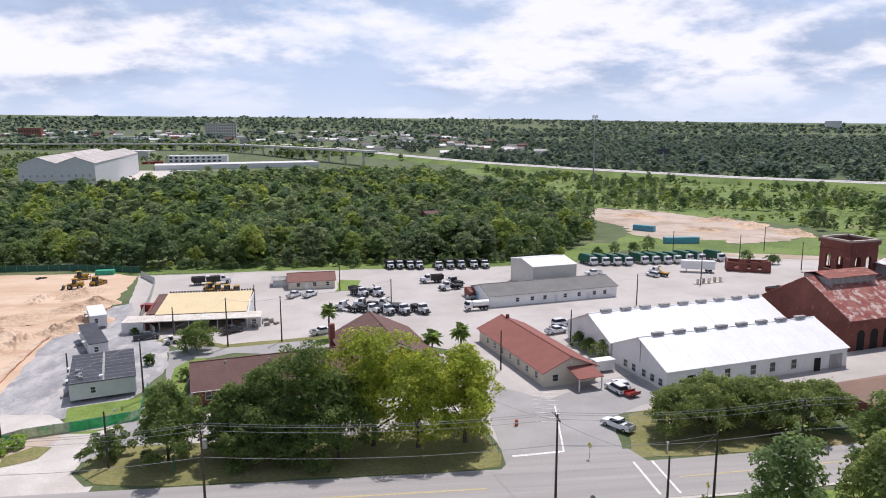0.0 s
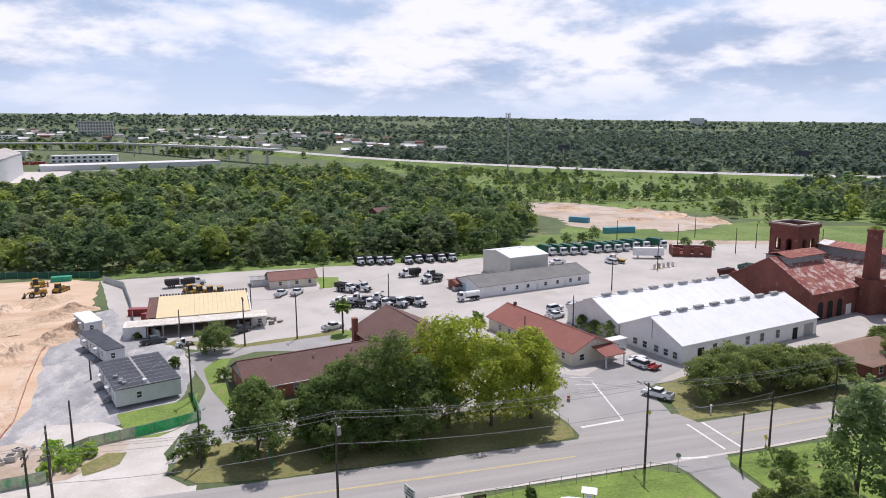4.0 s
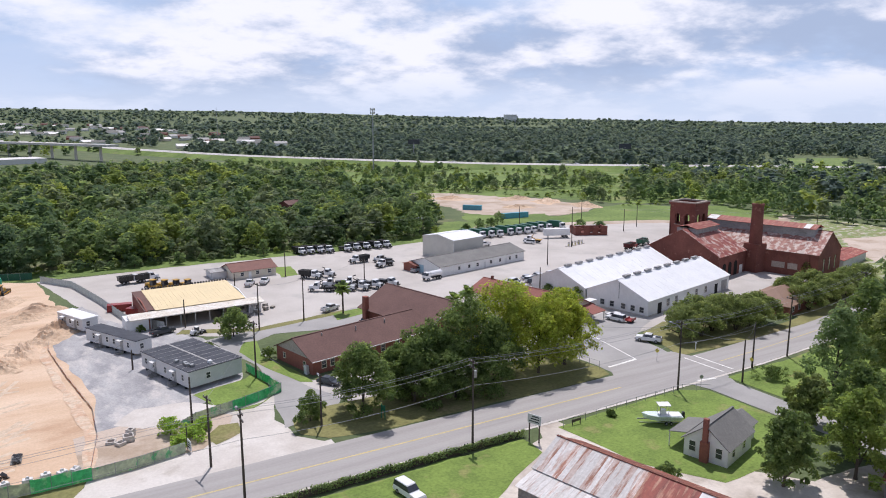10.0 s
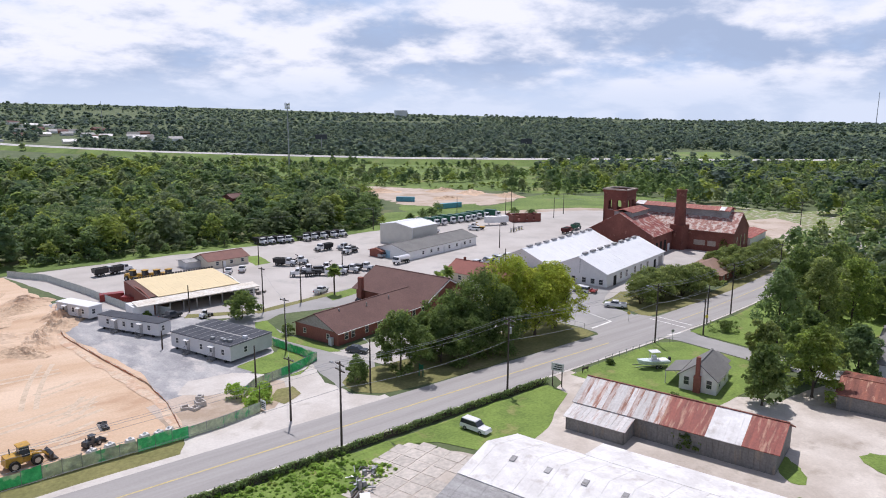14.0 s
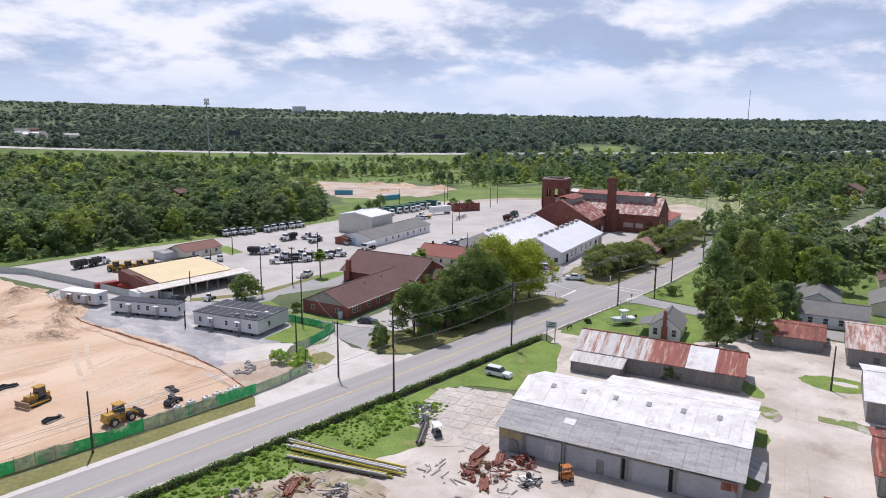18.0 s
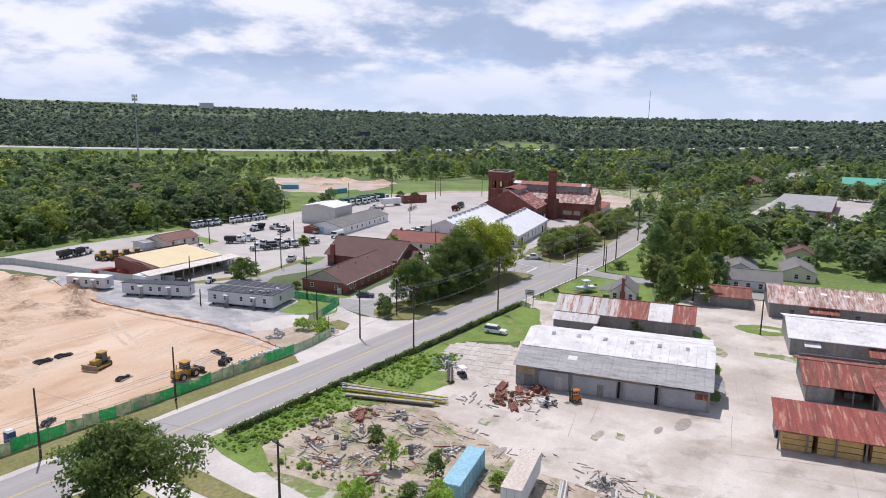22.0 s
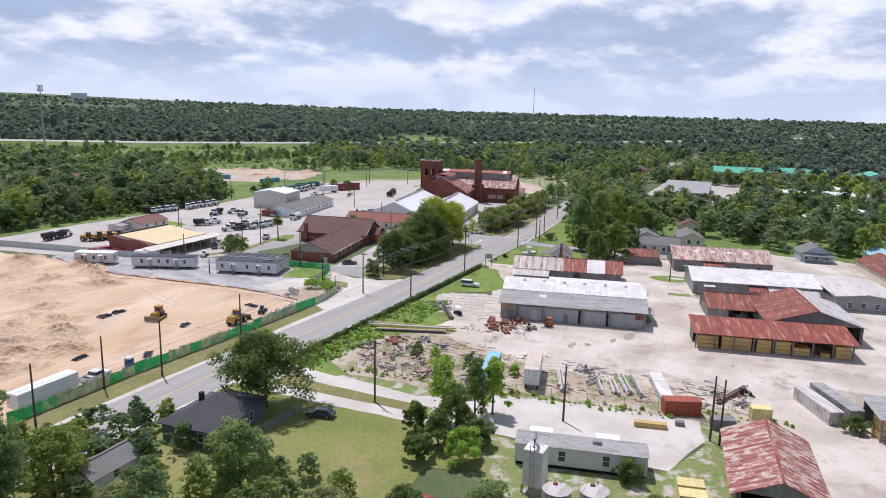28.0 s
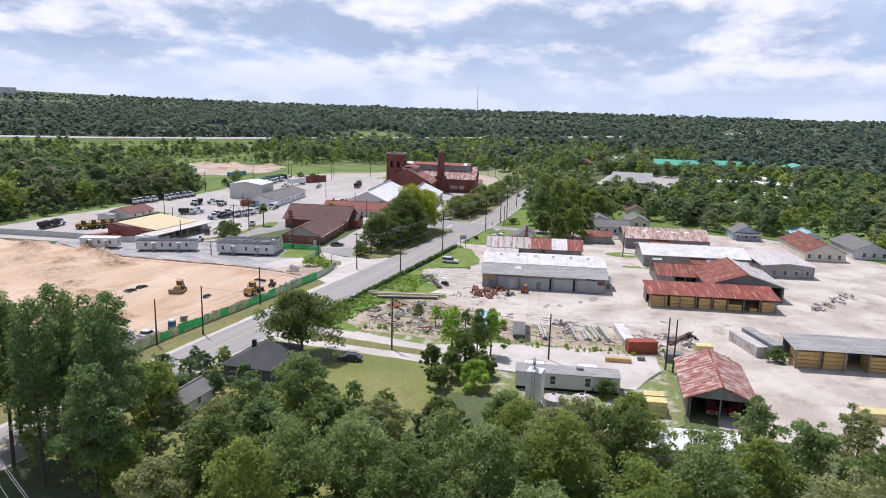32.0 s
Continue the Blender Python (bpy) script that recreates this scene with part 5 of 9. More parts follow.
door(t, "w", L, W, 9.5, 3.2, 2.6, mat("light_blue_door", (0.35, 0.52, 0.62)), label="light blue roll-up door")
t = thing("tall_workshop", at(50.4, 206.5, 12.5), "tall beige metal workshop with a white roof", "workshop")
L, W = 15.0, 16.5
walls(t, L, W, 7.3, 8.6, M_BEIGEMETAL)
gable_roof(t, L, W, 7.3, 8.6, M_WHITEMETAL, over=0.2, sheets=1.5)
part("corner_trim", G().box(-0.05, -0.05, 0, 0.12, 0.12, 7.3), M_TRIM, t)
t = thing("rusty_annex", at(30.0, 197.0, 12.5), "small lean-to with a rusty roof by the workshop", "shed")
walls(t, 8, 6, 2.4, 2.8, M_BRICK2)
gable_roof(t, 8, 6, 2.4, 3.0, M_RUST)

# small yard office
t = thing("yard_office", at(-24.2, 215.8, 6), "small pale yard office with a brown-red shingle roof", "office")
walls(t, 14.2, 9.5, 2.7, 4.4, M_CREAMWALL)
gable_roof(t, 14.2, 9.5, 2.7, 4.4, mat("brown_red_shingle", (0.22, 0.105, 0.085), (0.175, 0.085, 0.07), scale=0.3, fine=3, grain=0.15))
for p in (3, 8, 12):
    window(t, "s", 14.2, 9.5, p, 1.0, 1.0, 1.1)
door(t, "s", 14.2, 9.5, 5.5, 0.95, 2.1, M_WHITEWALL)
t = thing("yard_lean_to", at(-29.5, 220.6, 6), "pale open lean-to beside the yard office", "shed")
walls(t, 5.2, 6, 2.2, 2.5, M_GREYWALL)
gable_roof(t, 5.2, 6, 2.2, 2.6, M_GREYMETAL)

# open-fronted garage with a tan roof
t = thing("open_garage", at(-54.5, 173.6, 3), "open-fronted vehicle garage with a tan metal roof", "garage")
L, W = 24.5, 21
part("wall", G().box(0, W - 0.3, 0, L, W, 4.6), M_BRICK2, t)
part("wall", G().prism([(0, 0.3, 0), (0, W - 0.3, 0), (0, W - 0.3, 4.8), (0, 9, 4.9), (0, 0.3, 3.2)], (0.3, 0, 0)), M_BRICK2, t)
part("wall", G().prism([(L - 0.3, 0.3, 0), (L - 0.3, W - 0.3, 0), (L - 0.3, W - 0.3, 4.8), (L - 0.3, 9, 4.9), (L - 0.3, 0.3, 3.2)], (0.3, 0, 0)), M_WHITEWALL, t)
n = 20
for i in range(n):
    a0, a1 = 2.0 + (L - 2.4) * i / n, 2.0 + (L - 2.4) * (i + 1) / n - 0.02
    part("roof_sheet", G().slab((a0, 2.4, 3.9), (a1, 2.4, 3.9), (a1, W - 2, 5.4), (a0, W - 2, 5.4), 0.12), M_TANROOF, t)
part("front_roof", G().slab((-4.5, -1.4, 3.15), (L + 3.5, -1.4, 3.15), (L + 3.5, 2.6, 3.7), (-4.5, 2.6, 3.7), 0.22), mat("dusty_tan_white_roof", (0.60, 0.54, 0.46), (0.68, 0.65, 0.60), scale=0.4, fine=2, amount=1, rough=0.6, third=(0.42, 0.33, 0.25), third_scale=0.6, third_lo=0.58, third_hi=0.72), t, "dusty off-white front roof strip")
part("back_roof", G().slab((0, W - 2, 5.3), (L, W - 2, 5.3), (L, W + 0.3, 4.8), (0, W + 0.3, 4.8), 0.12), M_RUST, t)
part("gable_roof", G().slab((-0.4, 3.4, 3.8), (1.98, 3.4, 3.8), (1.98, W - 2, 5.3), (-0.4, W - 2, 5.3), 0.12), M_BROWNROOF, t)
for i in range(8):
    part("post", G().box(0.2 + i * (L - 0.4) / 7 - 0.12, -0.9, 0, 0.2 + i * (L - 0.4) / 7 + 0.12, -0.66, 3.2), M_STEEL, t)
for i in range(30):
    part("roof_tie", G().box(2.2 + i * 0.75, W - 1.6, 5.2, 2.6 + i * 0.75, W - 1.2, 5.75), M_BLACKPAINT, t)
part("side_room", G().box(-5.2, -0.4, 0, -0.2, 5, 2.95), M_WHITEWALL, t, "white side room")
part("side_room", G().box(L + 0.1, 1, 0, L + 3.2, 4.5, 2.95), M_WHITEWALL, t, "white side room")
window(t, "s", L, W, L + 1.6, 1.1, 1.0, 1.1)

# brick hall by the trees
t = thing("brick_parish_hall", at(-31.6, 124.6, 13), "long red brick hall with a brown shingle roof and grey gable", "hall")
L, W = 31, 13.6
walls(t, L, W, 3.0, 3.0, M_BRICK2)
gable_roof(t, L, W, 3.0, 6.1, M_BROWNROOF, over=0.5)
part("gable_siding", G().prism([(0.02, 0.1, 3.0), (0.02, W - 0.1, 3.0), (0.02, W / 2, 5.95)], (0.2, 0, 0)), mat("taupe_siding", (0.40, 0.35, 0.31), (0.34, 0.30, 0.27), scale=0.5), t, "taupe gable siding")
for p in (2.6, 4.6, 9, 13, 17.5, 21.5, 25.5, 29):
    window(t, "s", L, W, p, 1.0, 1.0, 1.4, M_CREAMWALL)
for p in (3, 10.5):
    window(t, "w", L, W, p, 1.1, 0.8, 1.0, M_CREAMWALL)
part("utility_box", G().box(-0.75, 1.2, 0, -0.1, 2.2, 1.7), M_GREYWALL, t)
part("gutter", G().box(-0.4, -0.62, 2.72, L, -0.5, 2.84), M_TRIM, t)
for x, y in ((6, 6.9), (14, 6.0), (22, 6.2)):
    part("roof_vent", G().cyl(x, y - 1.2, 5.2, 6.1, 0.16, 8), M_STEEL, t)
t = thing("brick_church_hall", at(-2.4, 131.0, 13), "red brick hall with a steep brown shingle roof and a chimney", "hall")
L, W = 17.0, 24.0
walls(t, L, W, 3.9, 8.0, M_BRICK2, along="y")
gable_roof(t, L, W, 3.9, 8.1, M_BROWNROOF, along="y", over=0.9)
part("chimney", G().box(-1.3, 21.0, 0, -0.2, 22.2, 6.9), M_BRICK2, t, "brick side chimney")
part("rake_trim", G().slab((-0.95, -0.98, 3.55), (8.5, -0.98, 7.95), (8.5, -0.92, 7.95), (-0.95, -0.92, 3.55), 0.35), M_TRIM, t)
part("rake_trim", G().slab((17.95, -0.98, 3.55), (17.95, -0.92, 3.55), (8.5, -0.92, 7.95), (8.5, -0.98, 7.95), 0.35), M_TRIM, t)
part("porch", G().box(5.5, -3.4, 0, 13.5, -0.02, 3.0), M_BRICK2, t)
part("porch_roof", G().slab((5.2, -3.8, 2.9), (9.5, -3.8, 4.9), (9.5, 0, 4.9), (5.2, 0, 2.9), -0.15), M_BROWNROOF, t)
part("porch_roof", G().slab((13.8, 0, 2.9), (9.5, 0, 4.9), (9.5, -3.8, 4.9), (13.8, -3.8, 2.9), -0.15), M_BROWNROOF, t)
for p in (4, 9, 14):
    window(t, "w", L, W, p, 1.0, 1.0, 1.8)

# site trailers
def trailer(x, y, rz, L, W, h, label, roof, wins, ribs=True):
    t = thing("site_trailer", pose(x, y, 0, 0, 0, rz), label, "trailer", "site trailers")
    part("body", G().box(0, 0, 0.7, L, W, h), M_GREYWALL, t)
    part("roof", G().box(-0.12, -0.12, h, L + 0.12, W + 0.12, h + 0.14), roof, t)
    for i in range(int(L // 3)):
        part("support_pier", G().box(1 + i * 3, 0.2, 0, 1.4 + i * 3, 0.6, 0.7), M_BLACKPAINT, t)
        part("support_pier", G().box(1 + i * 3, W - 0.6, 0, 1.4 + i * 3, W - 0.2, 0.7), M_BLACKPAINT, t)
    for p in wins:
        window(t, "s", L, W, p, 1.7, 0.8, 1.1)
    window(t, "w", L, W, W * 0.35, 1.7, 0.8, 1.1)
    window(t, "e", L, W, W * 0.35, 1.7, 0.8, 1.1)
    for p in (L * 0.3, L * 0.72):
        door(t, "s", L, W, p, 0.95, 2.1, M_STEEL, z=0.75)
        st = part("steps", G().box(p - 0.6, -1.3, 0, p + 0.6, -0.05, 0.45).box(p - 0.6, -0.7, 0.45, p + 0.6, -0.05, 0.7), M_OLDWOOD, t)
        part("handrail", G().tube([(p - 0.6, -1.3, 0.3), (p - 0.6, -1.3, 1.3), (p - 0.6, -0.05, 1.7)], 0.04, 4), M_STEEL, st)
        part("awning", G().slab((p - 0.7, -0.9, 3.0), (p + 0.7, -0.9, 3.0), (p + 0.7, 0, 3.2), (p - 0.7, 0, 3.2), 0.06), M_TRIM, t)
    return t


ta = trailer(-60.0, 145.2, -71.5, 18.2, 11.2, 3.75, "double-wide grey site office with a dark flat roof", M_TARROOF, (2, 5.0, 9.5, 12.5, 16))
for i in range(9):
    part("roof_seam", G().box(0.2 + i * 2.2, 0, 3.89, 0.28 + i * 2.2, 11.2, 3.92), M_GREYMETAL, ta)
part("roof_seam", G().box(0, 5.5, 3.89, 18.2, 5.9, 3.94), M_GREYMETAL, ta, "pale joint along the roof")
for x, y in ((13.5, 1.4), (14.6, 1.2), (15.6, 1.6), (11.2, 0.9), (16.2, 5.0)):
    part("roof_unit", G().box(x, y, 3.89, x + 0.8, y + 0.7, 4.4), M_STEEL if x < 16 else M_WHITEMETAL, ta)
tb = trailer(-68.3, 169.8, -62.8, 18.3, 3.7, 3.5, "long pale single-wide site trailer", M_TARROOF, (3, 8, 10.5, 15.5))
tc_ = trailer(-73.2, 188.2, -66, 11.6, 3.7, 3.5, "short white site trailer with a white roof", M_WHITEMETAL, (2.5, 6, 9.5))

# ---- south side: cottage, barn, warehouse, sheds ----
t = thing("white_cottage", at(6.6, 58.6, 16), "small white cottage with a brick chimney and grey roof", "house")
L, W = 9.0, 6.6
walls(t, L, W, 3.0, 5.6, M_WHITEWALL, along="x")
gable_roof(t, L, W, 3.0, 5.6, M_GREYROOF, along="x", over=0.4)
part("chimney", G().box(-0.75, 2.7, 0, -0.02, 3.9, 3.2).box(-0.65, 2.95, 3.2, -0.05, 3.65, 6.8), M_BRICK2, t, "brick side chimney")
for p in (1.3, 5.3):
    window(t, "w", L, W, p, 1.1, 0.9, 1.5)
for p in (2.0, 6.0):
    window(t, "s", L, W, p, 1.1, 0.9, 1.5)
part("porch_roof", G().slab((1, W + 3.0, 2.5), (1, W, 3.2), (8, W, 3.2), (8, W + 3.0, 2.5), 0.12), M_GREYROOF, t)
for x in (1.2, 7.8):
    part("porch_post", G().box(x - 0.06, W + 2.8, 0, x + 0.06, W + 2.92, 2.5), M_TRIM, t)
part("back_wing", G().box(L, 1, 0, L + 4, 5.6, 2.7), M_WHITEWALL, t)
part("back_wing_roof", G().slab((L, 0.6, 2.7), (L + 4.3, 0.6, 2.7), (L + 4.3, 3.3, 4.2), (L, 3.3, 4.2), 0.12), M_GREYROOF, t)
part("back_wing_roof", G().slab((L + 4.3, 6, 2.7), (L, 6, 2.7), (L, 3.3, 4.2), (L + 4.3, 3.3, 4.2), 0.12), M_GREYROOF, t)

t = thing("old_barn", at(-13.3, 38.4, 14.2), "weathered board barn with a patchwork of rusty and pale roof sheets", "barn")
L, W = 10.6, 30.4
walls(t, L, W, 3.5, 6.0, M_OLDWOOD, along="y")


def barn_mat(k, i, n):
    f = i / n
    if k == 1:
        return M_RUST
    if f < 0.16:
        return M_REDPAINT
    if f < 0.30:
        return M_OLDWHITE
    if f < 0.52:
        return M_REDPAINT
    return (M_RUSTWHITE, M_GALV, M_RUSTWHITE, M_GALV, M_GALV)[i % 5]


gable_roof(t, L, W, 3.5, 6.0, M_RUST, along="y", over=0.5, sheets=0.85, side_mats=barn_mat, cap=M_RUST)
part("lean_to_wall", G().box(-4.0, 20.5, 0, -3.8, 30.2, 2.3), M_OLDWOOD, t)
part("lean_to_wall", G().prism([(-4, 20.5, 0), (0, 20.5, 0), (0, 20.5, 3.1), (-4, 20.5, 2.3)], (0, 0.2, 0)), M_OLDWOOD, t)
part("lean_to_wall", G().prism([(-4, 30.0, 0), (0, 30.0, 0), (0, 30.0, 3.1), (-4, 30.0, 2.3)], (0, 0.2, 0)), M_OLDWOOD, t)
for i in range(12):
    y0 = 20.2 + i * 0.87
    part("lean_to_sheet", G().slab((-4.4, y0 + 0.84, 2.3), (-4.4, y0, 2.3), (0, y0, 3.25), (0, y0 + 0.84, 3.25), 0.06), M_GALV, t)
for i in range(24):
    part("wall_board", G().box(-0.06, 0.4 + i * 0.82, 0, -0.004, 1.1 + i * 0.82, 3.3 - 0.08 * (i % 3)), M_OLDWOOD, t)

t = thing("grey_warehouse", at(-51.6, 24.8, 14), "large board warehouse with a chalky white and grey metal roof", "warehouse")
L, W = 20.0, 33.2
M_WHBOARD = mat("grey_painted_boards", (0.33, 0.33, 0.34), (0.235, 0.225, 0.22), scale=0.5, fine=2, amount=1, streak=(1, 1, 0.22), grain=0.2, third=(0.33, 0.25, 0.175), third_scale=0.6, third_lo=0.54, third_hi=0.64)
part("wall", G().box(0, 0.25, 0, 0.25, W - 0.25, 4.1), M_WHBOARD, t)
part("wall", G().box(L - 0.25, 0.25, 0, L, W - 0.25, 5.5), M_WHBOARD, t)
for y in (0, W - 0.25):
    part("wall", G().prism([(0, y, 0), (L, y, 0), (L, y, 5.5), (12.4, y, 7.3), (0, y, 4.1)], (0, 0.25, 0)), M_WHBOARD, t)
n = 22
for i in range(n):
    a0, a1 = -0.5 + (W + 1.0) * i / n, -0.5 + (W + 1.0) * (i + 1) / n - 0.02
    lift = 0.015 * (i % 2)
    part("roof_sheet", G().slab((-0.7, a1, 4.0 + lift), (-0.7, a0, 4.0 + lift), (5.9, a0, 5.66 + lift), (5.9, a1, 5.66 + lift), 0.08), M_GREYMETAL, t)
    part("roof_sheet", G().slab((5.8, a1, 5.74 + lift), (5.8, a0, 5.74 + lift), (12.4, a0, 7.4 + lift), (12.4, a1, 7.4 + lift), 0.08), M_OLDWHITE, t)
    part("roof_sheet", G().slab((12.4, a1, 7.4 + lift), (12.4, a0, 7.4 + lift), (20.4, a0, 5.4 + lift), (20.4, a1, 5.4 + lift), 0.08), M_OLDWHITE, t)
part("annex_wall", G().box(L, 0.3, 0, L + 5.6, 23, 4.5), M_WHBOARD, t)
part("annex_roof", G().slab((L + 0.2, 23.4, 5.5), (L + 0.2, -0.2, 5.5), (L + 6.2, -0.2, 4.7), (L + 6.2, 23.4, 4.7), 0.1), M_OLDWHITE, t)
for i in range(6):
    part("skylight", G().slab((10.4, 4.6 + i * 4.9, 7.02), (10.4, 3.9 + i * 4.9, 7.02), (11.4, 3.9 + i * 4.9, 7.27), (11.4, 4.6 + i * 4.9, 7.27), 0.06), M_GREYMETAL, t)
part("roof_patch", G().slab((3.0, 24.5, 4.99), (3.0, 22.8, 4.99), (4.3, 22.8, 5.32), (4.3, 24.5, 5.32), 0.04), M_OLDWHITE, t)
for a, b in ((0.6, 7.5), (8.5, 13.6), (15.2, 22.8), (23.6, 28.8)):
    part("sliding_door", G().box(-0.14, a, 0.1, -0.01, b, 3.3), mat("pale_sliding_door", (0.37, 0.375, 0.39), (0.31, 0.31, 0.32), scale=0.4, fine=2, streak=(1, 1, 0.2), grain=0.12), t)
for y in (7.9, 14.2, 23.1, 29.2):
    part("post", G().box(-0.2, y, 0, 0.0, y + 0.3, 4.0), M_OLDWOOD, t)
M_OCHRE = mat("bare_ochre_boards", (0.42, 0.33, 0.18), (0.33, 0.25, 0.14), scale=0.6, fine=3, amount=1, streak=(1, 1, 0.2), grain=0.2)
# M_DARK strips paint the shade in gaps of the wall; the rest are panels.
for a, b, z0, z1, mm in ((8.3, 8.8, 0.15, 3.9, M_DARK), (14.6, 15.0, 0.3, 3.7, M_DARK), (29.6, 33.0, 2.4, 3.9, M_OCHRE), (9.8, 22.6, 3.58, 3.92, M_OCHRE), (0.4, 2.4, 2.2, 3.3, M_RUST), (17.4, 18.5, 0.15, 2.3, M_OLDWOOD), (24.6, 26.0, 0.15, 2.6, M_GALV), (3.0, 5.2, 3.58, 3.92, M_DARK), (30.2, 31.6, 0.15, 2.2, M_OLDWOOD)):
    part("wall_panel", G().box(-0.17, a, z0, -0.145, b, z1), mm, t)
part("door_track", G().box(-0.22, 0.4, 3.35, -0.02, 31, 3.55), M_OLDWOOD, t)
part("eave_gap", G().box(-0.02, 29.5, 2.6, -0.004, 33, 3.9), M_STONE, t)
part("end_hood", G().slab((3.5, -2.4, 2.5), (9.5, -2.4, 2.5), (9.5, 0, 3.2), (3.5, 0, 3.2), 0.1), M_GREYMETAL, t)

# lumber shed with its stacks
def lumber_stack(x, y, rz, L, W, H, wrap=False, group="lumber stacks"):
    t = thing("lumber_stack", pose(x, y, 0, 0, 0, rz), "stack of yellow sawn pine lumber on bearers", "lumber", group)
    rows = max(2, int(H / 0.75))
    for i in range(rows):
        z = 0.12 + i * H / rows
        part("lumber_block", G().box(0.02 * (i % 2), 0, z, L - 0.03 * (i % 3), W, z + H / rows - 0.1), M_PLASTICYELLOW if wrap else M_LUMBERSTACK, t)
        for p in (0.2, 0.5, 0.8):
            part("bearer", G().box(0, W * p - 0.05, z - 0.1, L, W * p + 0.05, z), M_OLDWOOD, t)
    return t


t = thing("lumber_shed", at(-51.0, -16.9, 14.2), "open-fronted lumber shed with a faded red metal roof", "shed")
L, W = 8.4, 31.0
part("wall", G().box(L - 0.2, 0, 0, L, W, 4.2), M_OLDWOOD, t)
for y in (0, W - 0.2):
    part("wall", G().prism([(4.0, y, 0), (L, y, 0), (L, y, 4.3), (4.0, y, 4.0)], (0, 0.2, 0)), M_OLDWOOD, t)
n = 32
for i in range(n):
    a0, a1 = -0.6 + (W + 1.2) * i / n, -0.6 + (W + 1.2) * (i + 1) / n - 0.02
    part("roof_sheet", G().slab((-1.2, a1, 3.55 + 0.015 * (i % 2)), (-1.2, a0, 3.55 + 0.015 * (i % 2)), (L + 0.5, a0, 4.75 + 0.015 * (i % 2)), (L + 0.5, a1, 4.75 + 0.015 * (i % 2)), 0.06), M_REDPAINT, t)
for i in range(9):
    y = 0.1 + i * (W - 0.35) / 8
    part("post", G().box(-0.1, y, 0, 0.15, y + 0.25, 3.65), M_OLDWOOD, t)
    part("rafter", G().slab((-1.0, y + 0.15, 3.5), (-1.0, y, 3.5), (L, y, 4.62), (L, y + 0.15, 4.62), 0.2), M_OLDWOOD, t)
base = at(-51.0, -16.9, 14.2)
for a, b, h in ((0.6, 3.4, 2.6), (4.4, 6.2, 0.9), (8.2, 11.4, 1.6), (12.0, 15.0, 2.7), (15.8, 18.6, 2.7), (19.7, 25.6, 2.8), (26.3, 30.4, 2.7)):
    p = base @ Vector((0.35, a, 0))
    lumber_stack(p.x, p.y, 14.2, 3.0, b - a, h)

t = thing("machine_shed", at(-32.9, -0.6, 14.2), "open machine shed with a rusty roof", "shed")
L, W = 15, 13.6
part("wall", G().box(0, W - 0.2, 0, L, W, 3.6), M_OLDWOOD, t)
part("wall", G().box(L - 0.2, 0, 0, L, W - 0.2, 4.0), M_OLDWOOD, t)
part("wall", G().box(0, 9.4, 0, 0.2, W - 0.2, 3.3), M_WHBOARD, t)
gable_roof(t, L, W, 3.4, 5.2, M_RUST, along="y", over=0.7, sheets=0.9, side_mats=lambda k, i, n: M_REDPAINT if i % 4 < 2 else M_RUST)
for i in range(4):
    part("post", G().box(0, 0.2 + i * 3.0, 0, 0.2, 0.4 + i * 3.0, 3.4), M_OLDWOOD, t)
part("workbench", G().box(4, 4, 0, 8, 7, 1.1), M_STEEL, t)
t = thing("planer_barn", at(-39.3, -19.2, 14.2), "broad open gabled barn with a red and silver metal roof", "barn")
L, W = 20, 19.2
part("wall", G().box(0, W - 0.2, 0, L, W, 4.2), M_OLDWOOD, t)
part("wall", G().box(0, 0, 0, L, 0.2, 4.2), M_OLDWOOD, t)
part("wall", G().prism([(L - 0.2, 0.2, 0), (L - 0.2, W - 0.2, 0), (L - 0.2, W - 0.2, 4.2), (L - 0.2, W / 2, 7.3), (L - 0.2, 0.2, 4.2)], (0.2, 0, 0)), M_OLDWOOD, t)
part("gable_truss", G().prism([(0, 0.2, 4.0), (0, W - 0.2, 4.0), (0, W / 2, 7.2)], (0.15, 0, 0)), M_OLDWOOD, t)
gable_roof(t, L, W, 4.2, 7.3, M_RUST, over=0.8, sheets=0.95, side_mats=lambda k, i, n: (M_GALV if k == 0 else (M_RUST if i % 5 < 3 else M_REDPAINT)))
for i in range(5):
    part("post", G().box(0, 0.3 + i * 4.6, 0, 0.25, 0.55 + i * 4.6, 4.2), M_OLDWOOD, t)
part("creeper", quads_mesh("creeper", leaf_quads([(-0.6, 14, 2.0, 1.2, 2.6, 1.9)], 420, 0.25, np.random.RandomState(5)), L_LIME), L_LIME, t, "bright green creeper")
t = thing("white_roof_shed", at(-3.5, -11.9, 14.2), "long grey shed with a chalky white metal roof", "shed")
L, W = 18.5, 32
walls(t, L, W, 3.9, 5.8, M_WHBOARD, along="y")
gable_roof(t, L, W, 3.9, 5.8, M_OLDWHITE, along="y", over=0.6, sheets=1.1)
part("lean_to_roof", G().slab((-3.2, 13, 2.4), (-3.2, 0.5, 2.4), (0, 0.5, 3.3), (0, 13, 3.3), 0.08), M_GALV, t)
part("lean_to_roof", G().slab((-3.2, 18, 2.4), (-3.2, 13.4, 2.4), (0, 13.4, 3.3), (0, 18, 3.3), 0.08), M_REDPAINT, t)
part("hood", G().slab((-1.8, 29.5, 2.7), (-1.8, 26.5, 2.7), (0, 26.5, 3.2), (0, 29.5, 3.2), 0.08), M_OLDWHITE, t)
for i in range(8):
    part("rack_post", G().box(-3.1, 0.6 + i * 1.7, 0, -2.95, 0.75 + i * 1.7, 2.4), M_STEEL, t)
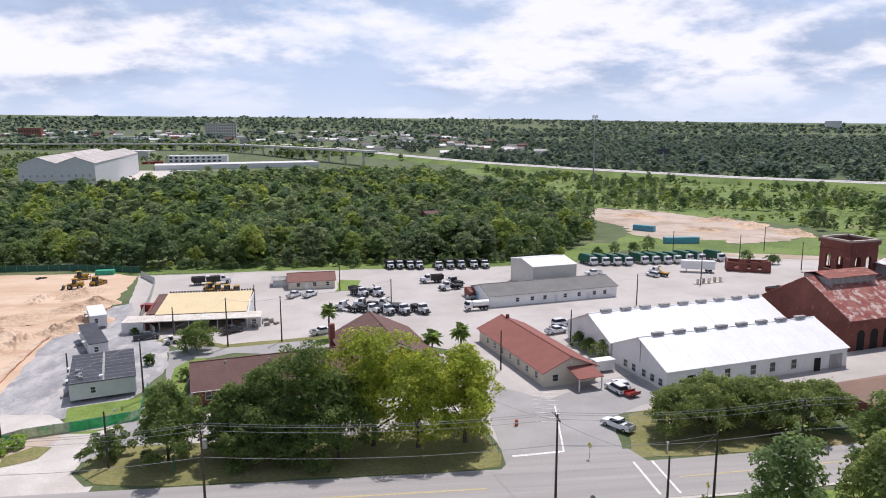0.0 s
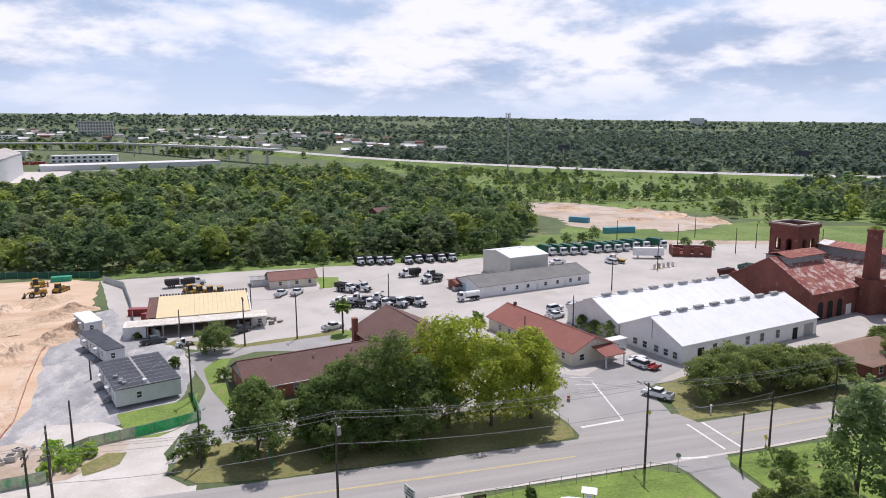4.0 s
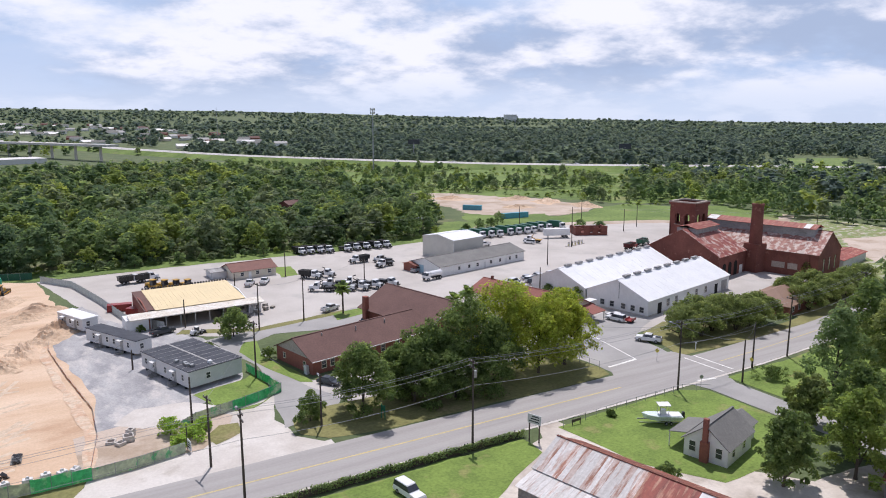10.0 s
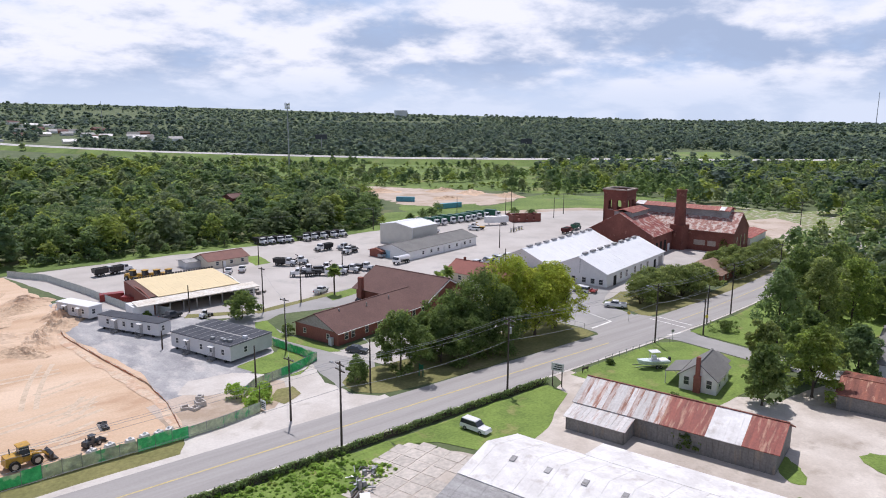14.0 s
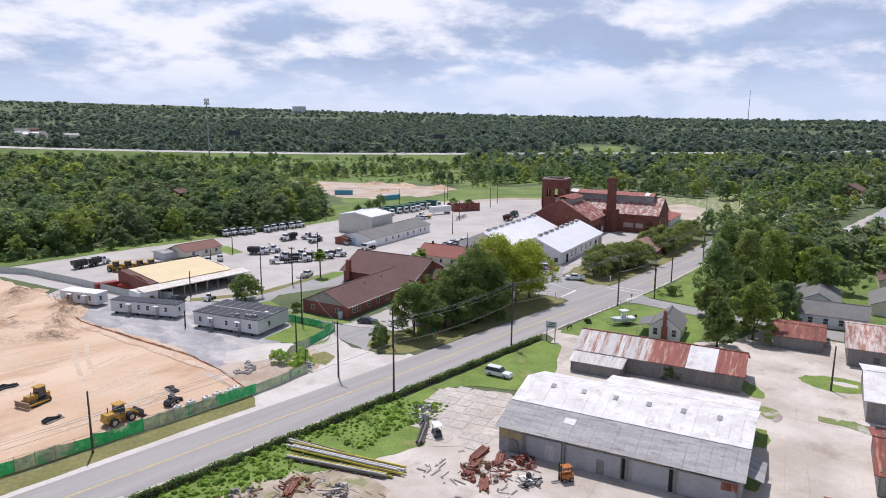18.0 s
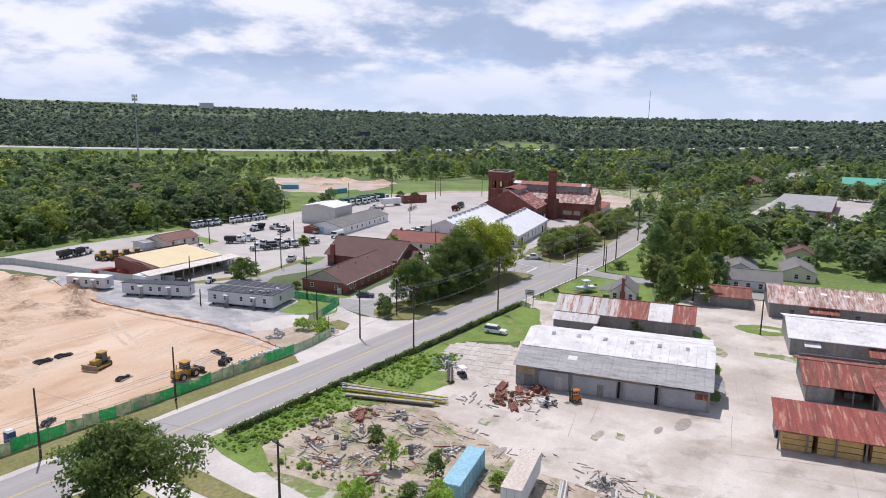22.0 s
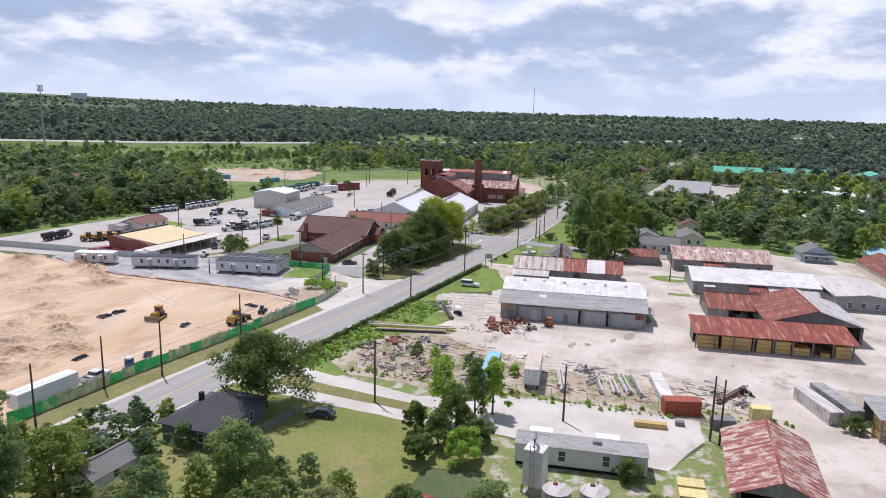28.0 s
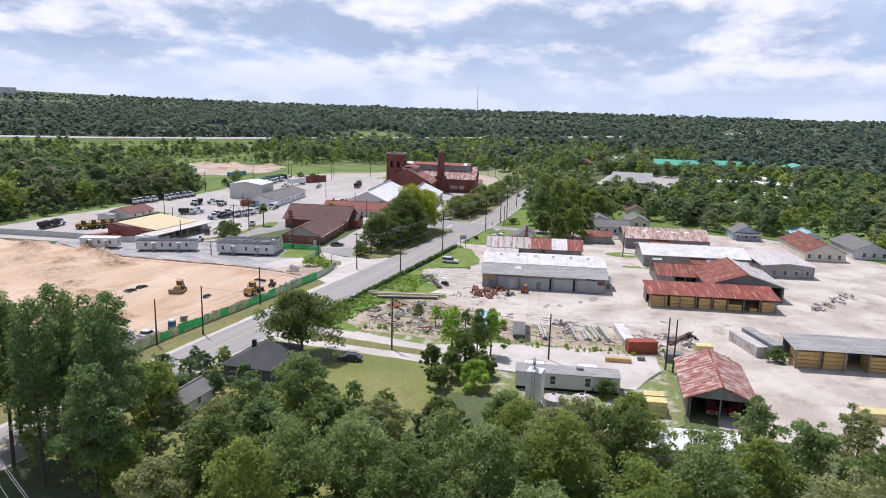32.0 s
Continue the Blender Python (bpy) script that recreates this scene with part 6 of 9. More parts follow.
t = thing("rusty_long_shed", at(23.0, 0.0, 14.2), "long old shed with a rust-streaked pale roof", "shed")
L, W = 20, 29
walls(t, L, W, 3.9, 6.2, M_OLDWOOD, along="y")
gable_roof(t, L, W, 3.9, 6.2, M_RUSTWHITE, along="y", over=0.6, sheets=0.95)
for y in (6, 11, 16, 21):
    part("skylight", G().slab((6.0, y + 1.4, 5.36), (6.0, y, 5.36), (7.0, y, 5.6), (7.0, y + 1.4, 5.6), 0.06), M_WHITEMETAL, t)
for p in (4, 10, 16, 24):
    window(t, "w", L, W, p, 1.2, 1.0, 1.2, M_OLDWOOD)
part("red_porch", G().slab((-2.2, 20.5, 2.6), (-2.2, 14, 2.6), (0, 14, 3.3), (0, 20.5, 3.3), 0.08), M_REDPAINT, t)
t = thing("rust_lean_shed", at(20.0, 33.5, 14.2), "low shed with a rust-red roof under trees", "shed")
walls(t, 13, 9.5, 2.8, 3.6, M_OLDWOOD, along="y")
gable_roof(t, 13, 9.5, 2.8, 3.9, M_RUST, along="y", sheets=1.0)


def plain_house(x, y, rz, L, W, eave, ridge, wall, roof, label, along="x", porch=False):
    t = thing("house", pose(x, y, 0, 0, 0, rz), label, "house")
    walls(t, L, W, eave, ridge, wall, along=along)
    gable_roof(t, L, W, eave, ridge, roof, along=along)
    for p in np.arange(2.0, L - 1, 3.2):
        window(t, "s", L, W, float(p), 1.0, 1.0, 1.3)
    for p in np.arange(2.0, W - 1, 3.2):
        window(t, "w", L, W, float(p), 1.0, 1.0, 1.3)
    if porch:
        part("porch_roof", G().slab((-2.4, W, 2.4), (-2.4, 0, 2.4), (0, 0, 3.0), (0, W, 3.0), 0.1), roof, t)
        for p in (0.3, W / 2, W - 0.3):
            part("porch_post", G().box(-2.3, p - 0.07, 0, -2.16, p + 0.07, 2.4), M_TRIM, t)
    return t


plain_house(52, 38, 14, 18, 10, 3.2, 5.6, M_GREYWALL, M_GREYROOF, "grey-roofed house behind the sheds")
plain_house(42, 30, 14, 9, 14, 3.2, 5.4, M_WHITEWALL, M_GREYROOF, "pale house with a grey roof", along="y")
plain_house(62, 24, 14, 14, 9, 3.0, 5.0, M_CREAMWALL, M_GREYROOF, "low house with a grey-brown roof")
plain_house(56, -18, 14, 9, 10, 3.0, 5.6, mat("pale_blue_siding", (0.42, 0.50, 0.58)), M_GREYROOF, "pale blue cottage with a front porch", porch=True)
plain_house(27, -43, 14, 26, 13, 3.3, 6.0, M_CREAMWALL, M_RUST, "long pale building with a rust-brown roof")
plain_house(38, -58, 14, 20, 12, 3.3, 5.8, M_GREYWALL, M_GREYROOF, "grey building behind the lumber yard")
plain_house(60, -40, 14, 14, 9, 2.8, 4.6, M_WHITEWALL, mat("sky_blue_roof", (0.30, 0.48, 0.56)), "low shed with a light blue roof")
plain_house(92, 28, 14, 13, 9, 3.0, 5.2, M_CREAMWALL, M_BROWNROOF, "brown-roofed house among trees")
plain_house(100, -2, 14, 12, 9, 3.0, 5.2, M_WHITEWALL, M_GREYROOF, "white house among trees")
plain_house(-6, -30, 14, 22, 15, 3.8, 4.6, M_WHBOARD, M_GALV, "pale metal shed beside the barn")

# garage with a rusty hip-like roof and the two red vehicles in it
t = thing("rusty_garage", at(-122.4, -8.85, 8.0), "open garage with a rust-streaked corrugated roof", "garage")
L, W = 17.3, 10.0
part("wall", G().box(0.2, W - 0.2, 0, L, W, 3.9), M_OLDWOOD, t)
part("wall", G().box(0.2, 0, 0, L, 0.2, 3.9), M_OLDWOOD, t)
part("wall", G().box(L - 0.2, 0.2, 0, L, W - 0.2, 4.2), M_OLDWOOD, t)
part("gable_board", G().prism([(0, 0.2, 3.6), (0, W - 0.2, 3.6), (0, W / 2, 5.9)], (0.15, 0, 0)), M_WHBOARD, t)
gable_roof(t, L, W, 3.9, 6.1, M_RUSTWHITE, over=0.9, sheets=0.62, side_mats=lambda k, i, n: M_RUSTPALE if i % 2 else M_RUSTROOF, cap=M_REDPAINT)
for y in (0.2, W / 2, W - 0.4):
    part("post", G().box(0, y - 0.12, 0, 0.24, y + 0.12, 3.9), M_OLDWOOD, t)

t = thing("lumber_store", at(-84.6, -44.0, 14.2), "lumber store with a dull metal roof on posts", "shed")
L, W = 7.6, 27.5
for i in range(26):
    a0, a1 = -0.5 + 28.5 * i / 26, -0.5 + 28.5 * (i + 1) / 26 - 0.02
    part("roof_sheet", G().slab((-1.0, a1, 4.2), (-1.0, a0, 4.2), (L + 0.5, a0, 4.7), (L + 0.5, a1, 4.7), 0.06), M_GREYMETAL, t)
for i in range(7):
    for x in (0.0, L - 0.25):
        part("post", G().box(x, i * 4.5, 0, x + 0.25, i * 4.5 + 0.25, 4.3), M_OLDWOOD, t)
part("wall", G().box(L - 0.06, 0.3, 0, L, W - 0.3, 4.2), M_OLDWOOD, t)
base = at(-84.6, -44.0, 14.2)
for a, b, h in ((1.0, 5.5, 3.2), (8, 13.5, 3.0), (17.5, 21.8, 3.4), (22.6, 27.0, 3.3)):
    p = base @ Vector((0.6, a, 0))
    lumber_stack(p.x, p.y, 14.2, 3.4, b - a, h)
for x, y, w in ((-123.0, 4.6, 3.4), (-125.6, 4.0, 3.4)):
    lumber_stack(x, y, 14.2, 2.2, w, 2.6, True, "wrapped lumber")
lumber_stack(-92, -52, 14.2, 2.6, 6, 2.4, True, "wrapped lumber")
lumber_stack(-113.5, -30.5, 14.2, 2.6, 5, 2.0, True, "wrapped lumber")

# office trailer, tanks, silo
t = thing("office_trailer", at(-119.8, 12.3, 14.2), "long grey mobile office with a low roof", "trailer")
part("body", G().box(0, 0, 0.6, 4.2, 18, 3.3), M_GREYWALL, t)
part("roof", G().slab((-0.15, 18.1, 3.3), (-0.15, -0.1, 3.3), (2.1, -0.1, 3.65), (2.1, 18.1, 3.65), 0.1).slab((4.35, -0.1, 3.3), (4.35, 18.1, 3.3), (2.1, 18.1, 3.65), (2.1, -0.1, 3.65), 0.1), M_GREYMETAL, t)
part("skirt", G().box(0.15, 0.15, 0, 4.05, 17.85, 0.6), M_DARK, t)
for p in (11.5, 5.5):
    window(t, "w", 4.2, 18, p, 1.3, 0.9, 1.5)
window(t, "s", 4.2, 18, 2.1, 1.3, 0.9, 1.2)
for y in (3.5, 13.0):
    part("canopy", G().box(4.4, y, 2.7, 7.0, y + 3.4, 2.85), M_WHITEMETAL, t)
part("roof_unit", G().box(1.6, 6.2, 3.6, 2.6, 7.4, 4.0), M_STEEL, t)
for x, y in ((-135.0, 20.5), (-133.2, 16.4)):
    t = thing("storage_tank", pose(x, y, 0), "squat white steel tank with rust-stained top", "tank", "storage tanks")
    part("shell", G().cyl(0, 0, 0, 4.3, 1.75, 20), mat("rust_run_tank_paint", (0.62, 0.58, 0.54), (0.46, 0.38, 0.32), scale=1.0, fine=3, amount=1, local=True, streak=(2, 2, 0.25), third=(0.26, 0.13, 0.085), third_scale=1.3, third_lo=0.56, third_hi=0.66), t)
    part("roof", G().cyl(0, 0, 4.3, 4.7, 1.78, 20, 0.3), M_GALV, t)
    part("hatch", G().cyl(0.3, 0.3, 4.6, 4.9, 0.3, 10), M_RUST, t)
    part("pipe", G().tube([(1.75, 0, 0.3), (1.85, 0, 4.6), (0.9, 0, 4.8)], 0.07, 6), M_STEEL, t)
t = thing("silo", pose(-129.6, 25.0, 0), "tall white square dust silo with pipework on top", "silo")
part("body", G().box(-1.3, -1.3, 1.2, 1.3, 1.3, 6.2), M_OLDWHITE, t)
for x in (-1.3, 1.3):
    for y in (-1.3, 1.3):
        part("leg", G().box(x - 0.12, y - 0.12, 0, x + 0.12, y + 0.12, 1.3), M_STEEL, t)
part("duct", G().tube([(-1, 0, 6.6), (-0.8, 0, 7.6), (0.6, 0.4, 7.9), (1.2, 0.6, 6.6)], 0.22, 7), M_STEEL, t)
part("rail", G().tube([(-1.4, -1.4, 7.4), (1.4, -1.4, 7.4), (1.4, 1.4, 7.4), (-1.4, 1.4, 7.4), (-1.4, -1.4, 7.4)], 0.04, 4), M_STEEL, t)
part("ladder", G().box(-1.62, -0.3, 0, -1.54, -0.22, 7.2).box(-1.62, 0.22, 0, -1.54, 0.3, 7.2), M_STEEL, t)

# grey house by the corner and the near white roof
t = thing("grey_house", pose(-141.2, 68.8, 0, 0, 0, 6), "dark grey house with a charcoal hip roof", "house")
M_SLATEWALL = mat("slate_siding", (0.15, 0.16, 0.18), (0.12, 0.13, 0.15), scale=0.4)
walls(t, 11.4, 9.2, 3.0, 3.0, M_SLATEWALL)
hip_roof(t, 11.4, 9.2, 3.0, 5.5, M_DARKROOF, inset=4.2)
for p in (2.2, 5.6, 8.8):
    window(t, "s", 11.4, 9.2, p, 1.0, 1.0, 1.3)
for p in (2.4, 6.2):
    window(t, "w", 11.4, 9.2, p, 1.0, 0.9, 1.3)
part("chimney", G().box(4.6, 5.6, 4.6, 5.2, 6.2, 6.2), M_BLACKPAINT, t)
part("side_wing", G().box(11.4, 1.0, 0, 14.2, 8, 2.6), M_SLATEWALL, t)
part("side_wing_roof", G().slab((11.2, 0.6, 2.7), (14.6, 0.6, 2.5), (14.6, 8.4, 2.5), (11.2, 8.4, 2.7), 0.12), M_DARKROOF, t)
t = thing("white_flat_shed", at(-140.6, -9.0, 14.2), "low shed with a bright white flat roof behind trees", "shed")
walls(t, 6.4, 16.5, 3.3, 3.3, M_GREYWALL)
part("roof", G().box(-0.3, -0.3, 3.3, 6.7, 16.8, 3.5), M_WHITEMETAL, t)
t = thing("garden_shed", pose(-157.2, 73.6, 0, 0, 0, 3), "small grey garage behind the house", "shed")
walls(t, 7.4, 5, 2.4, 3.5, M_GREYWALL)
gable_roof(t, 7.4, 5, 2.4, 3.5, M_GREYROOF)
window(t, "s", 7.4, 5, 3.6, 1.0, 0.9, 1.0)
t = thing("red_roof_hut", pose(-145, 33.5, 0, 0, 0, 14), "little shed with a red metal roof", "shed")
walls(t, 4.5, 5, 2.0, 2.8, M_OLDWOOD)
gable_roof(t, 4.5, 5, 2.0, 2.8, M_REDPAINT)

# ---- trees near the camera's way ----
rt = random.Random(17)
BIGOAK = "broad dark green street tree with a dense crown"
for i, (x, y, h, r) in enumerate(((-30.4, 103.2, 12.6, 5.3), (-20.6, 102.8, 11.5, 5.4), (-16.0, 104.8, 14.0, 6.4), (-10.3, 103.6, 17.6, 7.2), (-5.0, 101.2, 13.5, 6.2), (-13.5, 100.8, 10.0, 5.4), (-21, 108.0, 9.5, 4.6))):
    tree(x, y, h, r, L_OAK, BIGOAK, base=0.2, n=6400, size=0.30, seed=i + 1, lobes=26, name="street_tree", group="street trees")
for i, (x, y, h, r) in enumerate(((0.4, 104.8, 19.0, 8.6), (7.4, 103.4, 16.0, 7.2), (15.0, 104.4, 16.0, 6.4))):
    tree(x, y, h, r, L_SYC, "tall sycamore with yellowing green leaves", base=1.6, n=7200, size=0.32, seed=i + 21, lobes=30, name="sycamore", group="sycamores", limbs=6)
tree(-15.6, 50.6, 3.2, 2.2, L_OAK, "dense bush against the board barn", base=0.1, n=900, size=0.25, seed=33, name="shrub", category="shrub")
tree(-39.4, 104.6, 4.6, 3.2, L_OAK, "rounded shrub at the end of the lawn", base=0.1, n=2000, size=0.25, seed=31, name="shrub", category="shrub")
for i, (x, y, h, r) in enumerate(((-38.6, 157.6, 6.4, 4.6),)):
    tree(x, y, h, r, L_OAK, "round dark green tree before the garage", base=0.3, n=2600, size=0.32, seed=40 + i, lobes=16)
tree(-36.2, 138.6, 2.6, 1.6, L_OAK, "clipped shrub at the corner of the hall", base=0.1, n=500, size=0.22, seed=44, name="shrub", category="shrub")
palm(-9.2, 163.4, 7.4, 3, 1.25)
palm(13.8, 146.2, 5.2, 5, 1.35)
palm(20.6, 150.5, 5.2, 7, 1.35)
for i, (x, y, h, r) in enumerate(((-4.1, 251.5, 6.5, 2.5), (-34, 250.5, 4.4, 2.2), (-48, 252.5, 4.2, 2.6), (-16, 253, 4.0, 2.0), (34, 251, 4.2, 2.0), (94, 256, 6.0, 2.8), (104, 262, 5.0, 2.6), (112, 268, 6.5, 3.6), (88, 258, 4.0, 2.2), (138, 240, 4.6, 3.2), (146, 236, 3.6, 2.6))):
    tree(x, y, h, r, L_WOOD, "young tree at the edge of the yard", base=0.5, n=700, size=0.34, seed=50 + i, group="young trees")
# crape myrtles with flat, spreading crowns and many stems
for i, (x, y, h, r) in enumerate(((49.2, 104.4, 7.4, 5.4), (54.6, 103.0, 8.0, 5.8), (60.0, 104.6, 8.4, 6.0), (65.6, 102.4, 8.3, 5.8), (71.0, 102.8, 8.0, 5.6), (76.0, 103.0, 7.4, 5.0), (57.5, 107.2, 8.2, 5.4), (66.5, 106.4, 8.2, 5.2), (97, 104, 7.4, 5.4), (105, 106, 7.8, 5.4), (113, 106.5, 7.8, 5.6), (121, 108, 8, 5.6), (129, 109, 8, 5.4), (100, 111, 7.4, 5.0), (112, 113, 7.4, 5.0))):
    tree(x, y, h, r, L_CRAPE, "spreading crape myrtle with many stems", base=1.4, n=3800, size=0.29, seed=70 + i, stems=4, lobes=15, round_top=0.5, name="crape_myrtle", group="crape myrtles")
# trees round the cottage and along the street to the south-east
for i, (x, y, h, r) in enumerate(((9.0, 51.4, 11.5, 4.2), (19.5, 47.5, 14.0, 4.6), (26.5, 51.5, 14.5, 4.6), (45.0, 66.0, 18.0, 5.6), (52.5, 61.0, 19.5, 6.2), (58.0, 68.5, 21, 5.6), (63.0, 58.0, 19, 6.0), (70.0, 66.0, 21, 6.0), (77.0, 74.0, 19.5, 5.2), (86, 70, 18, 5.8), (66, 46, 13, 5.0), (75, 50, 14, 5.4), (85, 57, 15, 5.6), (36.5, 46.5, 10.5, 4.2), (31, 62, 8.5, 3.6))):
    tree(x, y, h, r, (L_OAK, L_LIME, L_OAK, L_WOOD, L_CRAPE)[i % 5], "tall leafy street tree with an uneven crown", base=0.6, n=3600, size=0.36, seed=90 + i, lobes=22, name="street_tree", group="street trees")
for i, (x, y, h, r) in enumerate(((-3.2, 61.0, 2.2, 1.9), (-8.6, 48.0, 2.6, 1.9), (44.0, 77.5, 2.6, 3.0), (5.0, 80.6, 1.2, 0.7), (-57.6, 108.0, 2.4, 2.4), (-60.4, 111.0, 2.8, 2.2), (-55.4, 110.5, 2.0, 1.8), (-60, 105.6, 2.0, 1.6), (-46.2, 148.6, 2.6, 1.4), (50.5, 141.5, 4.2, 2.6), (49.0, 146.5, 3.2, 2.4), (48.0, 151, 3.4, 2.2), (-56.6, 172.6, 1.5, 0.9), (-121.6, 14.6, 3.6, 2.1), (-89, -14.5, 2.6, 2.2), (-26.5, -12, 3, 2.4))):
    tree(x, y, h, r, L_WEED if i in (4, 5, 6, 7) else L_LIME if i in (1, 9) else L_OAK, "dense rounded green shrub", base=0.1, n=700, size=0.25, seed=120 + i, name="shrub", category="shrub")
# big tree by the grey house, corner thicket
tree(-126.0, 72.2, 12.8, 7.6, L_OAK, "large spreading tree beside the grey house", base=2.6, n=7600, size=0.33, seed=140, lobes=34, round_top=0.7, trunk=0.42, name="pecan_tree", limbs=8, inner=0.3)
for i, (x, y, h, r) in enumerate(((-117.0, 44.5, 12.0, 3.2), (-113.5, 40.5, 10.0, 2.8), (-119.5, 41.0, 8.2, 3.0), (-110.5, 38.5, 10.2, 2.4), (-122.0, 46.5, 5.0, 2.2), (-124.5, 41.5, 5.4, 3.0), (-127, 36.5, 5.0, 3.0), (-121.5, 36.5, 4.2, 2.6), (-130, 42, 4.0, 2.4))):
    tree(x, y, h, r, L_OAK if i % 3 else L_WEED, "slender self-sown tree in a thicket", base=0.6, n=2000, size=0.26, seed=150 + i, group="thicket")
for i, (x, y, h, r) in enumerate(((-93.5, 61.5, 3.4, 1.5), (-97.5, 55.5, 5.0, 1.7), (-96, 49, 4.4, 1.7), (-92.4, 41.5, 2.0, 1.2))):
    tree(x, y, h, r, L_WEED if i % 2 else L_OAK, "scraggly sapling at the yard fence", base=0.3, n=520, size=0.24, seed=170 + i, group="saplings")
# belt of trees in the foreground of the last part of the way
belt = [(-148, 58, 10, 5.0), (-150.5, 43, 6.0, 3.6), (-146, 35, 5.5, 3.6), (-143.5, 26, 7.5, 4.2), (-150, 22, 9.5, 4.8), (-145.5, 15, 9.5, 4.2), (-150, 8, 11, 4.8), (-147, -2, 9.5, 4.2), 
        (-152, -8, 11, 4.8), (-146, -14, 12, 4.2), (-136, -21, 11, 3.2), (-142, -25, 9.5, 4.2), (-148, -30, 10.5, 4.6), (-134, -30, 8.5, 3.8), (-128, -36, 9, 4.0), (-140, -40, 10, 4.6), (-158, 30, 10, 4.8), 
        (-160, 14, 13, 5.2), (-160, -2, 13, 5.2), (-158, -18, 12.5, 5.0), (-154, -36, 12, 5.0), (-165, 22, 13, 5.2), (-168, 4, 14, 5.4), (-166, -14, 14, 5.4), (-158, 48, 8.5, 4.4), 
        (-165, 40, 11.5, 4.8), (-159.5, 78, 9.5, 4.8), (-170, 36, 13, 5), (-172, -26, 13, 5.2), (-164, -44, 12, 5), (-150, -52, 11, 4.8), (-178.7, 64.5, 10, 4.6), (-182, 56, 9, 4.4), (-176, 53, 12, 4.8), 
        (-172, 45, 12.5, 5), (-180, 45, 13, 5), (-167, 53, 10.5, 4.4), (-162, 63, 7, 3.8), (-176, 28, 13.5, 5), (-177, 12, 13.5, 5.2), (-178, -8, 13.5, 5.2), (-155, 16, 12, 4.8), (-154, -22, 12, 4.6), 
        (-141, -8, 12.5, 3.0), (-139, 8, 8.5, 3.8)]
for i, (x, y, h, r) in enumerate(belt):
    leaf = L_LIME if (x, y) == (-178.7, 64.5) else (L_BELT, L_BELT2, L_OAK, L_BELT, L_LIME, L_BELT2, L_OAK, L_BELT, L_WOOD3)[i % 9]
    ragged = i % 3 == 1
    tree(x, y, h, r * (1.1 if ragged else 1.0), leaf, "ragged open-crowned tree in a belt of woods" if ragged else "leafy tree in a dense belt of woods", base=0.6, n=2300 if ragged else 3400, size=0.27 if ragged else 0.30,
         seed=200 + i, lobes=14 if ragged else 20, group="tree belt", inner=0.15 if ragged else 0.3, round_top=0.5 if ragged else 0.9)
for i, (x, y, h) in enumerate(((-178, 84, 24), (-174, 79, 24.5), (-171, 73, 23.5), (-180, 76, 24.5), (-176, 70, 23.5), (-168.5, 82, 21), (-183, 88, 23), (-172, 90, 19), (-187, 80, 24), (-168, 77, 19), (-165, 88, 16), (-181, 66, 18))):
    pine(x, y, h, 4.4, 300 + i)
for i, (x, y, h) in enumerate(((-164.3, 56, 12.5), (-167.5, 51.5, 11.0))):
    pine(x, y, h, 4.4, 330 + i, base=0.12)
under = scatter(900, (-178, -138), (-55, 92), lambda x, y: x < -146 + 0.10 * y or y < -20, 77, 3.2)
woods("undergrowth", [(x, y, 2.2 + 3.0 * rw.rand(), 1.2) for x, y in under], PM, WOODMIX, "shrubby undergrowth among the belt of trees", 15)
# trees of the neighbourhood to the east
nb = scatter(2600, (70, 330), (-160, 78), lambda x, y: not (150 < x < 300 and 20 < y < 78) and not (205 < x < 345 and -60 < y < 24 and noise.noise(Vector((x * 0.05, y * 0.05, 8))) < -0.15) and noise.noise(Vector((x * 0.03, y * 0.03, 7))) > -0.5 and not (x < 105 and y > -62 and noise.noise(Vector((x * 0.05, y * 0.05, 3))) < -0.02), 21, 6.8)
woods("neighbourhood_trees", [(x, y, 7 + 6.5 * rw.rand(), 0.95 + 0.35 * rw.rand()) for x, y in nb], PM, WOODMIX, "leafy trees of a neighbourhood", 16)
nb2 = scatter(1800, (28, 330), (-330, -60), lambda x, y: noise.noise(Vector((x * 0.025, y * 0.025, 5))) > -0.2, 22, 9.5)
woods("neighbourhood_trees", [(x, y, 8 + 6 * rw.rand(), 1.05 + 0.35 * rw.rand()) for x, y in nb2], PM, WOODMIX, "leafy trees of a neighbourhood", 17)
nb3 = scatter(900, (80, 150), (-30, 62), lambda x, y: noise.noise(Vector((x * 0.06, y * 0.06, 9))) > -0.2 and not (x < 96 and 20 < y < 40), 28, 8.5)
woods("neighbourhood_trees", [(x, y, 7 + 5.5 * rw.rand(), 1.0 + 0.35 * rw.rand()) for x, y in nb3], PM, WOODMIX, "leafy trees of a neighbourhood", 28)
st = scatter(900, (135, 420), (96, 150), lambda x, y: y > side_of(ROAD, x, y) + 9 and not (x < 262 and y > 112 + (x - 135) * 0.1) and noise.noise(Vector((x * 0.04, y * 0.04, 1))) > -0.45, 23, 7.0)
st += scatter(700, (92, 330), (66, 92), lambda x, y: y < side_of(ROAD, x, y) - 9 and not (150 < x < 300 and y < 80), 29, 7.0)
st += scatter(1500, (300, 620), (0, 130), lambda x, y: abs(y - side_of(ROAD, x, y)) > 12 and not (330 < x < 392 and -40 < y < 50), 31, 9.0)
woods("street_trees_far", [(x, y, 7 + 5 * rw.rand(), 1.0 + 0.3 * rw.rand()) for x, y in st], PE, WOODMIX, "trees along the far street", 18)
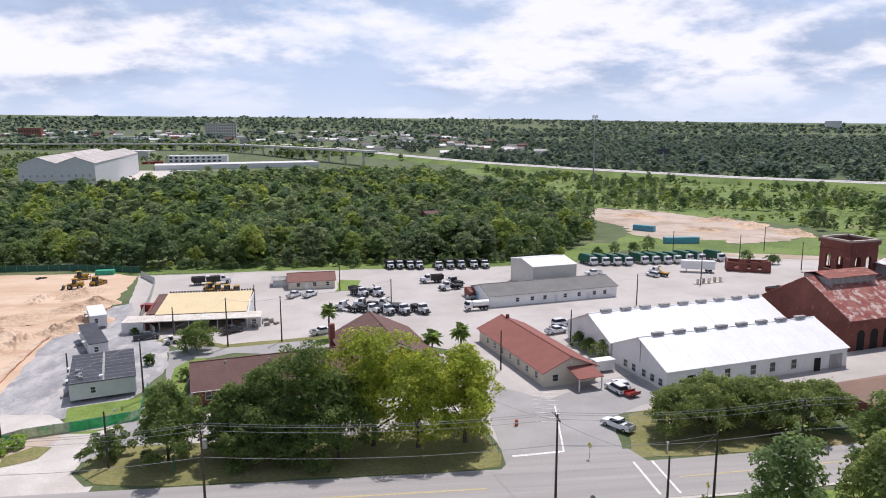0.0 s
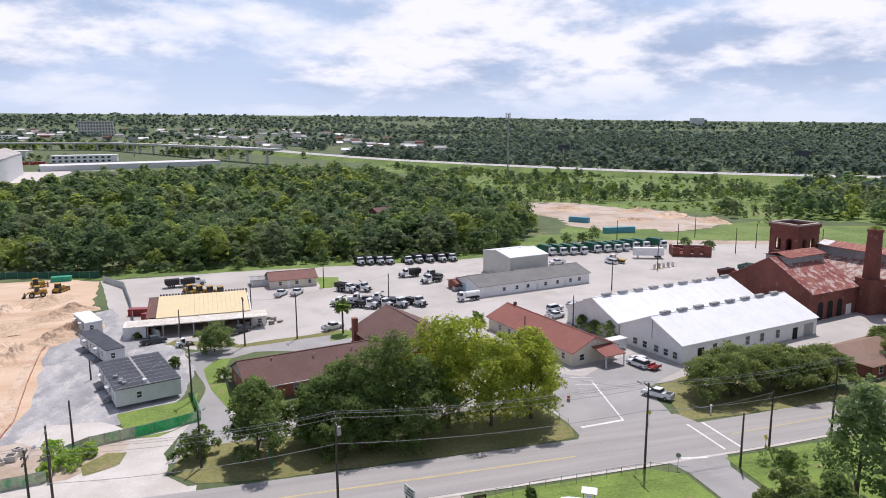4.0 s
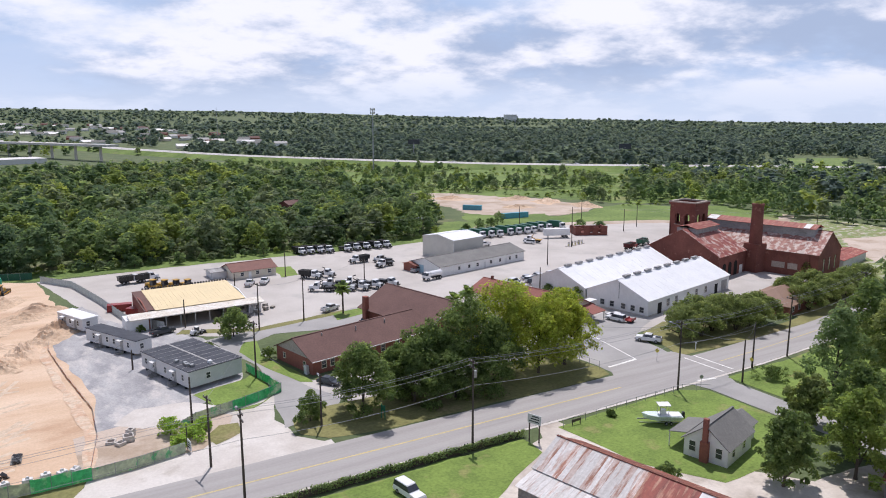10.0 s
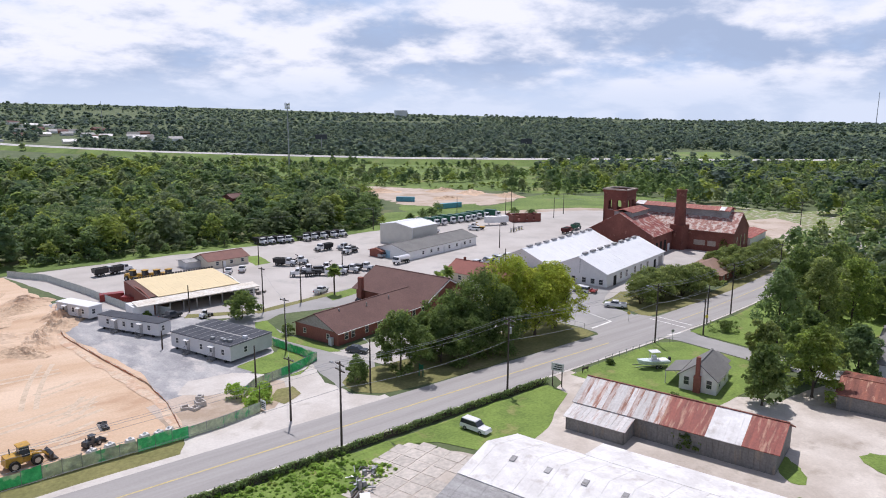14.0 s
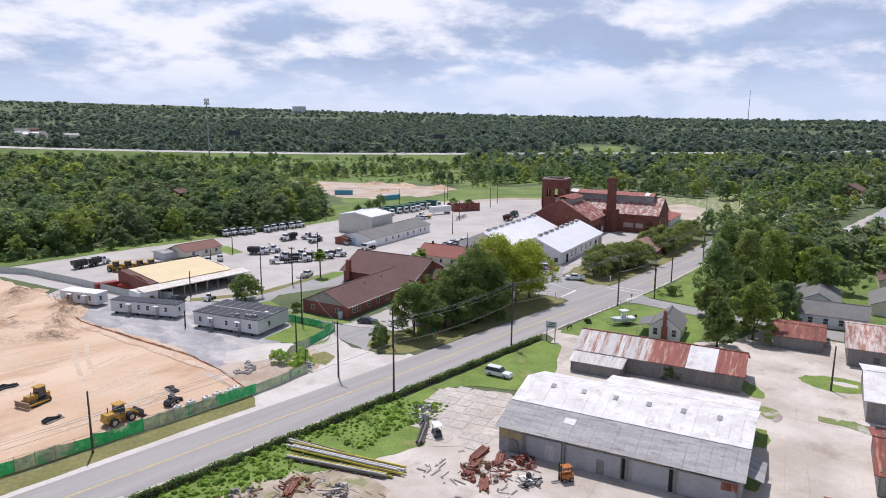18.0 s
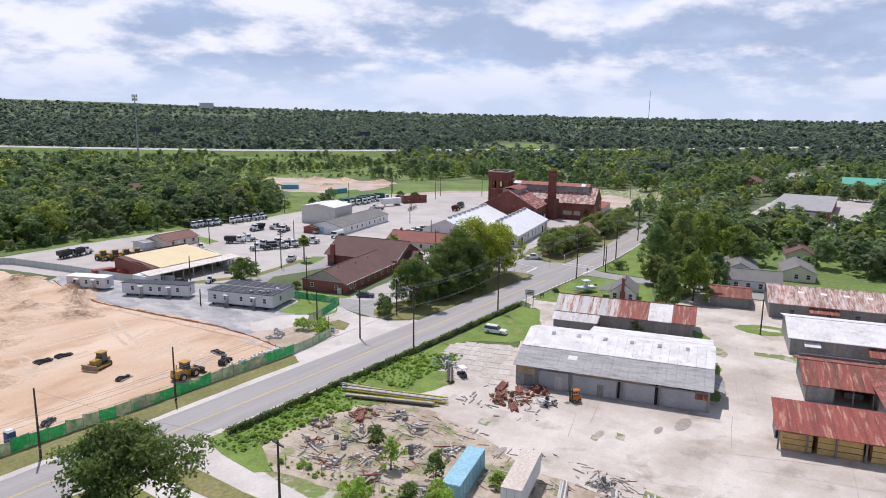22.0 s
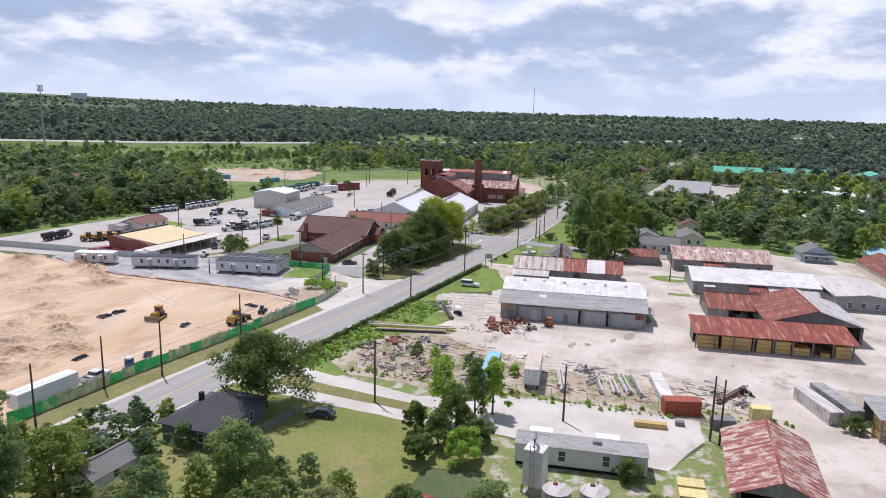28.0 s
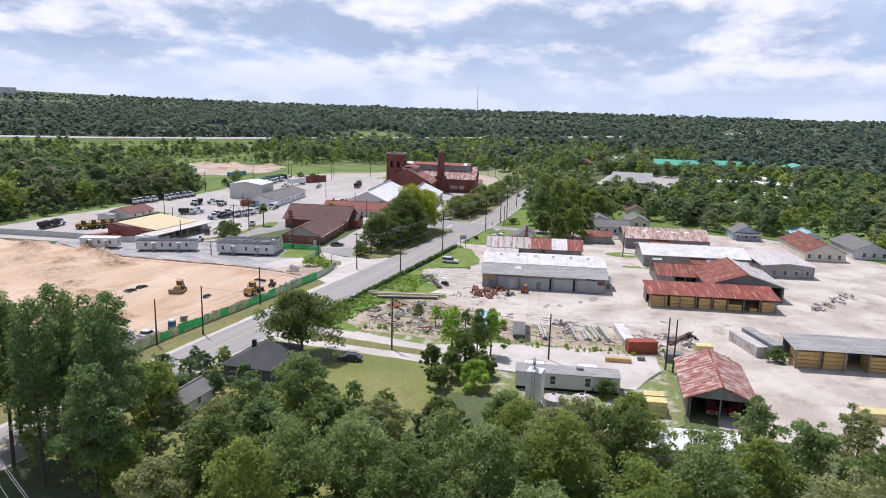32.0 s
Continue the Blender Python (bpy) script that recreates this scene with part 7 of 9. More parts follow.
def in_east_wood(x, y):
    edge = float(np.interp(y, (120, 175, 199, 227, 266, 278, 298, 420), (290, 252, 250, 255, 262, 238, 224, 348)))
    return x > edge and y < hwy_y(x) - 70 and not (205 < x < 335 and y < 160) and noise.noise(Vector((x * 0.02, y * 0.02, 2))) > -0.32


ew = scatter(6000, (215, 600), (120, 420), in_east_wood, 24, 8.0)
woods("east_woods", [(x, y, 7 + 7 * rw.rand() ** 1.3, 1.0 + 0.3 * rw.rand()) for x, y in ew], PE, WOODMIX, "woods east of the works", 19)
# weeds along the hedge and yard fence
wd = scatter(9000, (-107, -49), (68, 82), lambda x, y: y > 71.5 + 0.10 * abs(x + 70) + 3.2 * noise.noise(Vector((x * 0.12, y * 0.12, 0))) and not (-83 < x < -74 and y < 79.5 and y > 60) and x < -55 + 4 * noise.noise(Vector((x * 0.1, y * 0.1, 4))), 25, 0.8)
woods("weeds", [(x, y, 0.25 + 0.55 * rw.rand() ** 2, 2.2) for x, y in wd], PW, L_WEED, "rank bright green weeds", 20, "weeds")
wf = scatter(2600, (-108, -86), (-6, 70), lambda x, y: abs(x - (-101.0 - 0.13 * (y - 38) if y > 38 else -101.5 + 0.17 * (38 - y) + (2.2 if y < 12 else 0))) < 1.4, 26, 0.9)
woods("weeds", [(x, y, 0.25 + 0.7 * rw.rand() ** 2, 1.7) for x, y in wf], PW, L_WEED, "weeds along the lumber yard fence", 21, "weeds")

# ---- poles, wires, fences, hedge ----
def utility_pole(x, y, h, rz, arms=1, pot=False, lamp=False, label="dark wooden utility pole"):
    t = thing("utility_pole", pose(x, y, 0, 0, 0, rz), label + (" with a street lamp" if lamp else " with a transformer" if pot else ""), "utility pole", "utility poles")
    part("pole", G().cyl(0, 0, -0.3, h, 0.19, 9, 0.12), M_POLE, t)
    for i in range(arms):
        part("crossarm", G().box(-0.08, -1.2, h - 0.55 - i * 0.9, 0.08, 1.2, h - 0.4 - i * 0.9), M_POLE, t)
        for yy in (-1.1, -0.4, 0.4, 1.1):
            part("insulator", G().cyl(0, yy, h - 0.4 - i * 0.9, h - 0.18 - i * 0.9, 0.06, 6), M_STEEL, t)
    if pot:
        part("transformer", G().cyl(0.38, 0, h - 3.0, h - 1.9, 0.3, 12), M_STEEL, t)
    if lamp:
        part("lamp_arm", G().tube([(0, 0, h - 1.6), (0.2, 1.2, h - 1.0), (0.2, 2.6, h - 0.9)], 0.05, 6), M_STEEL, t)
        part("lamp_head", G().taper(0.05, 2.4, h - 1.0, 0.4, 3.2, h - 0.82, 0.06, 0.1), M_STEEL, t)
    return t


def sag(a, b, drop=0.6, n=10):
    a, b = Vector(a), Vector(b)
    return [a.lerp(b, i / n) - Vector((0, 0, drop * 4 * (i / n) * (1 - i / n))) for i in range(n + 1)]


def wire(a, b, drop=0.7, r=0.022, label="thin grey overhead wire"):
    return solo("overhead_wire", G().tube(sag(a, b, drop), r, 4), M_WIRE, Matrix(), label, "wire", "overhead wires")


SOUTH = [(-184, 84.4, 12.5), (-148, 90, 12.2), (-56, 83.2, 13.8), (-20.7, 83.8, 13.8), (24, 83, 13.3), (58.8, 84.4, 13), (97, 90.5, 13)]
for i, (x, y, h) in enumerate(SOUTH):
    if i == 1:
        continue
    utility_pole(x, y, h, 0, 2 if i in (2, 3) else 1, pot=(i == 3), lamp=(i == 2 or i == 4))
run = [p for i, p in enumerate(SOUTH) if i != 1]
for (x0, y0, h0), (x1, y1, h1) in zip(run, run[1:]):
    for o in (-1.1, 0.4, 1.1):
        wire((x0, y0 + o, h0 - 0.2), (x1, y1 + o, h1 - 0.2), 0.9)
    wire((x0, y0, h0 - 4.2), (x1, y1, h1 - 4.2), 0.9, 0.03)
for x, y, h, lamp in ((-57.3, 109.7, 9.5, 0), (-57.3, 96.8, 11.0, 0), (-41.6, 129, 11.5, 0), (-38.6, 101.6, 9.0, 1), (-32.1, 159.8, 11.5, 0), (-20.2, 162.2, 11, 0), (-46.9, 170.8, 7, 0), (-61.7, 146.0, 4.2, 0), (37.7, 79.5, 8.5, 0), (46.2, 83.6, 9.5, 0), (15.6, 110.4, 7.5, 0),
                      (-115.6, 57.8, 11.0, 0), (-107.5, 27.6, 9.5, 0), (-104.2, 4.4, 10.5, 1), (-103.3, 5.8, 10.5, 0), (-133.3, 101.2, 9.5, 0), (-124.2, 97.4, 10.5, 0), (-100.8, 99.8, 9.5, 0), (-148, 98, 10, 0), (-0.9, 26.8, 8.5, 0), (-8.4, 213, 8, 0), (6.3, 184.5, 9.5, 0), (27.1, 137, 8.5, 0), (46.6, 153, 8, 0), (104.6, 207, 9, 0), (-30.3, 188.9, 8, 0),
                      (75, 185, 9, 0), (62, 250, 10, 1), (150, 225, 10, 0), (165, 232, 10, 0), (178, 212, 10, 0), (190, 190, 10, 0), (140, 248, 9, 0), (120, 262, 9, 0), (158, 262, 10, 0), (205, 170, 10, 0), (222, 140, 11, 0), (240, 130, 11, 0)):
    utility_pole(x, y, h, rt.uniform(-20, 20), 1 if h > 10.6 else 0, lamp=bool(lamp))
for a, b in (((-57.3, 96.8, 10.6), (-56, 83.2, 13.0)), ((-41.6, 129, 11.2), (-57.3, 96.8, 10.6)), ((-41.6, 129, 11.2), (-32.1, 159.8, 11.2)), ((-32.1, 159.8, 11.2), (-20.2, 162.2, 10.7)), ((-20.2, 162.2, 10.7), (6.3, 184.5, 9.2)), ((24, 83, 12.4), (15.6, 110.4, 7.4)), ((24, 83, 12.4), (37.7, 79.5, 8.3)), ((37.7, 79.5, 8.3), (46.2, 83.6, 9.3)),
             ((46.2, 83.6, 9.2), (24, 83, 9.0)), ((-115.6, 57.8, 10.6), (-107.5, 27.6, 9.2)), ((-107.5, 27.6, 9.2), (-104.2, 4.4, 10)), ((-115.6, 57.8, 10.6), (-124.2, 97.4, 10.2)), ((62, 250, 9.5), (6, 256, 9)), ((140, 248, 8.8), (178, 212, 9.6)), ((178, 212, 9.6), (205, 170, 9.6)), ((150, 225, 9.6), (190, 190, 9.6)), ((205, 170, 9.6), (222, 140, 10.6)), ((222, 140, 10.6), (97, 90.5, 12.5))):
    wire(a, b)
for a in ((-186, 62, 12), (-186, 60.5, 13.4), (-186, 59, 12.4)):
    wire((a[0] - 22, a[1] - 28, a[2]), (a[0] + 6, a[1] + 34, a[2] - 0.5), 0.6, 0.03, "overhead wire crossing the tree belt")


def fence_run(name, line, h, material, label, panel=3.0, posts=True, gap=0.0, z0=0.05, sagging=0.0):
    """A run of separate screen panels between steel posts."""
    t = thing(name, Matrix(), label, "fence")
    k = 0
    for a, b in zip(line, line[1:]):
        a, b = Vector((*a, 0)), Vector((*b, 0))
        n = max(1, round((b - a).length / panel))
        d = (b - a).normalized()
        nrm = Vector((-d.y, d.x, 0)) * 0.02
        for i in range(n):
            p, q = a.lerp(b, i / n), a.lerp(b, (i + 1) / n)
            mm = material(k) if callable(material) else material
            k += 1
            if mm is not None:
                top = h - sagging * rt.random()
                top2 = h - sagging * rt.random()
                mid = (p + q) / 2 + nrm * rt.uniform(-4, 6)
                g = G()
                for u, v, s0, s1 in ((p, mid, top, (top + top2) / 2 - 0.06), (mid, q, (top + top2) / 2 - 0.06, top2)):
                    g.add([u + Vector((0, 0, z0)), v + Vector((0, 0, z0)), v + Vector((0, 0, s1)), u + Vector((0, 0, s0)),
                           u + nrm + Vector((0, 0, z0)), v + nrm + Vector((0, 0, z0)), v + nrm + Vector((0, 0, s1)), u + nrm + Vector((0, 0, s0))],
                          [(0, 1, 2, 3), (7, 6, 5, 4), (0, 3, 7, 4), (1, 5, 6, 2), (3, 2, 6, 7)])
                part("panel", g, mm, t)
            if posts:
                part("post", G().cyl(p.x, p.y, 0, h + 0.1, 0.045, 6), M_STEEL, t)
        part("rail", G().tube([a + Vector((0, 0, h)), b + Vector((0, 0, h))], 0.03, 5), M_STEEL, t)
    return t


fence_run("site_fence", [(-150, 101.6), (-126, 102.2), (-100, 101.4), (-72.4, 101.2)], 2.2, lambda k: M_NETGREEN if (k // 3) % 3 == 0 or k % 7 == 0 else M_NETGREY, "sagging green screen fence along the building site", 2.6, sagging=0.45)
fence_run("gate_fence", [(-72.4, 101.2), (-66.5, 101.8), (-59.6, 103.2)], 1.8, lambda k: M_NETGREY, "chain-link gate panels with faded screens", 2.4)
fence_run("inner_fence", [(-59.0, 111.0), (-56.0, 113.6), (-49.5, 115.6), (-44.5, 117.4), (-39.6, 119.6)], 1.8, lambda k: M_NETGREEN if k > 4 else M_NETGREY, "green screen fence by the trailers", 2.2)
fence_run("lane_fence", [(-39.6, 119.6), (-41.2, 128), (-42.2, 134)], 1.8, lambda k: M_NETGREEN, "green screen fence along the lane", 2.4, sagging=0.2)
fence_run("yard_fence", [(-51.5, 171.5), (-58.6, 183), (-62.6, 206), (-67.8, 230), (-76, 243)], 2.0, lambda k: mat("pale_fence_slats", (0.48, 0.50, 0.48), (0.40, 0.43, 0.41), scale=0.5), "pale slatted fence between yard and site", 3.0)
fence_run("north_fence", [(-150, 256), (-104, 256), (-78, 249)], 2.2, lambda k: mat("dark_green_mesh", (0.03, 0.11, 0.07)), "dark green screen fence behind the site", 3.5)
fence_run("lot_fence", [(19.4, 99), (17.4, 108.6), (20.6, 113)], 1.6, lambda k: None, "chain-link fence posts at the lot corner", 2.2)
fence_run("boat_lawn_fence", [(-4.6, 81.4), (8, 82.3), (24.6, 82.5), (29, 79.8)], 1.2, lambda k: None, "low wire fence round the lawn", 2.5)
fence_run("lumber_fence", [(-105.4, 68), (-103.5, 56), (-100.8, 38), (-97.5, 20), (-95.6, 12)], 1.8, lambda k: None, "wire fence of the lumber yard", 3.0)
fence_run("silt_fence", [(-72.4, 104.5), (-70.6, 116), (-70.4, 128), (-73.5, 148), (-76, 168), (-75.2, 184), (-71, 200)], 0.55, M_ORANGENET, "low orange silt fence", 3.0, posts=False, sagging=0.3)
# low wooden fence at the house lawn
t = thing("board_fence", Matrix(), "low weathered board fence behind the grey house", "fence")
for i in range(16):
    x, y = -139.5 + i * 0.95, 67.2 - i * 0.05
    part("board", G().box(x, y, 0, x + 0.86, y + 0.05, 1.3 + 0.05 * (i % 3)), M_OLDWOOD, t)
# vine-covered fence along the road
hs = []
for i in range(340):
    x = -104.5 + i * 0.272
    y = 81.9 + 0.12 * math.sin(i * 0.31)
    if abs(x + 48.5) < 1.0 and i % 3:
        continue
    h = 1.25 + 0.35 * noise.noise(Vector((x * 0.4, 2, 0)))
    hs.append((x, y, h * 0.5, 0.34, 0.42, h * 0.56))
t = thing("hedge", Matrix(), "long vine-covered fence like a hedge along the road", "hedge")
part("leaves", quads_mesh("leaves", leaf_quads(hs, 15000, 0.13, np.random.RandomState(6), inner=0.7), L_BELT), L_BELT, t)
for i in range(30):
    part("post", G().box(-104 + i * 3.1, 81.86, 0, -103.9 + i * 3.1, 81.96, 1.5), M_POLE, t)
part("rail", G().box(-104.4, 81.88, 0.7, -12.4, 81.93, 0.8), M_POLE, t)
part("core", G().box(-104.3, 81.8, 0, -13, 82.0, 1.05), M_BARK, t)
# signs
t = thing("roadside_sign", pose(-12.0, 79.6, 0, 0, 0, 20), "grey roadside sign board on two posts", "sign")
for y in (-0.9, 0.9):
    part("post", G().box(-0.08, y - 0.08, 0, 0.08, y + 0.08, 4.4), M_POLE, t)
bd = part("board", G().box(-0.12, -1.2, 3.0, 0.0, 1.2, 4.5), M_GREYWALL, t)
for i in range(3):
    part("text_bar", G().box(-0.14, -0.9, 3.3 + i * 0.4, -0.121, 0.9 - 0.25 * i, 3.48 + i * 0.4), M_DARKCAR, bd)
t = thing("welcome_sign", pose(-28.6, 99.2, 0, 0, 0, 10), "small green twin-post street sign", "sign")
for y in (-0.5, 0.5):
    part("post", G().box(-0.06, y - 0.06, 0, 0.06, y + 0.06, 2.6), M_SIGNGREEN, t)
part("board", G().box(-0.05, -0.55, 1.5, 0.05, 0.55, 2.4), M_SIGNGREEN, t)
t = thing("gate_sign", pose(-59.0, 103.5, 0, 0, 0, 10), "white notice board at the gate", "sign")
part("post", G().cyl(0, 0.8, 0, 4.2, 0.07, 8), M_POLE, t)
b2 = part("board", G().box(-0.04, -0.8, 0.3, 0.04, 0.6, 1.9), M_WHITEWALL, t)
for i in range(3):
    part("text_bar", G().box(-0.055, -0.6, 0.7 + 0.35 * i, -0.041, 0.4, 0.86 + 0.35 * i), M_DARKCAR, b2)
for x, y, rz in ((45.0, 83.0, 0), (33.0, 96.5, 30)):
    t = thing("warning_sign", pose(x, y, 0, 0, 0, rz), "yellow diamond warning sign on a post", "sign", "warning signs")
    part("post", G().cyl(0, 0, 0, 2.6, 0.04, 6), M_STEEL, t)
    part("plate", G().prism([(-0.03, 0, 1.7), (-0.03, 0.5, 2.2), (-0.03, 0, 2.7), (-0.03, -0.5, 2.2)], (0.03, 0, 0)), M_SIGNYELLOW, t)
t = thing("stop_sign", pose(28.6, 81.6, 0, 0, 0, 60), "back of a road sign on a steel post", "sign")
part("post", G().cyl(0, 0, 0, 2.4, 0.04, 6), M_STEEL, t)
part("plate", G().prism([(-0.03, 0.38 * math.cos(a * math.pi / 4 + 0.39), 2.2 + 0.38 * math.sin(a * math.pi / 4 + 0.39)) for a in range(8)], (0.03, 0, 0)), M_STEEL, t)
t = thing("white_marker", pose(45.6, 97.2, 0), "white painted post under the crape myrtles", "post")
part("post", G().cyl(0, 0, 0, 1.5, 0.12, 8), M_WHITEWALL, t)
part("cap", G().cyl(0, 0, 1.5, 1.75, 0.2, 8), M_WHITEWALL, t)
t = thing("yard_bench", pose(-3.0, 81.0, 0, 0, 0, 0), "small wooden sign rail beside the lawn", "rail")
for x in (0, 1.6):
    part("post", G().box(x, 0, 0, x + 0.12, 0.12, 1.1), M_POLE, t)
part("board", G().box(-0.1, 0.03, 0.6, 1.8, 0.1, 1.05), M_BARK, t)

# ---- vehicles ----
def wheels(t, xs, half, r, w=0.24):
    for x in xs:
        for s in (-1, 1):
            ty = part("wheel", G().wheel(x, s * half, r, w), M_BLACK, t)
            part("rim", G().add([(x + r * 0.55 * math.cos(a * math.pi / 5), s * (half + w / 2 + 0.01), r + r * 0.55 * math.sin(a * math.pi / 5)) for a in range(10)], [tuple(range(10))]), M_STEEL, ty)


def shell(prof, half, inset, z_mid):
    """A side profile given across the width, drawn in above z_mid."""
    g = G()
    n = len(prof)
    a = [(x, -half + (inset if z > z_mid else 0), z) for x, z in prof]
    b = [(x, half - (inset if z > z_mid else 0), z) for x, z in prof]
    return g.add(a + b, [tuple(range(n)), tuple(range(n, 2 * n))[::-1]] + [(i, n + i, n + (i + 1) % n, (i + 1) % n) for i in range(n)])


def lamps(t, x, half, z, front=True):
    for s in (-1, 1):
        part("headlight" if front else "tail_light", G().box(x - 0.03, s * half - 0.16, z, x + 0.03, s * half + 0.16, z + 0.18), M_TRIM if front else M_REDCAR, t)


def pickup(m, paint, label, group="parked pickups"):
    t = thing("pickup_truck", m, label, "pickup truck", group)
    part("body", shell([(-2.8, 0.45), (2.75, 0.45), (2.8, 0.8), (2.7, 1.08), (1.35, 1.18), (-2.75, 1.12), (-2.82, 0.8)], 0.97, 0.06, 1.0), paint, t)
    part("cab", shell([(-0.85, 1.1), (1.35, 1.15), (0.75, 1.82), (-0.7, 1.85)], 0.92, 0.14, 1.4), paint, t)
    part("glass", shell([(-0.9, 1.22), (1.3, 1.25), (0.82, 1.75), (-0.74, 1.77)], 0.935, 0.14, 1.4), M_GLASS, t)
    part("bed_floor", G().box(-2.65, -0.78, 1.125, -0.95, 0.78, 1.14), M_BLACKPAINT, t)
    for y in (-0.9, 0.82):
        part("bed_side", G().box(-2.75, y, 1.1, -0.9, y + 0.08, 1.32), paint, t)
    part("tailgate", G().box(-2.8, -0.9, 0.85, -2.7, 0.9, 1.32), paint, t)
    part("bumper", G().box(2.72, -0.95, 0.45, 2.92, 0.95, 0.68), M_STEEL, t)
    part("bumper", G().box(-2.95, -0.9, 0.45, -2.78, 0.9, 0.65), M_STEEL, t)
    lamps(t, 2.8, 0.72, 0.8)
    lamps(t, -2.83, 0.82, 0.85, False)
    wheels(t, (-1.75, 1.85), 0.86, 0.38)
    return t


def car(m, paint, label, suv=False, group="parked cars"):
    t = thing("suv" if suv else "car", m, label, "car", group)
    h = 1.0 if suv else 0.86
    top = 1.85 if suv else 1.45
    L = 2.55 if suv else 2.3
    part("body", shell([(-L, 0.35), (L - 0.05, 0.35), (L, 0.6), (L - 0.15, h - 0.06), (1.0, h), (-L + 0.05, h), (-L - 0.03, 0.6)], 0.9, 0.07, 0.8), paint, t)
    part("roof", shell([(-L + (0.1 if suv else 0.5), h), (1.05, h), (0.3, top), (-L + (0.3 if suv else 1.1), top)], 0.86, 0.14, h + 0.2), paint, t)
    part("glass", shell([(-L + (0.06 if suv else 0.42), h + 0.08), (1.0, h + 0.08), (0.42, top - 0.12), (-L + (0.22 if suv else 0.98), top - 0.12)], 0.875, 0.13, h + 0.2), M_GLASS, t)
    lamps(t, L - 0.06, 0.66, 0.6)
    lamps(t, -L, 0.7, 0.7, False)
    part("bumper", G().box(L - 0.05, -0.85, 0.32, L + 0.08, 0.85, 0.52), paint, t)
    wheels(t, (-L * 0.6, L * 0.58), 0.8, 0.34, 0.22)
    return t


def dump_truck(m, cab, bed, label, kind="dump"):
    t = thing("dump_truck" if kind == "dump" else "flatbed_truck", m, label, "truck", "works trucks")
    part("chassis", G().box(-3.4, -0.45, 0.7, 3.3, 0.45, 0.95), M_BLACKPAINT, t)
    part("hood", G().taper(2.0, -0.8, 0.75, 3.55, 0.8, 1.75, 0.12, 0.12), cab, t)
    part("cab", shell([(0.6, 0.8), (2.1, 0.8), (2.1, 1.8), (1.8, 2.65), (0.6, 2.7)], 1.1, 0.1, 1.9), cab, t)
    part("windscreen", shell([(0.9, 1.85), (2.13, 1.85), (1.85, 2.55), (0.9, 2.55)], 1.112, 0.1, 1.95), M_GLASS, t)
    part("bumper", G().box(3.5, -1.1, 0.45, 3.75, 1.1, 0.8), M_BLACKPAINT, t)
    part("grille", G().box(3.5, -0.5, 0.85, 3.58, 0.5, 1.55), M_BLACKPAINT, t)
    lamps(t, 3.45, 0.8, 0.95)
    if kind == "dump":
        part("dump_bed", G().taper(-3.7, -1.2, 1.1, 0.35, 1.2, 2.5, -0.12, -0.05), bed, t)
        # The bed is solid; a near-black sheet at its rim paints the hollow's shade.
        part("load_floor", G().box(-3.6, -1.1, 2.5, 0.25, 1.1, 2.52), M_DARK, t)
        part("cab_guard", G().box(0.35, -1.1, 2.5, 1.1, 1.1, 2.6), bed, t)
        for i in range(5):
            for s in (-1, 1):
                part("bed_rib", G().box(-3.4 + i * 0.85, s * 1.26 - 0.05, 1.1, -3.28 + i * 0.85, s * 1.26 + 0.05, 2.5), bed, t)
    elif kind == "hook":
        part("bed_frame", G().box(-3.7, -0.6, 1.0, 0.3, -0.4, 1.25).box(-3.7, 0.4, 1.0, 0.3, 0.6, 1.25), bed, t)
        part("hook_arm", G().tube([(-1.5, 0, 1.2), (0.2, 0, 2.0), (0.2, 0, 2.9), (-0.6, 0, 3.1)], 0.16, 6), bed, t)
        part("rack", G().box(-3.8, -1.1, 1.25, -1.2, 1.1, 1.4), bed, t)
    else:
        part("flatbed", G().box(-3.8, -1.2, 1.05, 0.4, 1.2, 1.25), bed, t)
        part("headboard", G().box(0.3, -1.15, 1.25, 0.4, 1.15, 2.5), bed, t)
        part("load", G().box(-3.3, -0.9, 1.25, -0.4, 0.8, 1.8), M_BLACKPAINT, t)
    wheels(t, (-2.5, -1.3, 2.6), 1.0, 0.52, 0.36)
    return t


def garbage_truck(m):
    t = thing("refuse_truck", m, "refuse truck with a white cab and dark green body", "truck", "refuse trucks")
    part("chassis", G().box(-4.3, -0.5, 0.6, 4.0, 0.5, 0.95), M_BLACKPAINT, t)
    part("cab", shell([(2.4, 0.6), (4.2, 0.6), (4.25, 1.7), (3.95, 2.9), (2.4, 2.95)], 1.2, 0.06, 1.8), M_WHITECAR, t)
    part("windscreen", shell([(3.3, 1.75), (4.28, 1.75), (4.02, 2.65), (3.3, 2.65)], 1.212, 0.06, 1.85), M_GLASS, t)
    part("body", shell([(-3.4, 1.0), (2.2, 1.0), (2.2, 3.3), (1.8, 3.6), (-3.2, 3.6), (-3.6, 2.2)], 1.25, 0.18, 3.4), M_GREENTRUCK, t)
    part("hopper", shell([(-4.6, 0.9), (-3.5, 0.9), (-3.4, 3.4), (-4.2, 3.2)], 1.2, 0.1, 3.0), M_GREENTRUCK, t)
    lamps(t, 4.22, 0.9, 0.8)
    part("bumper", G().box(4.15, -1.2, 0.4, 4.4, 1.2, 0.75), M_STEEL, t)
    wheels(t, (-2.9, -1.6, 3.1), 1.05, 0.52, 0.36)
    return t


def V(x, y, rz):
    return pose(x, y, 0.1, 0, 0, rz)


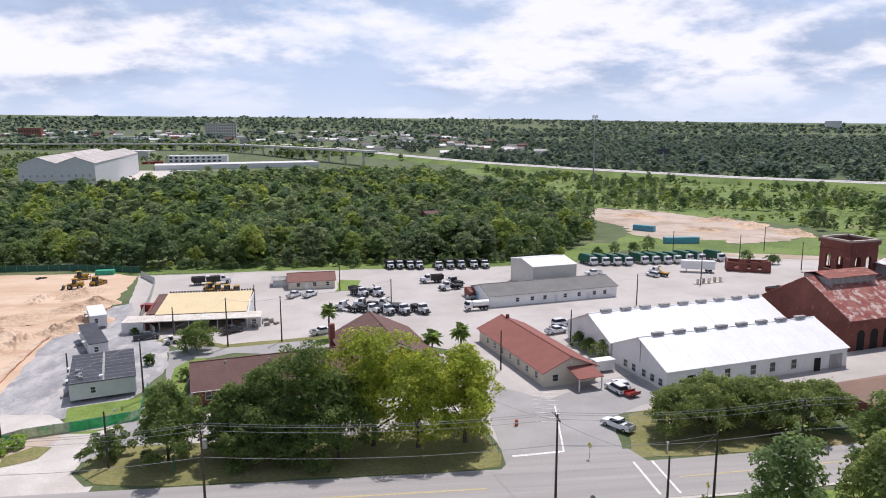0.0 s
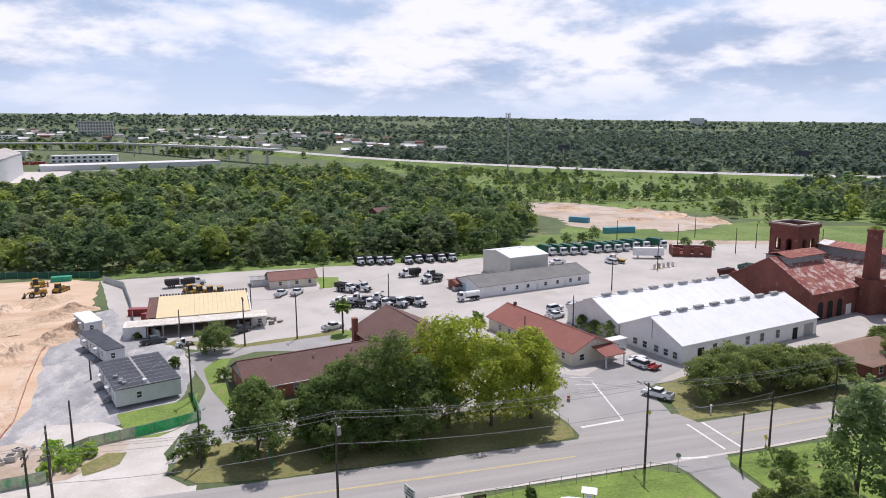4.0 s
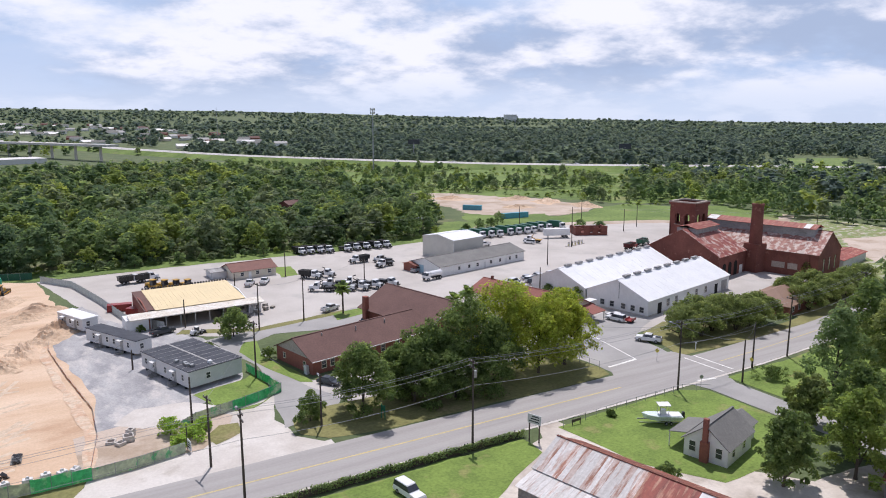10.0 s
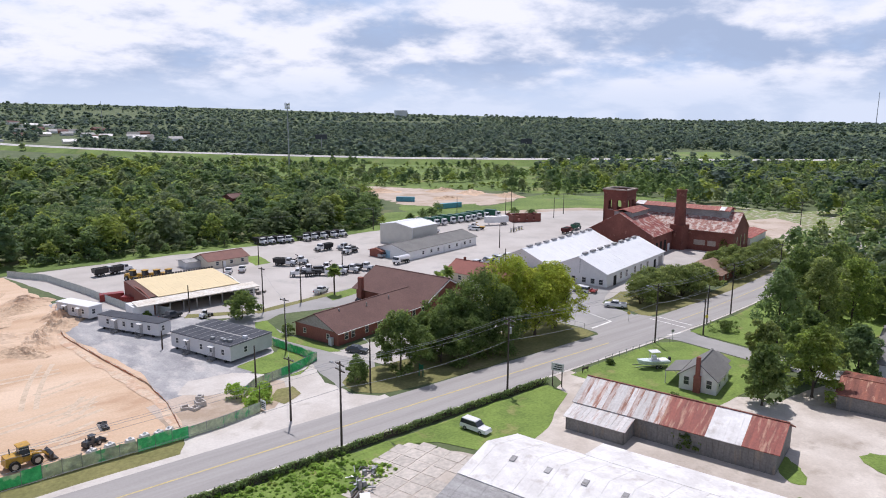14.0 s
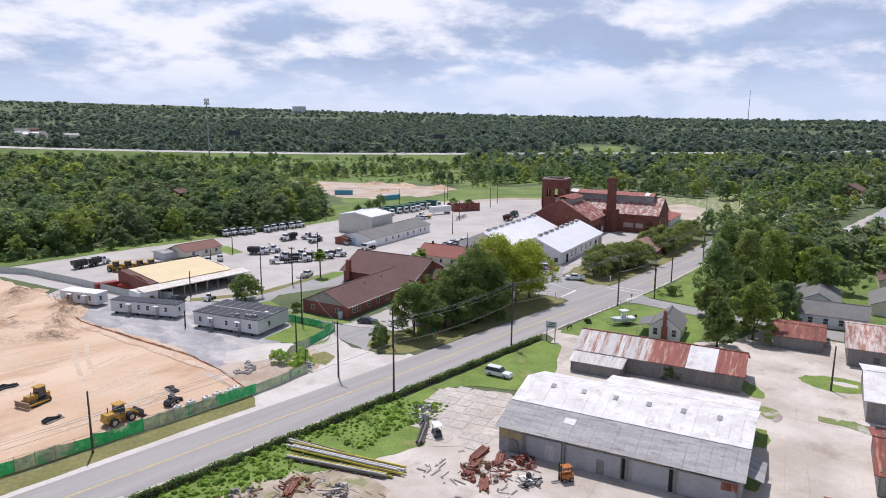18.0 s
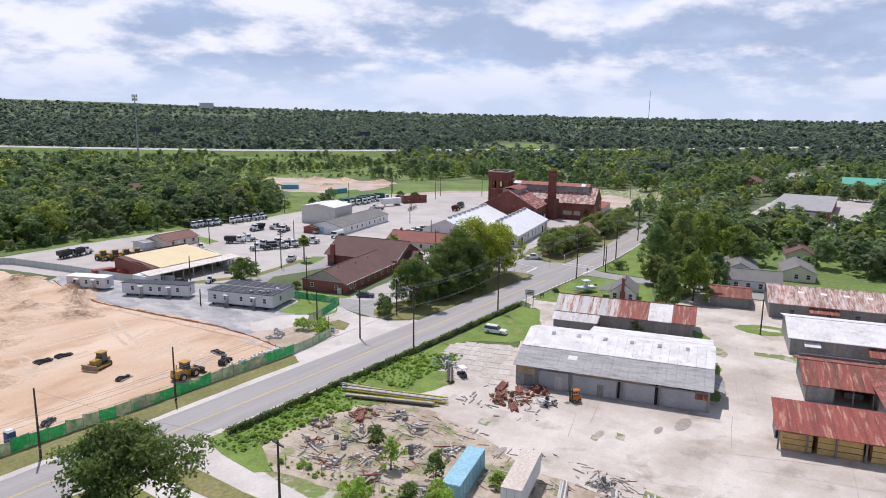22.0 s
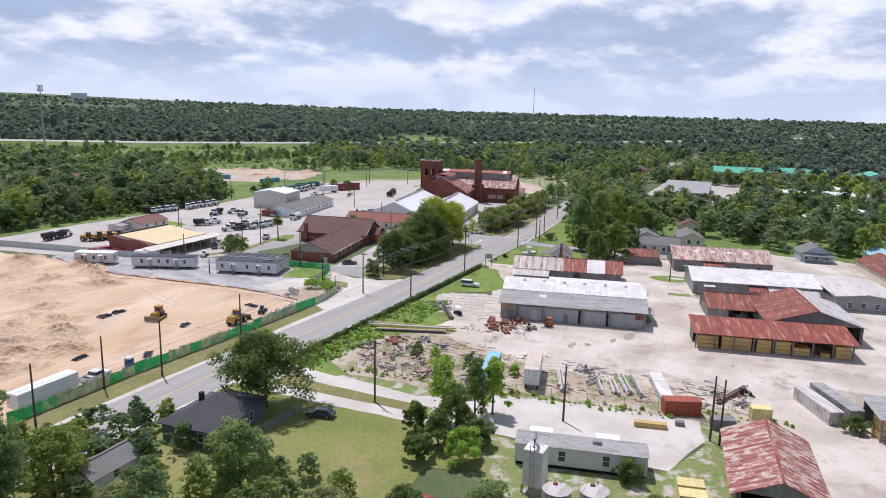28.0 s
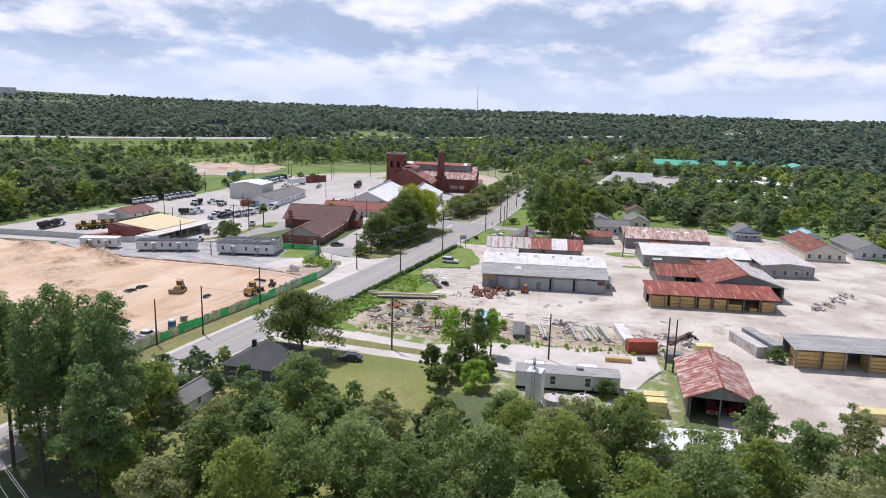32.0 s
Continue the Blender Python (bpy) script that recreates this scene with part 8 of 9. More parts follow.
pickup(V(41.0, 106.4, 124), M_WHITECAR, "white pickup truck parked at the crossing")
car(V(-36.3, 75.1, -80), M_WHITECAR, "white SUV parked on the lawn", True)
car(V(-30.6, 118.6, -55), M_DARKCAR, "dark grey car beside the brick hall")
for x, y, rz in ((-21.6, 206.4, 60), (-17.0, 206.6, 60), (-11.2, 167.3, 30)):
    pickup(V(x, y, rz), M_WHITECAR, "white works pickup in the yard")
for x, y, rz in ((-7, 152.5, 20), (-3.5, 154.0, 20)):
    car(V(x, y, rz), M_DARKCAR, "dark car behind the brick hall")
protos = [pickup(V(45.4, 161.0, 20), M_WHITECAR, "white works pickup in the car rows", "car rows"), car(V(47.0, 164.6, 20), M_SILVERCAR, "silver car in the car rows", False, "car rows"), car(V(48.6, 168.0, 20), M_WHITECAR, "white SUV in the car rows", True, "car rows"), car(V(50.3, 157.4, 20), M_DARKCAR, "dark SUV in the car rows", True, "car rows")]
k = 0
for r in range(3):
    for c in range(5):
        if (r, c) in ((0, 0), (2, 4)):
            continue
        copy_thing(protos[(k * 7 + r) % 4], V(51.5 + r * 5.2 + c * 1.0, 158.2 + c * 3.1 + r * 1.2, 20 + rt.uniform(-5, 5)))
        k += 1
for x, y in ((94.7, 221.1), (76, 226), (58, 140), (46.5, 122.5)):
    copy_thing(protos[int(x) % 4], V(x, y, rt.uniform(0, 180)))
dt = [dump_truck(V(8.0, 246.2, -80), M_WHITECAR, M_BLACKPAINT, "white-cabbed dump truck with a black bed"),
      dump_truck(V(24.9, 243.4, -78), M_WHITECAR, M_BLACKPAINT, "white-cabbed truck with a hook-lift frame", "hook"),
      dump_truck(V(8.9, 184.8, -60), M_WHITECAR, M_BLACKPAINT, "white-cabbed flatbed truck with dark load", "flat")]
for i, (x, y, rz) in enumerate(((11.4, 246.4, -82), (15.0, 245.4, -80), (18.2, 245.0, -78), (29.0, 244.2, -80), (33.0, 244.0, -80), (37.4, 243.6, -78), (41.4, 243.6, -80), (-2.4, 206.0, -50), (2.0, 206.0, -50), (-5.6, 188.5, 150), (0.2, 185.8, -40), (4.6, 185.0, -55), (14.0, 184.6, -60), (20.6, 221.0, 190), (25.4, 210.4, 200), (-0.4, 191.5, 165), (5.5, 190.5, 160), (27.5, 216.0, 120), (-52.0, 227.5, 10), (-47.5, 228.0, 14))):
    copy_thing(dt[(0, 0, 0, 0, 0, 0, 0, 0, 1, 1, 2, 1, 2, 0, 1, 2, 1, 2, 0, 0)[i]], V(x, y, rz))
pickup(V(31.5, 197.6, 15), M_SILVERCAR, "silver pickup near the workshop")
t = thing("tanker_truck", V(29.6, 185.2, 190), "white tanker truck by the workshop", "truck", "works trucks")
part("chassis", G().box(-3.4, -0.45, 0.7, 3.3, 0.45, 0.95), M_BLACKPAINT, t)
part("cab", shell([(1.4, 0.7), (3.2, 0.7), (3.2, 1.6), (2.8, 2.6), (1.4, 2.6)], 1.1, 0.1, 1.8), M_WHITECAR, t)
part("windscreen", shell([(2.3, 1.75), (3.22, 1.7), (2.86, 2.5), (2.3, 2.5)], 1.112, 0.1, 1.9), M_GLASS, t)
tk = G()
p = [(-3.4, 0.95 * math.cos(a * math.pi / 8), 1.9 + 0.85 * math.sin(a * math.pi / 8)) for a in range(16)]
part("tank", tk.prism(p, (4.5, 0, 0)), M_WHITECAR, t)
wheels(t, (-2.4, -1.3, 2.4), 1.0, 0.5, 0.34)
gt = garbage_truck(V(80.0, 244.5, -70))
for i, (x, y) in enumerate(((84.2, 243.9), (88.4, 243.4), (92.6, 243.0), (99.0, 244.6), (103.2, 244.2), (107.4, 243.8), (111.4, 244.4), (117.0, 246.6), (121.4, 246.2), (129.0, 246.4))):
    copy_thing(gt, V(x, y, -70 + rt.uniform(-3, 3)))
t = thing("box_trailer", V(113, 226.5, 160), "white box trailer among the trucks", "trailer")
part("box", G().box(-5.5, -1.25, 1.1, 5.5, 1.25, 3.9), M_WHITEWALL, t)
wheels(t, (-4.2, -3.0), 1.0, 0.5, 0.34)
part("landing_leg", G().box(3.6, -0.6, 0, 3.8, -0.4, 1.1).box(3.6, 0.4, 0, 3.8, 0.6, 1.1), M_STEEL, t)
dump_truck(V(121, 191.5, 15), M_REDCAR, mat("dark_maroon_bed", (0.10, 0.022, 0.022)), "dark red dump truck behind the sheds")
dump_truck(V(132, 196.0, 20), M_GREENTRUCK, M_GREENTRUCK, "dark green truck behind the tower")
dump_truck(V(97.5, 222.6, 120), M_WHITECAR, M_CATYELLOW, "white works truck with a yellow frame", "hook")

# earth-moving machines on the site
def dozer(m, label):
    t = thing("bulldozer", m, label, "bulldozer", "site machines")
    for s in (-1, 1):
        tr = part("track", G().prism([(-1.9, s * 1.1 - 0.3, 0.25), (-1.6, s * 1.1 - 0.3, 0.0), (1.6, s * 1.1 - 0.3, 0.0), (1.95, s * 1.1 - 0.3, 0.3), (1.7, s * 1.1 - 0.3, 0.85), (-1.7, s * 1.1 - 0.3, 0.9)], (0, 0.6, 0)), M_BLACKPAINT, t)
        part("track_frame", G().box(-1.4, s * 1.1 - 0.32, 0.3, 1.4, s * 1.1 + 0.32, 0.6), M_CATYELLOW, tr)
        part("push_arm", G().box(0.2, s * 1.5 - 0.09, 0.45, 2.5, s * 1.5 + 0.09, 0.7), M_CATYELLOW, t)
    part("engine_hood", G().taper(-0.1, -0.65, 0.7, 1.9, 0.65, 1.75, 0.1, 0.08), M_CATYELLOW, t)
    part("cab", G().taper(-1.5, -0.75, 0.8, 0.0, 0.75, 2.7, 0.12, 0.1), M_GLASS, t)
    part("cab_roof", G().box(-1.55, -0.8, 2.7, 0.1, 0.8, 2.85), M_CATYELLOW, t)
    part("exhaust", G().cyl(1.1, 0.3, 1.7, 2.4, 0.07, 7), M_BLACKPAINT, t)
    part("rear_block", G().box(-2.2, -0.7, 0.6, -1.5, 0.7, 1.5), M_CATYELLOW, t)
    part("blade", G().prism([(2.5, -1.7, 0.05), (2.75, -1.7, 0.3), (2.6, -1.7, 0.8), (2.8, -1.7, 1.2), (2.55, -1.7, 1.2), (2.4, -1.7, 0.6)], (0, 3.4, 0)), mat("worn_blade_steel", (0.30, 0.22, 0.15)), t)
    return t


def loader(m, label, scoop=True, paint=None):
    paint = paint or M_CATYELLOW
    t = thing("wheel_loader", m, label, "loader", "site machines")
    part("rear_body", G().taper(-2.8, -1.0, 0.8, -0.5, 1.0, 2.1, 0.15, 0.12), paint, t)
    part("front_frame", G().box(-0.4, -0.6, 0.7, 1.6, 0.6, 1.5), paint, t)
    part("cab", G().taper(-0.9, -0.75, 1.6, 0.5, 0.75, 3.1, 0.1, 0.08), M_GLASS, t)
    part("cab_roof", G().box(-1.0, -0.85, 3.1, 0.6, 0.85, 3.25), paint, t)
    part("lift_arm", G().tube([(0.8, -0.5, 1.6), (2.2, -0.5, 1.3), (3.0, -0.5, 0.6)], 0.14, 5), paint, t)
    part("lift_arm", G().tube([(0.8, 0.5, 1.6), (2.2, 0.5, 1.3), (3.0, 0.5, 0.6)], 0.14, 5), paint, t)
    part("bucket", G().prism([(2.9, -1.4, 0.1), (3.9, -1.4, 0.1), (3.2, -1.4, 0.45), (3.3, -1.4, 1.2), (2.9, -1.4, 0.9)], (0, 2.8, 0)), M_BLACKPAINT, t)
    wheels(t, (-1.7, 1.2), 1.05, 0.75, 0.6)
    part("exhaust", G().cyl(-1.8, 0.4, 2.1, 2.9, 0.08, 7), M_BLACKPAINT, t)
    return t


dozer(pose(-100.0, 124.9, 0.05, 0, 0, 200), "yellow bulldozer standing on the sand")
loader(pose(-93.5, 107.2, 0.05, 0, 0, 8), "yellow wheel loader parked by the site fence")
dozer(pose(-86, 231, 0.05, 0, 0, 70), "small bulldozer far back on the site")
loader(pose(-91, 226, 0.05, 0, 0, 190), "small loader far back on the site")
dozer(pose(-94, 240, 0.05, 0, 0, 20), "bulldozer beside the site fence")
for x, y in ((-104.9, 136.0), (-101.0, 136.2), (-100.6, 115.6), (-81.6, 113.6), (-125.4, 117.5), (-118, 108), (-108, 243), (-96, 247)):
    t = thing("pipe_coil", pose(x, y, 0.05, 0, 0, rt.uniform(0, 90)), "heap of black pipe lengths on the sand", "pipes", "pipe heaps")
    for i in range(5):
        o = rt.uniform(-0.5, 0.5)
        part("pipe", G().tube([(-1.7, o + i * 0.22 - 0.5, 0.14 + 0.16 * (i % 3)), (-0.6, o + 0.3 + i * 0.2 - 0.5, 0.2 + 0.17 * (i % 3)), (0.8, o - 0.2 + i * 0.2 - 0.4, 0.2 + 0.2 * (i % 2)), (1.6, o + i * 0.15, 0.16)], 0.14, 6), M_BLACKPAINT, t)
    part("pallet", G().box(-1.6, -0.7, 0, 1.5, 0.75, 0.12), M_OLDWOOD, t)
t = thing("portable_toilet", pose(-124.8, 105.0, 0.05, 0, 0, 10), "blue portable toilet with a white roof", "portable toilet")
part("cabin", G().taper(-0.6, -0.6, 0, 0.6, 0.6, 2.1, 0.04, 0.04), M_BLUE, t)
part("roof", G().taper(-0.62, -0.62, 2.1, 0.62, 0.62, 2.35, 0.2, 0.2), M_WHITEWALL, t)
part("door", G().box(-0.64, -0.4, 0.1, -0.605, 0.4, 1.9), M_BLUE, t)
for i, (x, y) in enumerate(((-80.2, 104.0), (-78, 104.4), (-83, 104.3), (-76, 104.1), (-85.6, 104.0), (-74.4, 104.2))):
    t = thing("wrapped_bale", pose(x, y, 0.05, 0, 0, 10 * i), "white wrapped bag of material by the fence", "bag", "white bags")
    part("bag", G().taper(-0.8, -0.6, 0, 0.8, 0.6, 1.1, 0.2, 0.2), M_OLDWHITE, t)
    part("neck", G().taper(-0.25, -0.2, 1.1, 0.25, 0.2, 1.4, 0.1, 0.08), M_OLDWHITE, t)
pickup(V(-131.5, 105.6, 8), M_WHITECAR, "white pickup inside the site fence")
loader(pose(-84.6, 107.6, 0.05, 0, 0, 25) @ Matrix.Scale(0.55, 4), "compact dark skid loader near the site fence", paint=M_DARKCAR)
t = thing("white_cargo_trailer", pose(-140.5, 105.6, 0.05, 0, 0, 4), "white cargo trailer inside the site fence", "trailer")
part("box", G().box(-6.3, -1.25, 0.7, 5, 1.25, 3.1), M_WHITEWALL, t)
part("roof_cap", G().box(-6.35, -1.3, 3.1, 5.05, 1.3, 3.2), M_WHITEMETAL, t)
wheels(t, (-1, 0.3), 1.0, 0.4)
for i, (x, y, w, h) in enumerate(((-66.5, 112.0, 1.6, 0.9), (-67.8, 111.0, 1.3, 0.5), (-66.0, 113.6, 1.1, 1.2), (-69.0, 112.4, 1.4, 0.4))):
    t = thing("concrete_block", pose(x, y, 0.1, 0, 0, 25 * i), "pale hollow concrete manhole block", "concrete block", "manhole blocks")
    part("ring", G().box(-w / 2, -w / 2, 0, w / 2, -w / 2 + 0.2, h).box(-w / 2, w / 2 - 0.2, 0, w / 2, w / 2, h).box(-w / 2, -w / 2 + 0.2, 0, -w / 2 + 0.2, w / 2 - 0.2, h).box(w / 2 - 0.2, -w / 2 + 0.2, 0, w / 2, w / 2 - 0.2, h), M_CONC, t)
# dirt mounds and turned earth
def mound(x, y, r, h, label, material=None, seed=0, stretch=1.6):
    bm = bmesh.new()
    bmesh.ops.create_grid(bm, x_segments=30, y_segments=30, size=1)
    for v in bm.verts:
        q = Vector((v.co.x * 2.3 + seed, v.co.y * 2.3, seed))
        d = math.hypot(v.co.x, v.co.y) * (1 + 0.45 * noise.noise(q * 0.8))
        f = max(0.0, 1 - d) ** 1.3
        ridge = 1 - abs(noise.noise(q * 1.7)) * 2.0
        v.co = Vector((v.co.x * r * stretch, v.co.y * r, f * h * max(0.0, 0.75 + 0.8 * ridge + 0.5 * noise.noise(q * 4.1)) - 0.10 * min(1.0, d * d)))
    me = bpy.data.meshes.new("mound")
    bm.to_mesh(me)
    bm.free()
    me.materials.append(material or M_DIRT)
    return tagged(new("earth_mound", me), label, "mound", "earth mounds")


for i, (x, y, r, h) in enumerate(((-73, 186, 4.5, 1.5), (-76, 177, 5, 1.8), (-81, 168, 5, 1.7), (-85, 161, 4, 1.1), (-77, 207, 4.5, 1.4), (-81, 199, 5, 1.2), (-112, 142, 5, 1.3), (-117, 134, 5.5, 1.5), (-124, 124, 5, 1.3), (-107, 154, 5, 0.9), (-113, 149, 4.5, 1.0), (-104, 163, 4, 0.6), (-130, 130, 6, 1.4), (-138, 124, 6, 1.4), (-140, 138, 7, 1.2), (-86, 218, 6, 1.4), (-95, 212, 5, 1.2), (-128, 138, 8, 1.3), (-134, 131, 7, 1.5), (-120, 146, 7, 1.1), (-146, 132, 8, 1.4), (-98, 170, 9, 0.9), (-106, 184, 9, 0.9), (-92, 190, 8, 1.0), (-116, 168, 9, 0.8), (-150, 146, 9, 1.0), (-88, 176, 6, 1.2), (184, 352, 8, 1.8), (190, 330, 9, 2.0), (198, 304, 8, 1.8), (150, 372, 9, 1.6), (160, 318, 7, 1.2))):
    mo = mound(x, y, r, h, "low heap of turned tan earth", M_DIRTDARK if i % 2 else M_DIRT, i * 3.1)
    mo.matrix_world = pose(x, y, 0.05, 0, 0, i * 40)
M_RUT = mat("rutted_sand", (0.52, 0.405, 0.30), (0.60, 0.48, 0.365), scale=0.35, fine=1.6, amount=1, grain=0.2, rough=1)
for i in range(30):
    x, y = rt.uniform(-165, -90), rt.uniform(106, 215)
    if i % 3 == 0:
        x, y = rt.uniform(-90, -80), rt.uniform(106, 135)
    a, turn, L = radians(rt.uniform(-16, 16) + (75 if i % 5 == 0 else 8)), rt.uniform(-0.035, 0.035) * (3 if i % 4 == 0 else 1), int(rt.uniform(7, 22))
    line = [(x, y)]
    for k in range(L):
        a += turn
        x, y = x + 2.0 * math.cos(a), y + 2.0 * math.sin(a)
        if x > -80 or y > 236:
            break
        line.append((x, y))
    if len(line) > 3:
        for o in (-1.1, 1.1):
            ribbon("wheel_rut", line, rt.uniform(0.25, 0.6), 0.052 + 0.0004 * i, M_RUT, "wheel rut pressed in the sand", "rut", off=o, step=1.5)
patch("clay_berm", [(-70.6, 199), (-76.0, 183), (-76.4, 167), (-74.4, 149), (-71.8, 130), (-70.6, 117), (-72.0, 105), (-73.2, 105), (-72.4, 117), (-73.6, 131), (-76.0, 149), (-78.0, 167), (-77.4, 184), (-72.0, 200)], 0.07, M_CLAY, "strip of reddish clay along the silt fence", "earth", amp=0.7)

# ---- lumber yard clutter ----
def container(name, x, y, rz, L, W, H, paint, label, legs=False, cat="container", roof=None):
    t = thing(name, pose(x, y, 0.05, 0, 0, rz), label, cat)
    z = 1.1 if legs else 0.0
    part("box", G().box(0.05, 0.05, z, L - 0.05, W - 0.05, z + H - 0.05), paint, t)
    if roof:
        part("roof", G().box(0, 0, z + H - 0.05, L, W, z + H), roof, t)
    for i in range(int(L / 0.6)):
        for y0 in (0.0, W - 0.05):
            part("rib", G().box(0.2 + i * 0.6, y0, z + 0.1, 0.4 + i * 0.6, y0 + 0.05, z + H - 0.1), paint, t)
    for y0 in (0.1, W / 2 + 0.02):
        part("door_leaf", G().box(-0.02, y0, z + 0.08, 0.05, y0 + W / 2 - 0.14, z + H - 0.12), paint, t)
    for y0 in (W * 0.3, W * 0.7):
        part("lock_rod", G().box(-0.06, y0, z + 0.15, -0.02, y0 + 0.05, z + H - 0.2), M_STEEL, t)
    if legs:
        for x0 in (1.0, 2.2):
            for s in (0.2, W - 0.45):
                part("wheel", G().wheel(x0, s + 0.12, 0.5, 0.3), M_BLACK, t)
        part("landing_leg", G().box(L - 2.4, 0.4, 0, L - 2.25, 0.55, z).box(L - 2.4, W - 0.55, 0, L - 2.25, W - 0.4, z), M_STEEL, t)
    return t


container("semi_trailer", -97.9, 34.9, 14.5, 10.9, 2.7, 2.9, M_WHITEWALL, "white box semi-trailer parked on weedy ground", True, "trailer", mat("dusty_trailer_roof", (0.55, 0.47, 0.40), (0.62, 0.56, 0.5), scale=0.3))
container("storage_container", -99.7, 42.6, 14.5, 10.8, 2.6, 2.9, M_SKYBLUE, "faded blue storage container in the yard")
container("storage_container", -97.3, 13.4, -66, 6.0, 2.5, 2.6, M_ORANGE, "rust-orange shipping container by the street")
container("storage_container", -85.4, -16.0, 28.5, 12.0, 2.5, 2.6, M_GREYMETAL, "grey weathered container in the yard")
container("storage_container", -87.0, -13.0, 28.5, 11.0, 2.5, 2.3, M_GALV, "pale open-topped container in the yard")
container("flat_trailer", -92.3, 12.6, 20, 11.5, 2.3, 1.5, M_OLDWHITE, "white low trailer among timber", False, "trailer")
container("storage_container", 126.0, 283.5, -4, 15.0, 2.6, 2.7, M_TEAL, "teal container in the clearing")
container("storage_container", 127.4, 324, -45, 10.5, 2.6, 2.7, M_TEAL, "teal container in the clearing")
container("red_bin", -61.8, 194.8, -10, 6, 2.4, 1.9, M_REDCAR, "dark red open bin behind the garage")
container("red_bin", -58.0, 190.0, -40, 5, 2.4, 1.8, M_REDCAR, "dark red open bin behind the garage")
container("blue_bin", -7.6, 18.2, 14, 2.2, 1.7, 1.4, M_BLUE, "blue waste bin by the shed", cat="bin")
container("green_bin", -92, 246, 5, 6, 2.5, 1.6, mat("mint_bin", (0.05, 0.36, 0.22)), "mint green waste container on the site", cat="bin")
container("timber_box", -104.0, 17.0, -76, 5.0, 1.2, 0.9, M_LUMBERSTACK, "long pale wooden crate by the street", cat="crate")
container("crate", -100.6, 11.2, -76, 1.4, 1.2, 0.8, M_OLDWOOD, "small weathered wooden crate", cat="crate")
container("shed_box", -99.2, 5.8, -70, 3.6, 2.2, 1.8, M_OLDWOOD, "low dark box shed by the poles", cat="shed")
container("yellow_crate", -92.5, 0.4, -70, 3.2, 2.0, 2.2, M_PLASTICYELLOW, "pale yellow wrapped stack by the fence", cat="crate")


def pole_stack(x, y, rz, L, n, r, mats, label, layers=2):
    t = thing("pole_stack", pose(x, y, 0.05, 0, 0, rz), label, "poles", "pole stacks")
    for p in (0.15, 0.5, 0.85):
        part("bearer", G().box(L * p, -0.2, 0, L * p + 0.2, n * 2.1 * r + 0.2, 0.2), M_OLDWOOD, t)
    for k in range(layers):
        for i in range(n - k):
            o = rt.uniform(-0.6, 0.6)
            yy, zz = (i + 0.5 * (k + 1)) * 2.1 * r, 0.2 + r + k * 1.8 * r
            part("pole", G().tube([(o, yy, zz), (L + o, yy + rt.uniform(-0.12, 0.12), zz)], r, 7), mats[(i + k) % len(mats)], t)
    return t


YP, WP, BP = mat("yellow_pole_paint", (0.55, 0.45, 0.06)), mat("white_pole_paint", (0.62, 0.60, 0.56)), M_POLE
pole_stack(-81.2, 79.6, -71, 18.5, 5, 0.17, [YP, WP, WP, BP], "stack of long yellow and white painted poles")
pole_stack(-83.0, 77.0, -68, 15.5, 4, 0.15, [BP, WP, YP], "stack of long dark and pale poles")
pole_stack(-80.0, 82.2, -75, 14, 3, 0.15, [WP, WP, BP], "stack of long white poles")
pole_stack(-66.5, 66.0, 35, 7, 4, 0.14, [M_OLDWOOD, BP], "small stack of old timbers")
for i, (x, y, L) in enumerate(((-95.6, 30.4, 9.5), (-93.2, 24.4, 9.0), (-92.6, 21.6, 6.0), (-91.6, 17.6, 9.0), (-91.2, 19.6, 8.0))):
    pole_stack(x, y, 20 + i, L, 3 if i % 2 else 4, 0.15, [M_GALV, WP, M_OLDWOOD], "row of long weathered beams in the yard")
pole_stack(-88.0, 5.5, -22, 10, 3, 0.16, [M_RUST, M_OLDWOOD], "rusty pipes beside the low trailer")


def scrap_heap(x, y, r, n, mats, label, lo=0.5, hi=2.6, seed=0, name="scrap_heap", cat="scrap"):
    t = thing(name, pose(x, y, 0.03, 0, 0, 0), label, cat)
    rr = random.Random(seed)
    for i in range(n):
        a, d = rr.uniform(0, 6.28), r * math.sqrt(rr.random())
        px, py = d * math.cos(a), d * math.sin(a)
        L = rr.uniform(lo, hi)
        b = rr.uniform(0, 3.14)
        zz = 0.12 + max(0, 1 - d / r) * rr.random() * 1.3
        dx, dy = L / 2 * math.cos(b), L / 2 * math.sin(b)
        if i % 4 == 3:
            part("lump", G().taper(px - 0.3, py - 0.25, 0, px + 0.35, py + 0.3, zz + 0.3, 0.08, 0.08), mats[i % len(mats)], t)
        else:
            part("piece", G().tube([(px - dx, py - dy, zz), (px + dx, py + dy, zz + rr.uniform(-0.08, 0.3))], rr.uniform(0.06, 0.14), 5), mats[i % len(mats)], t)
    return t


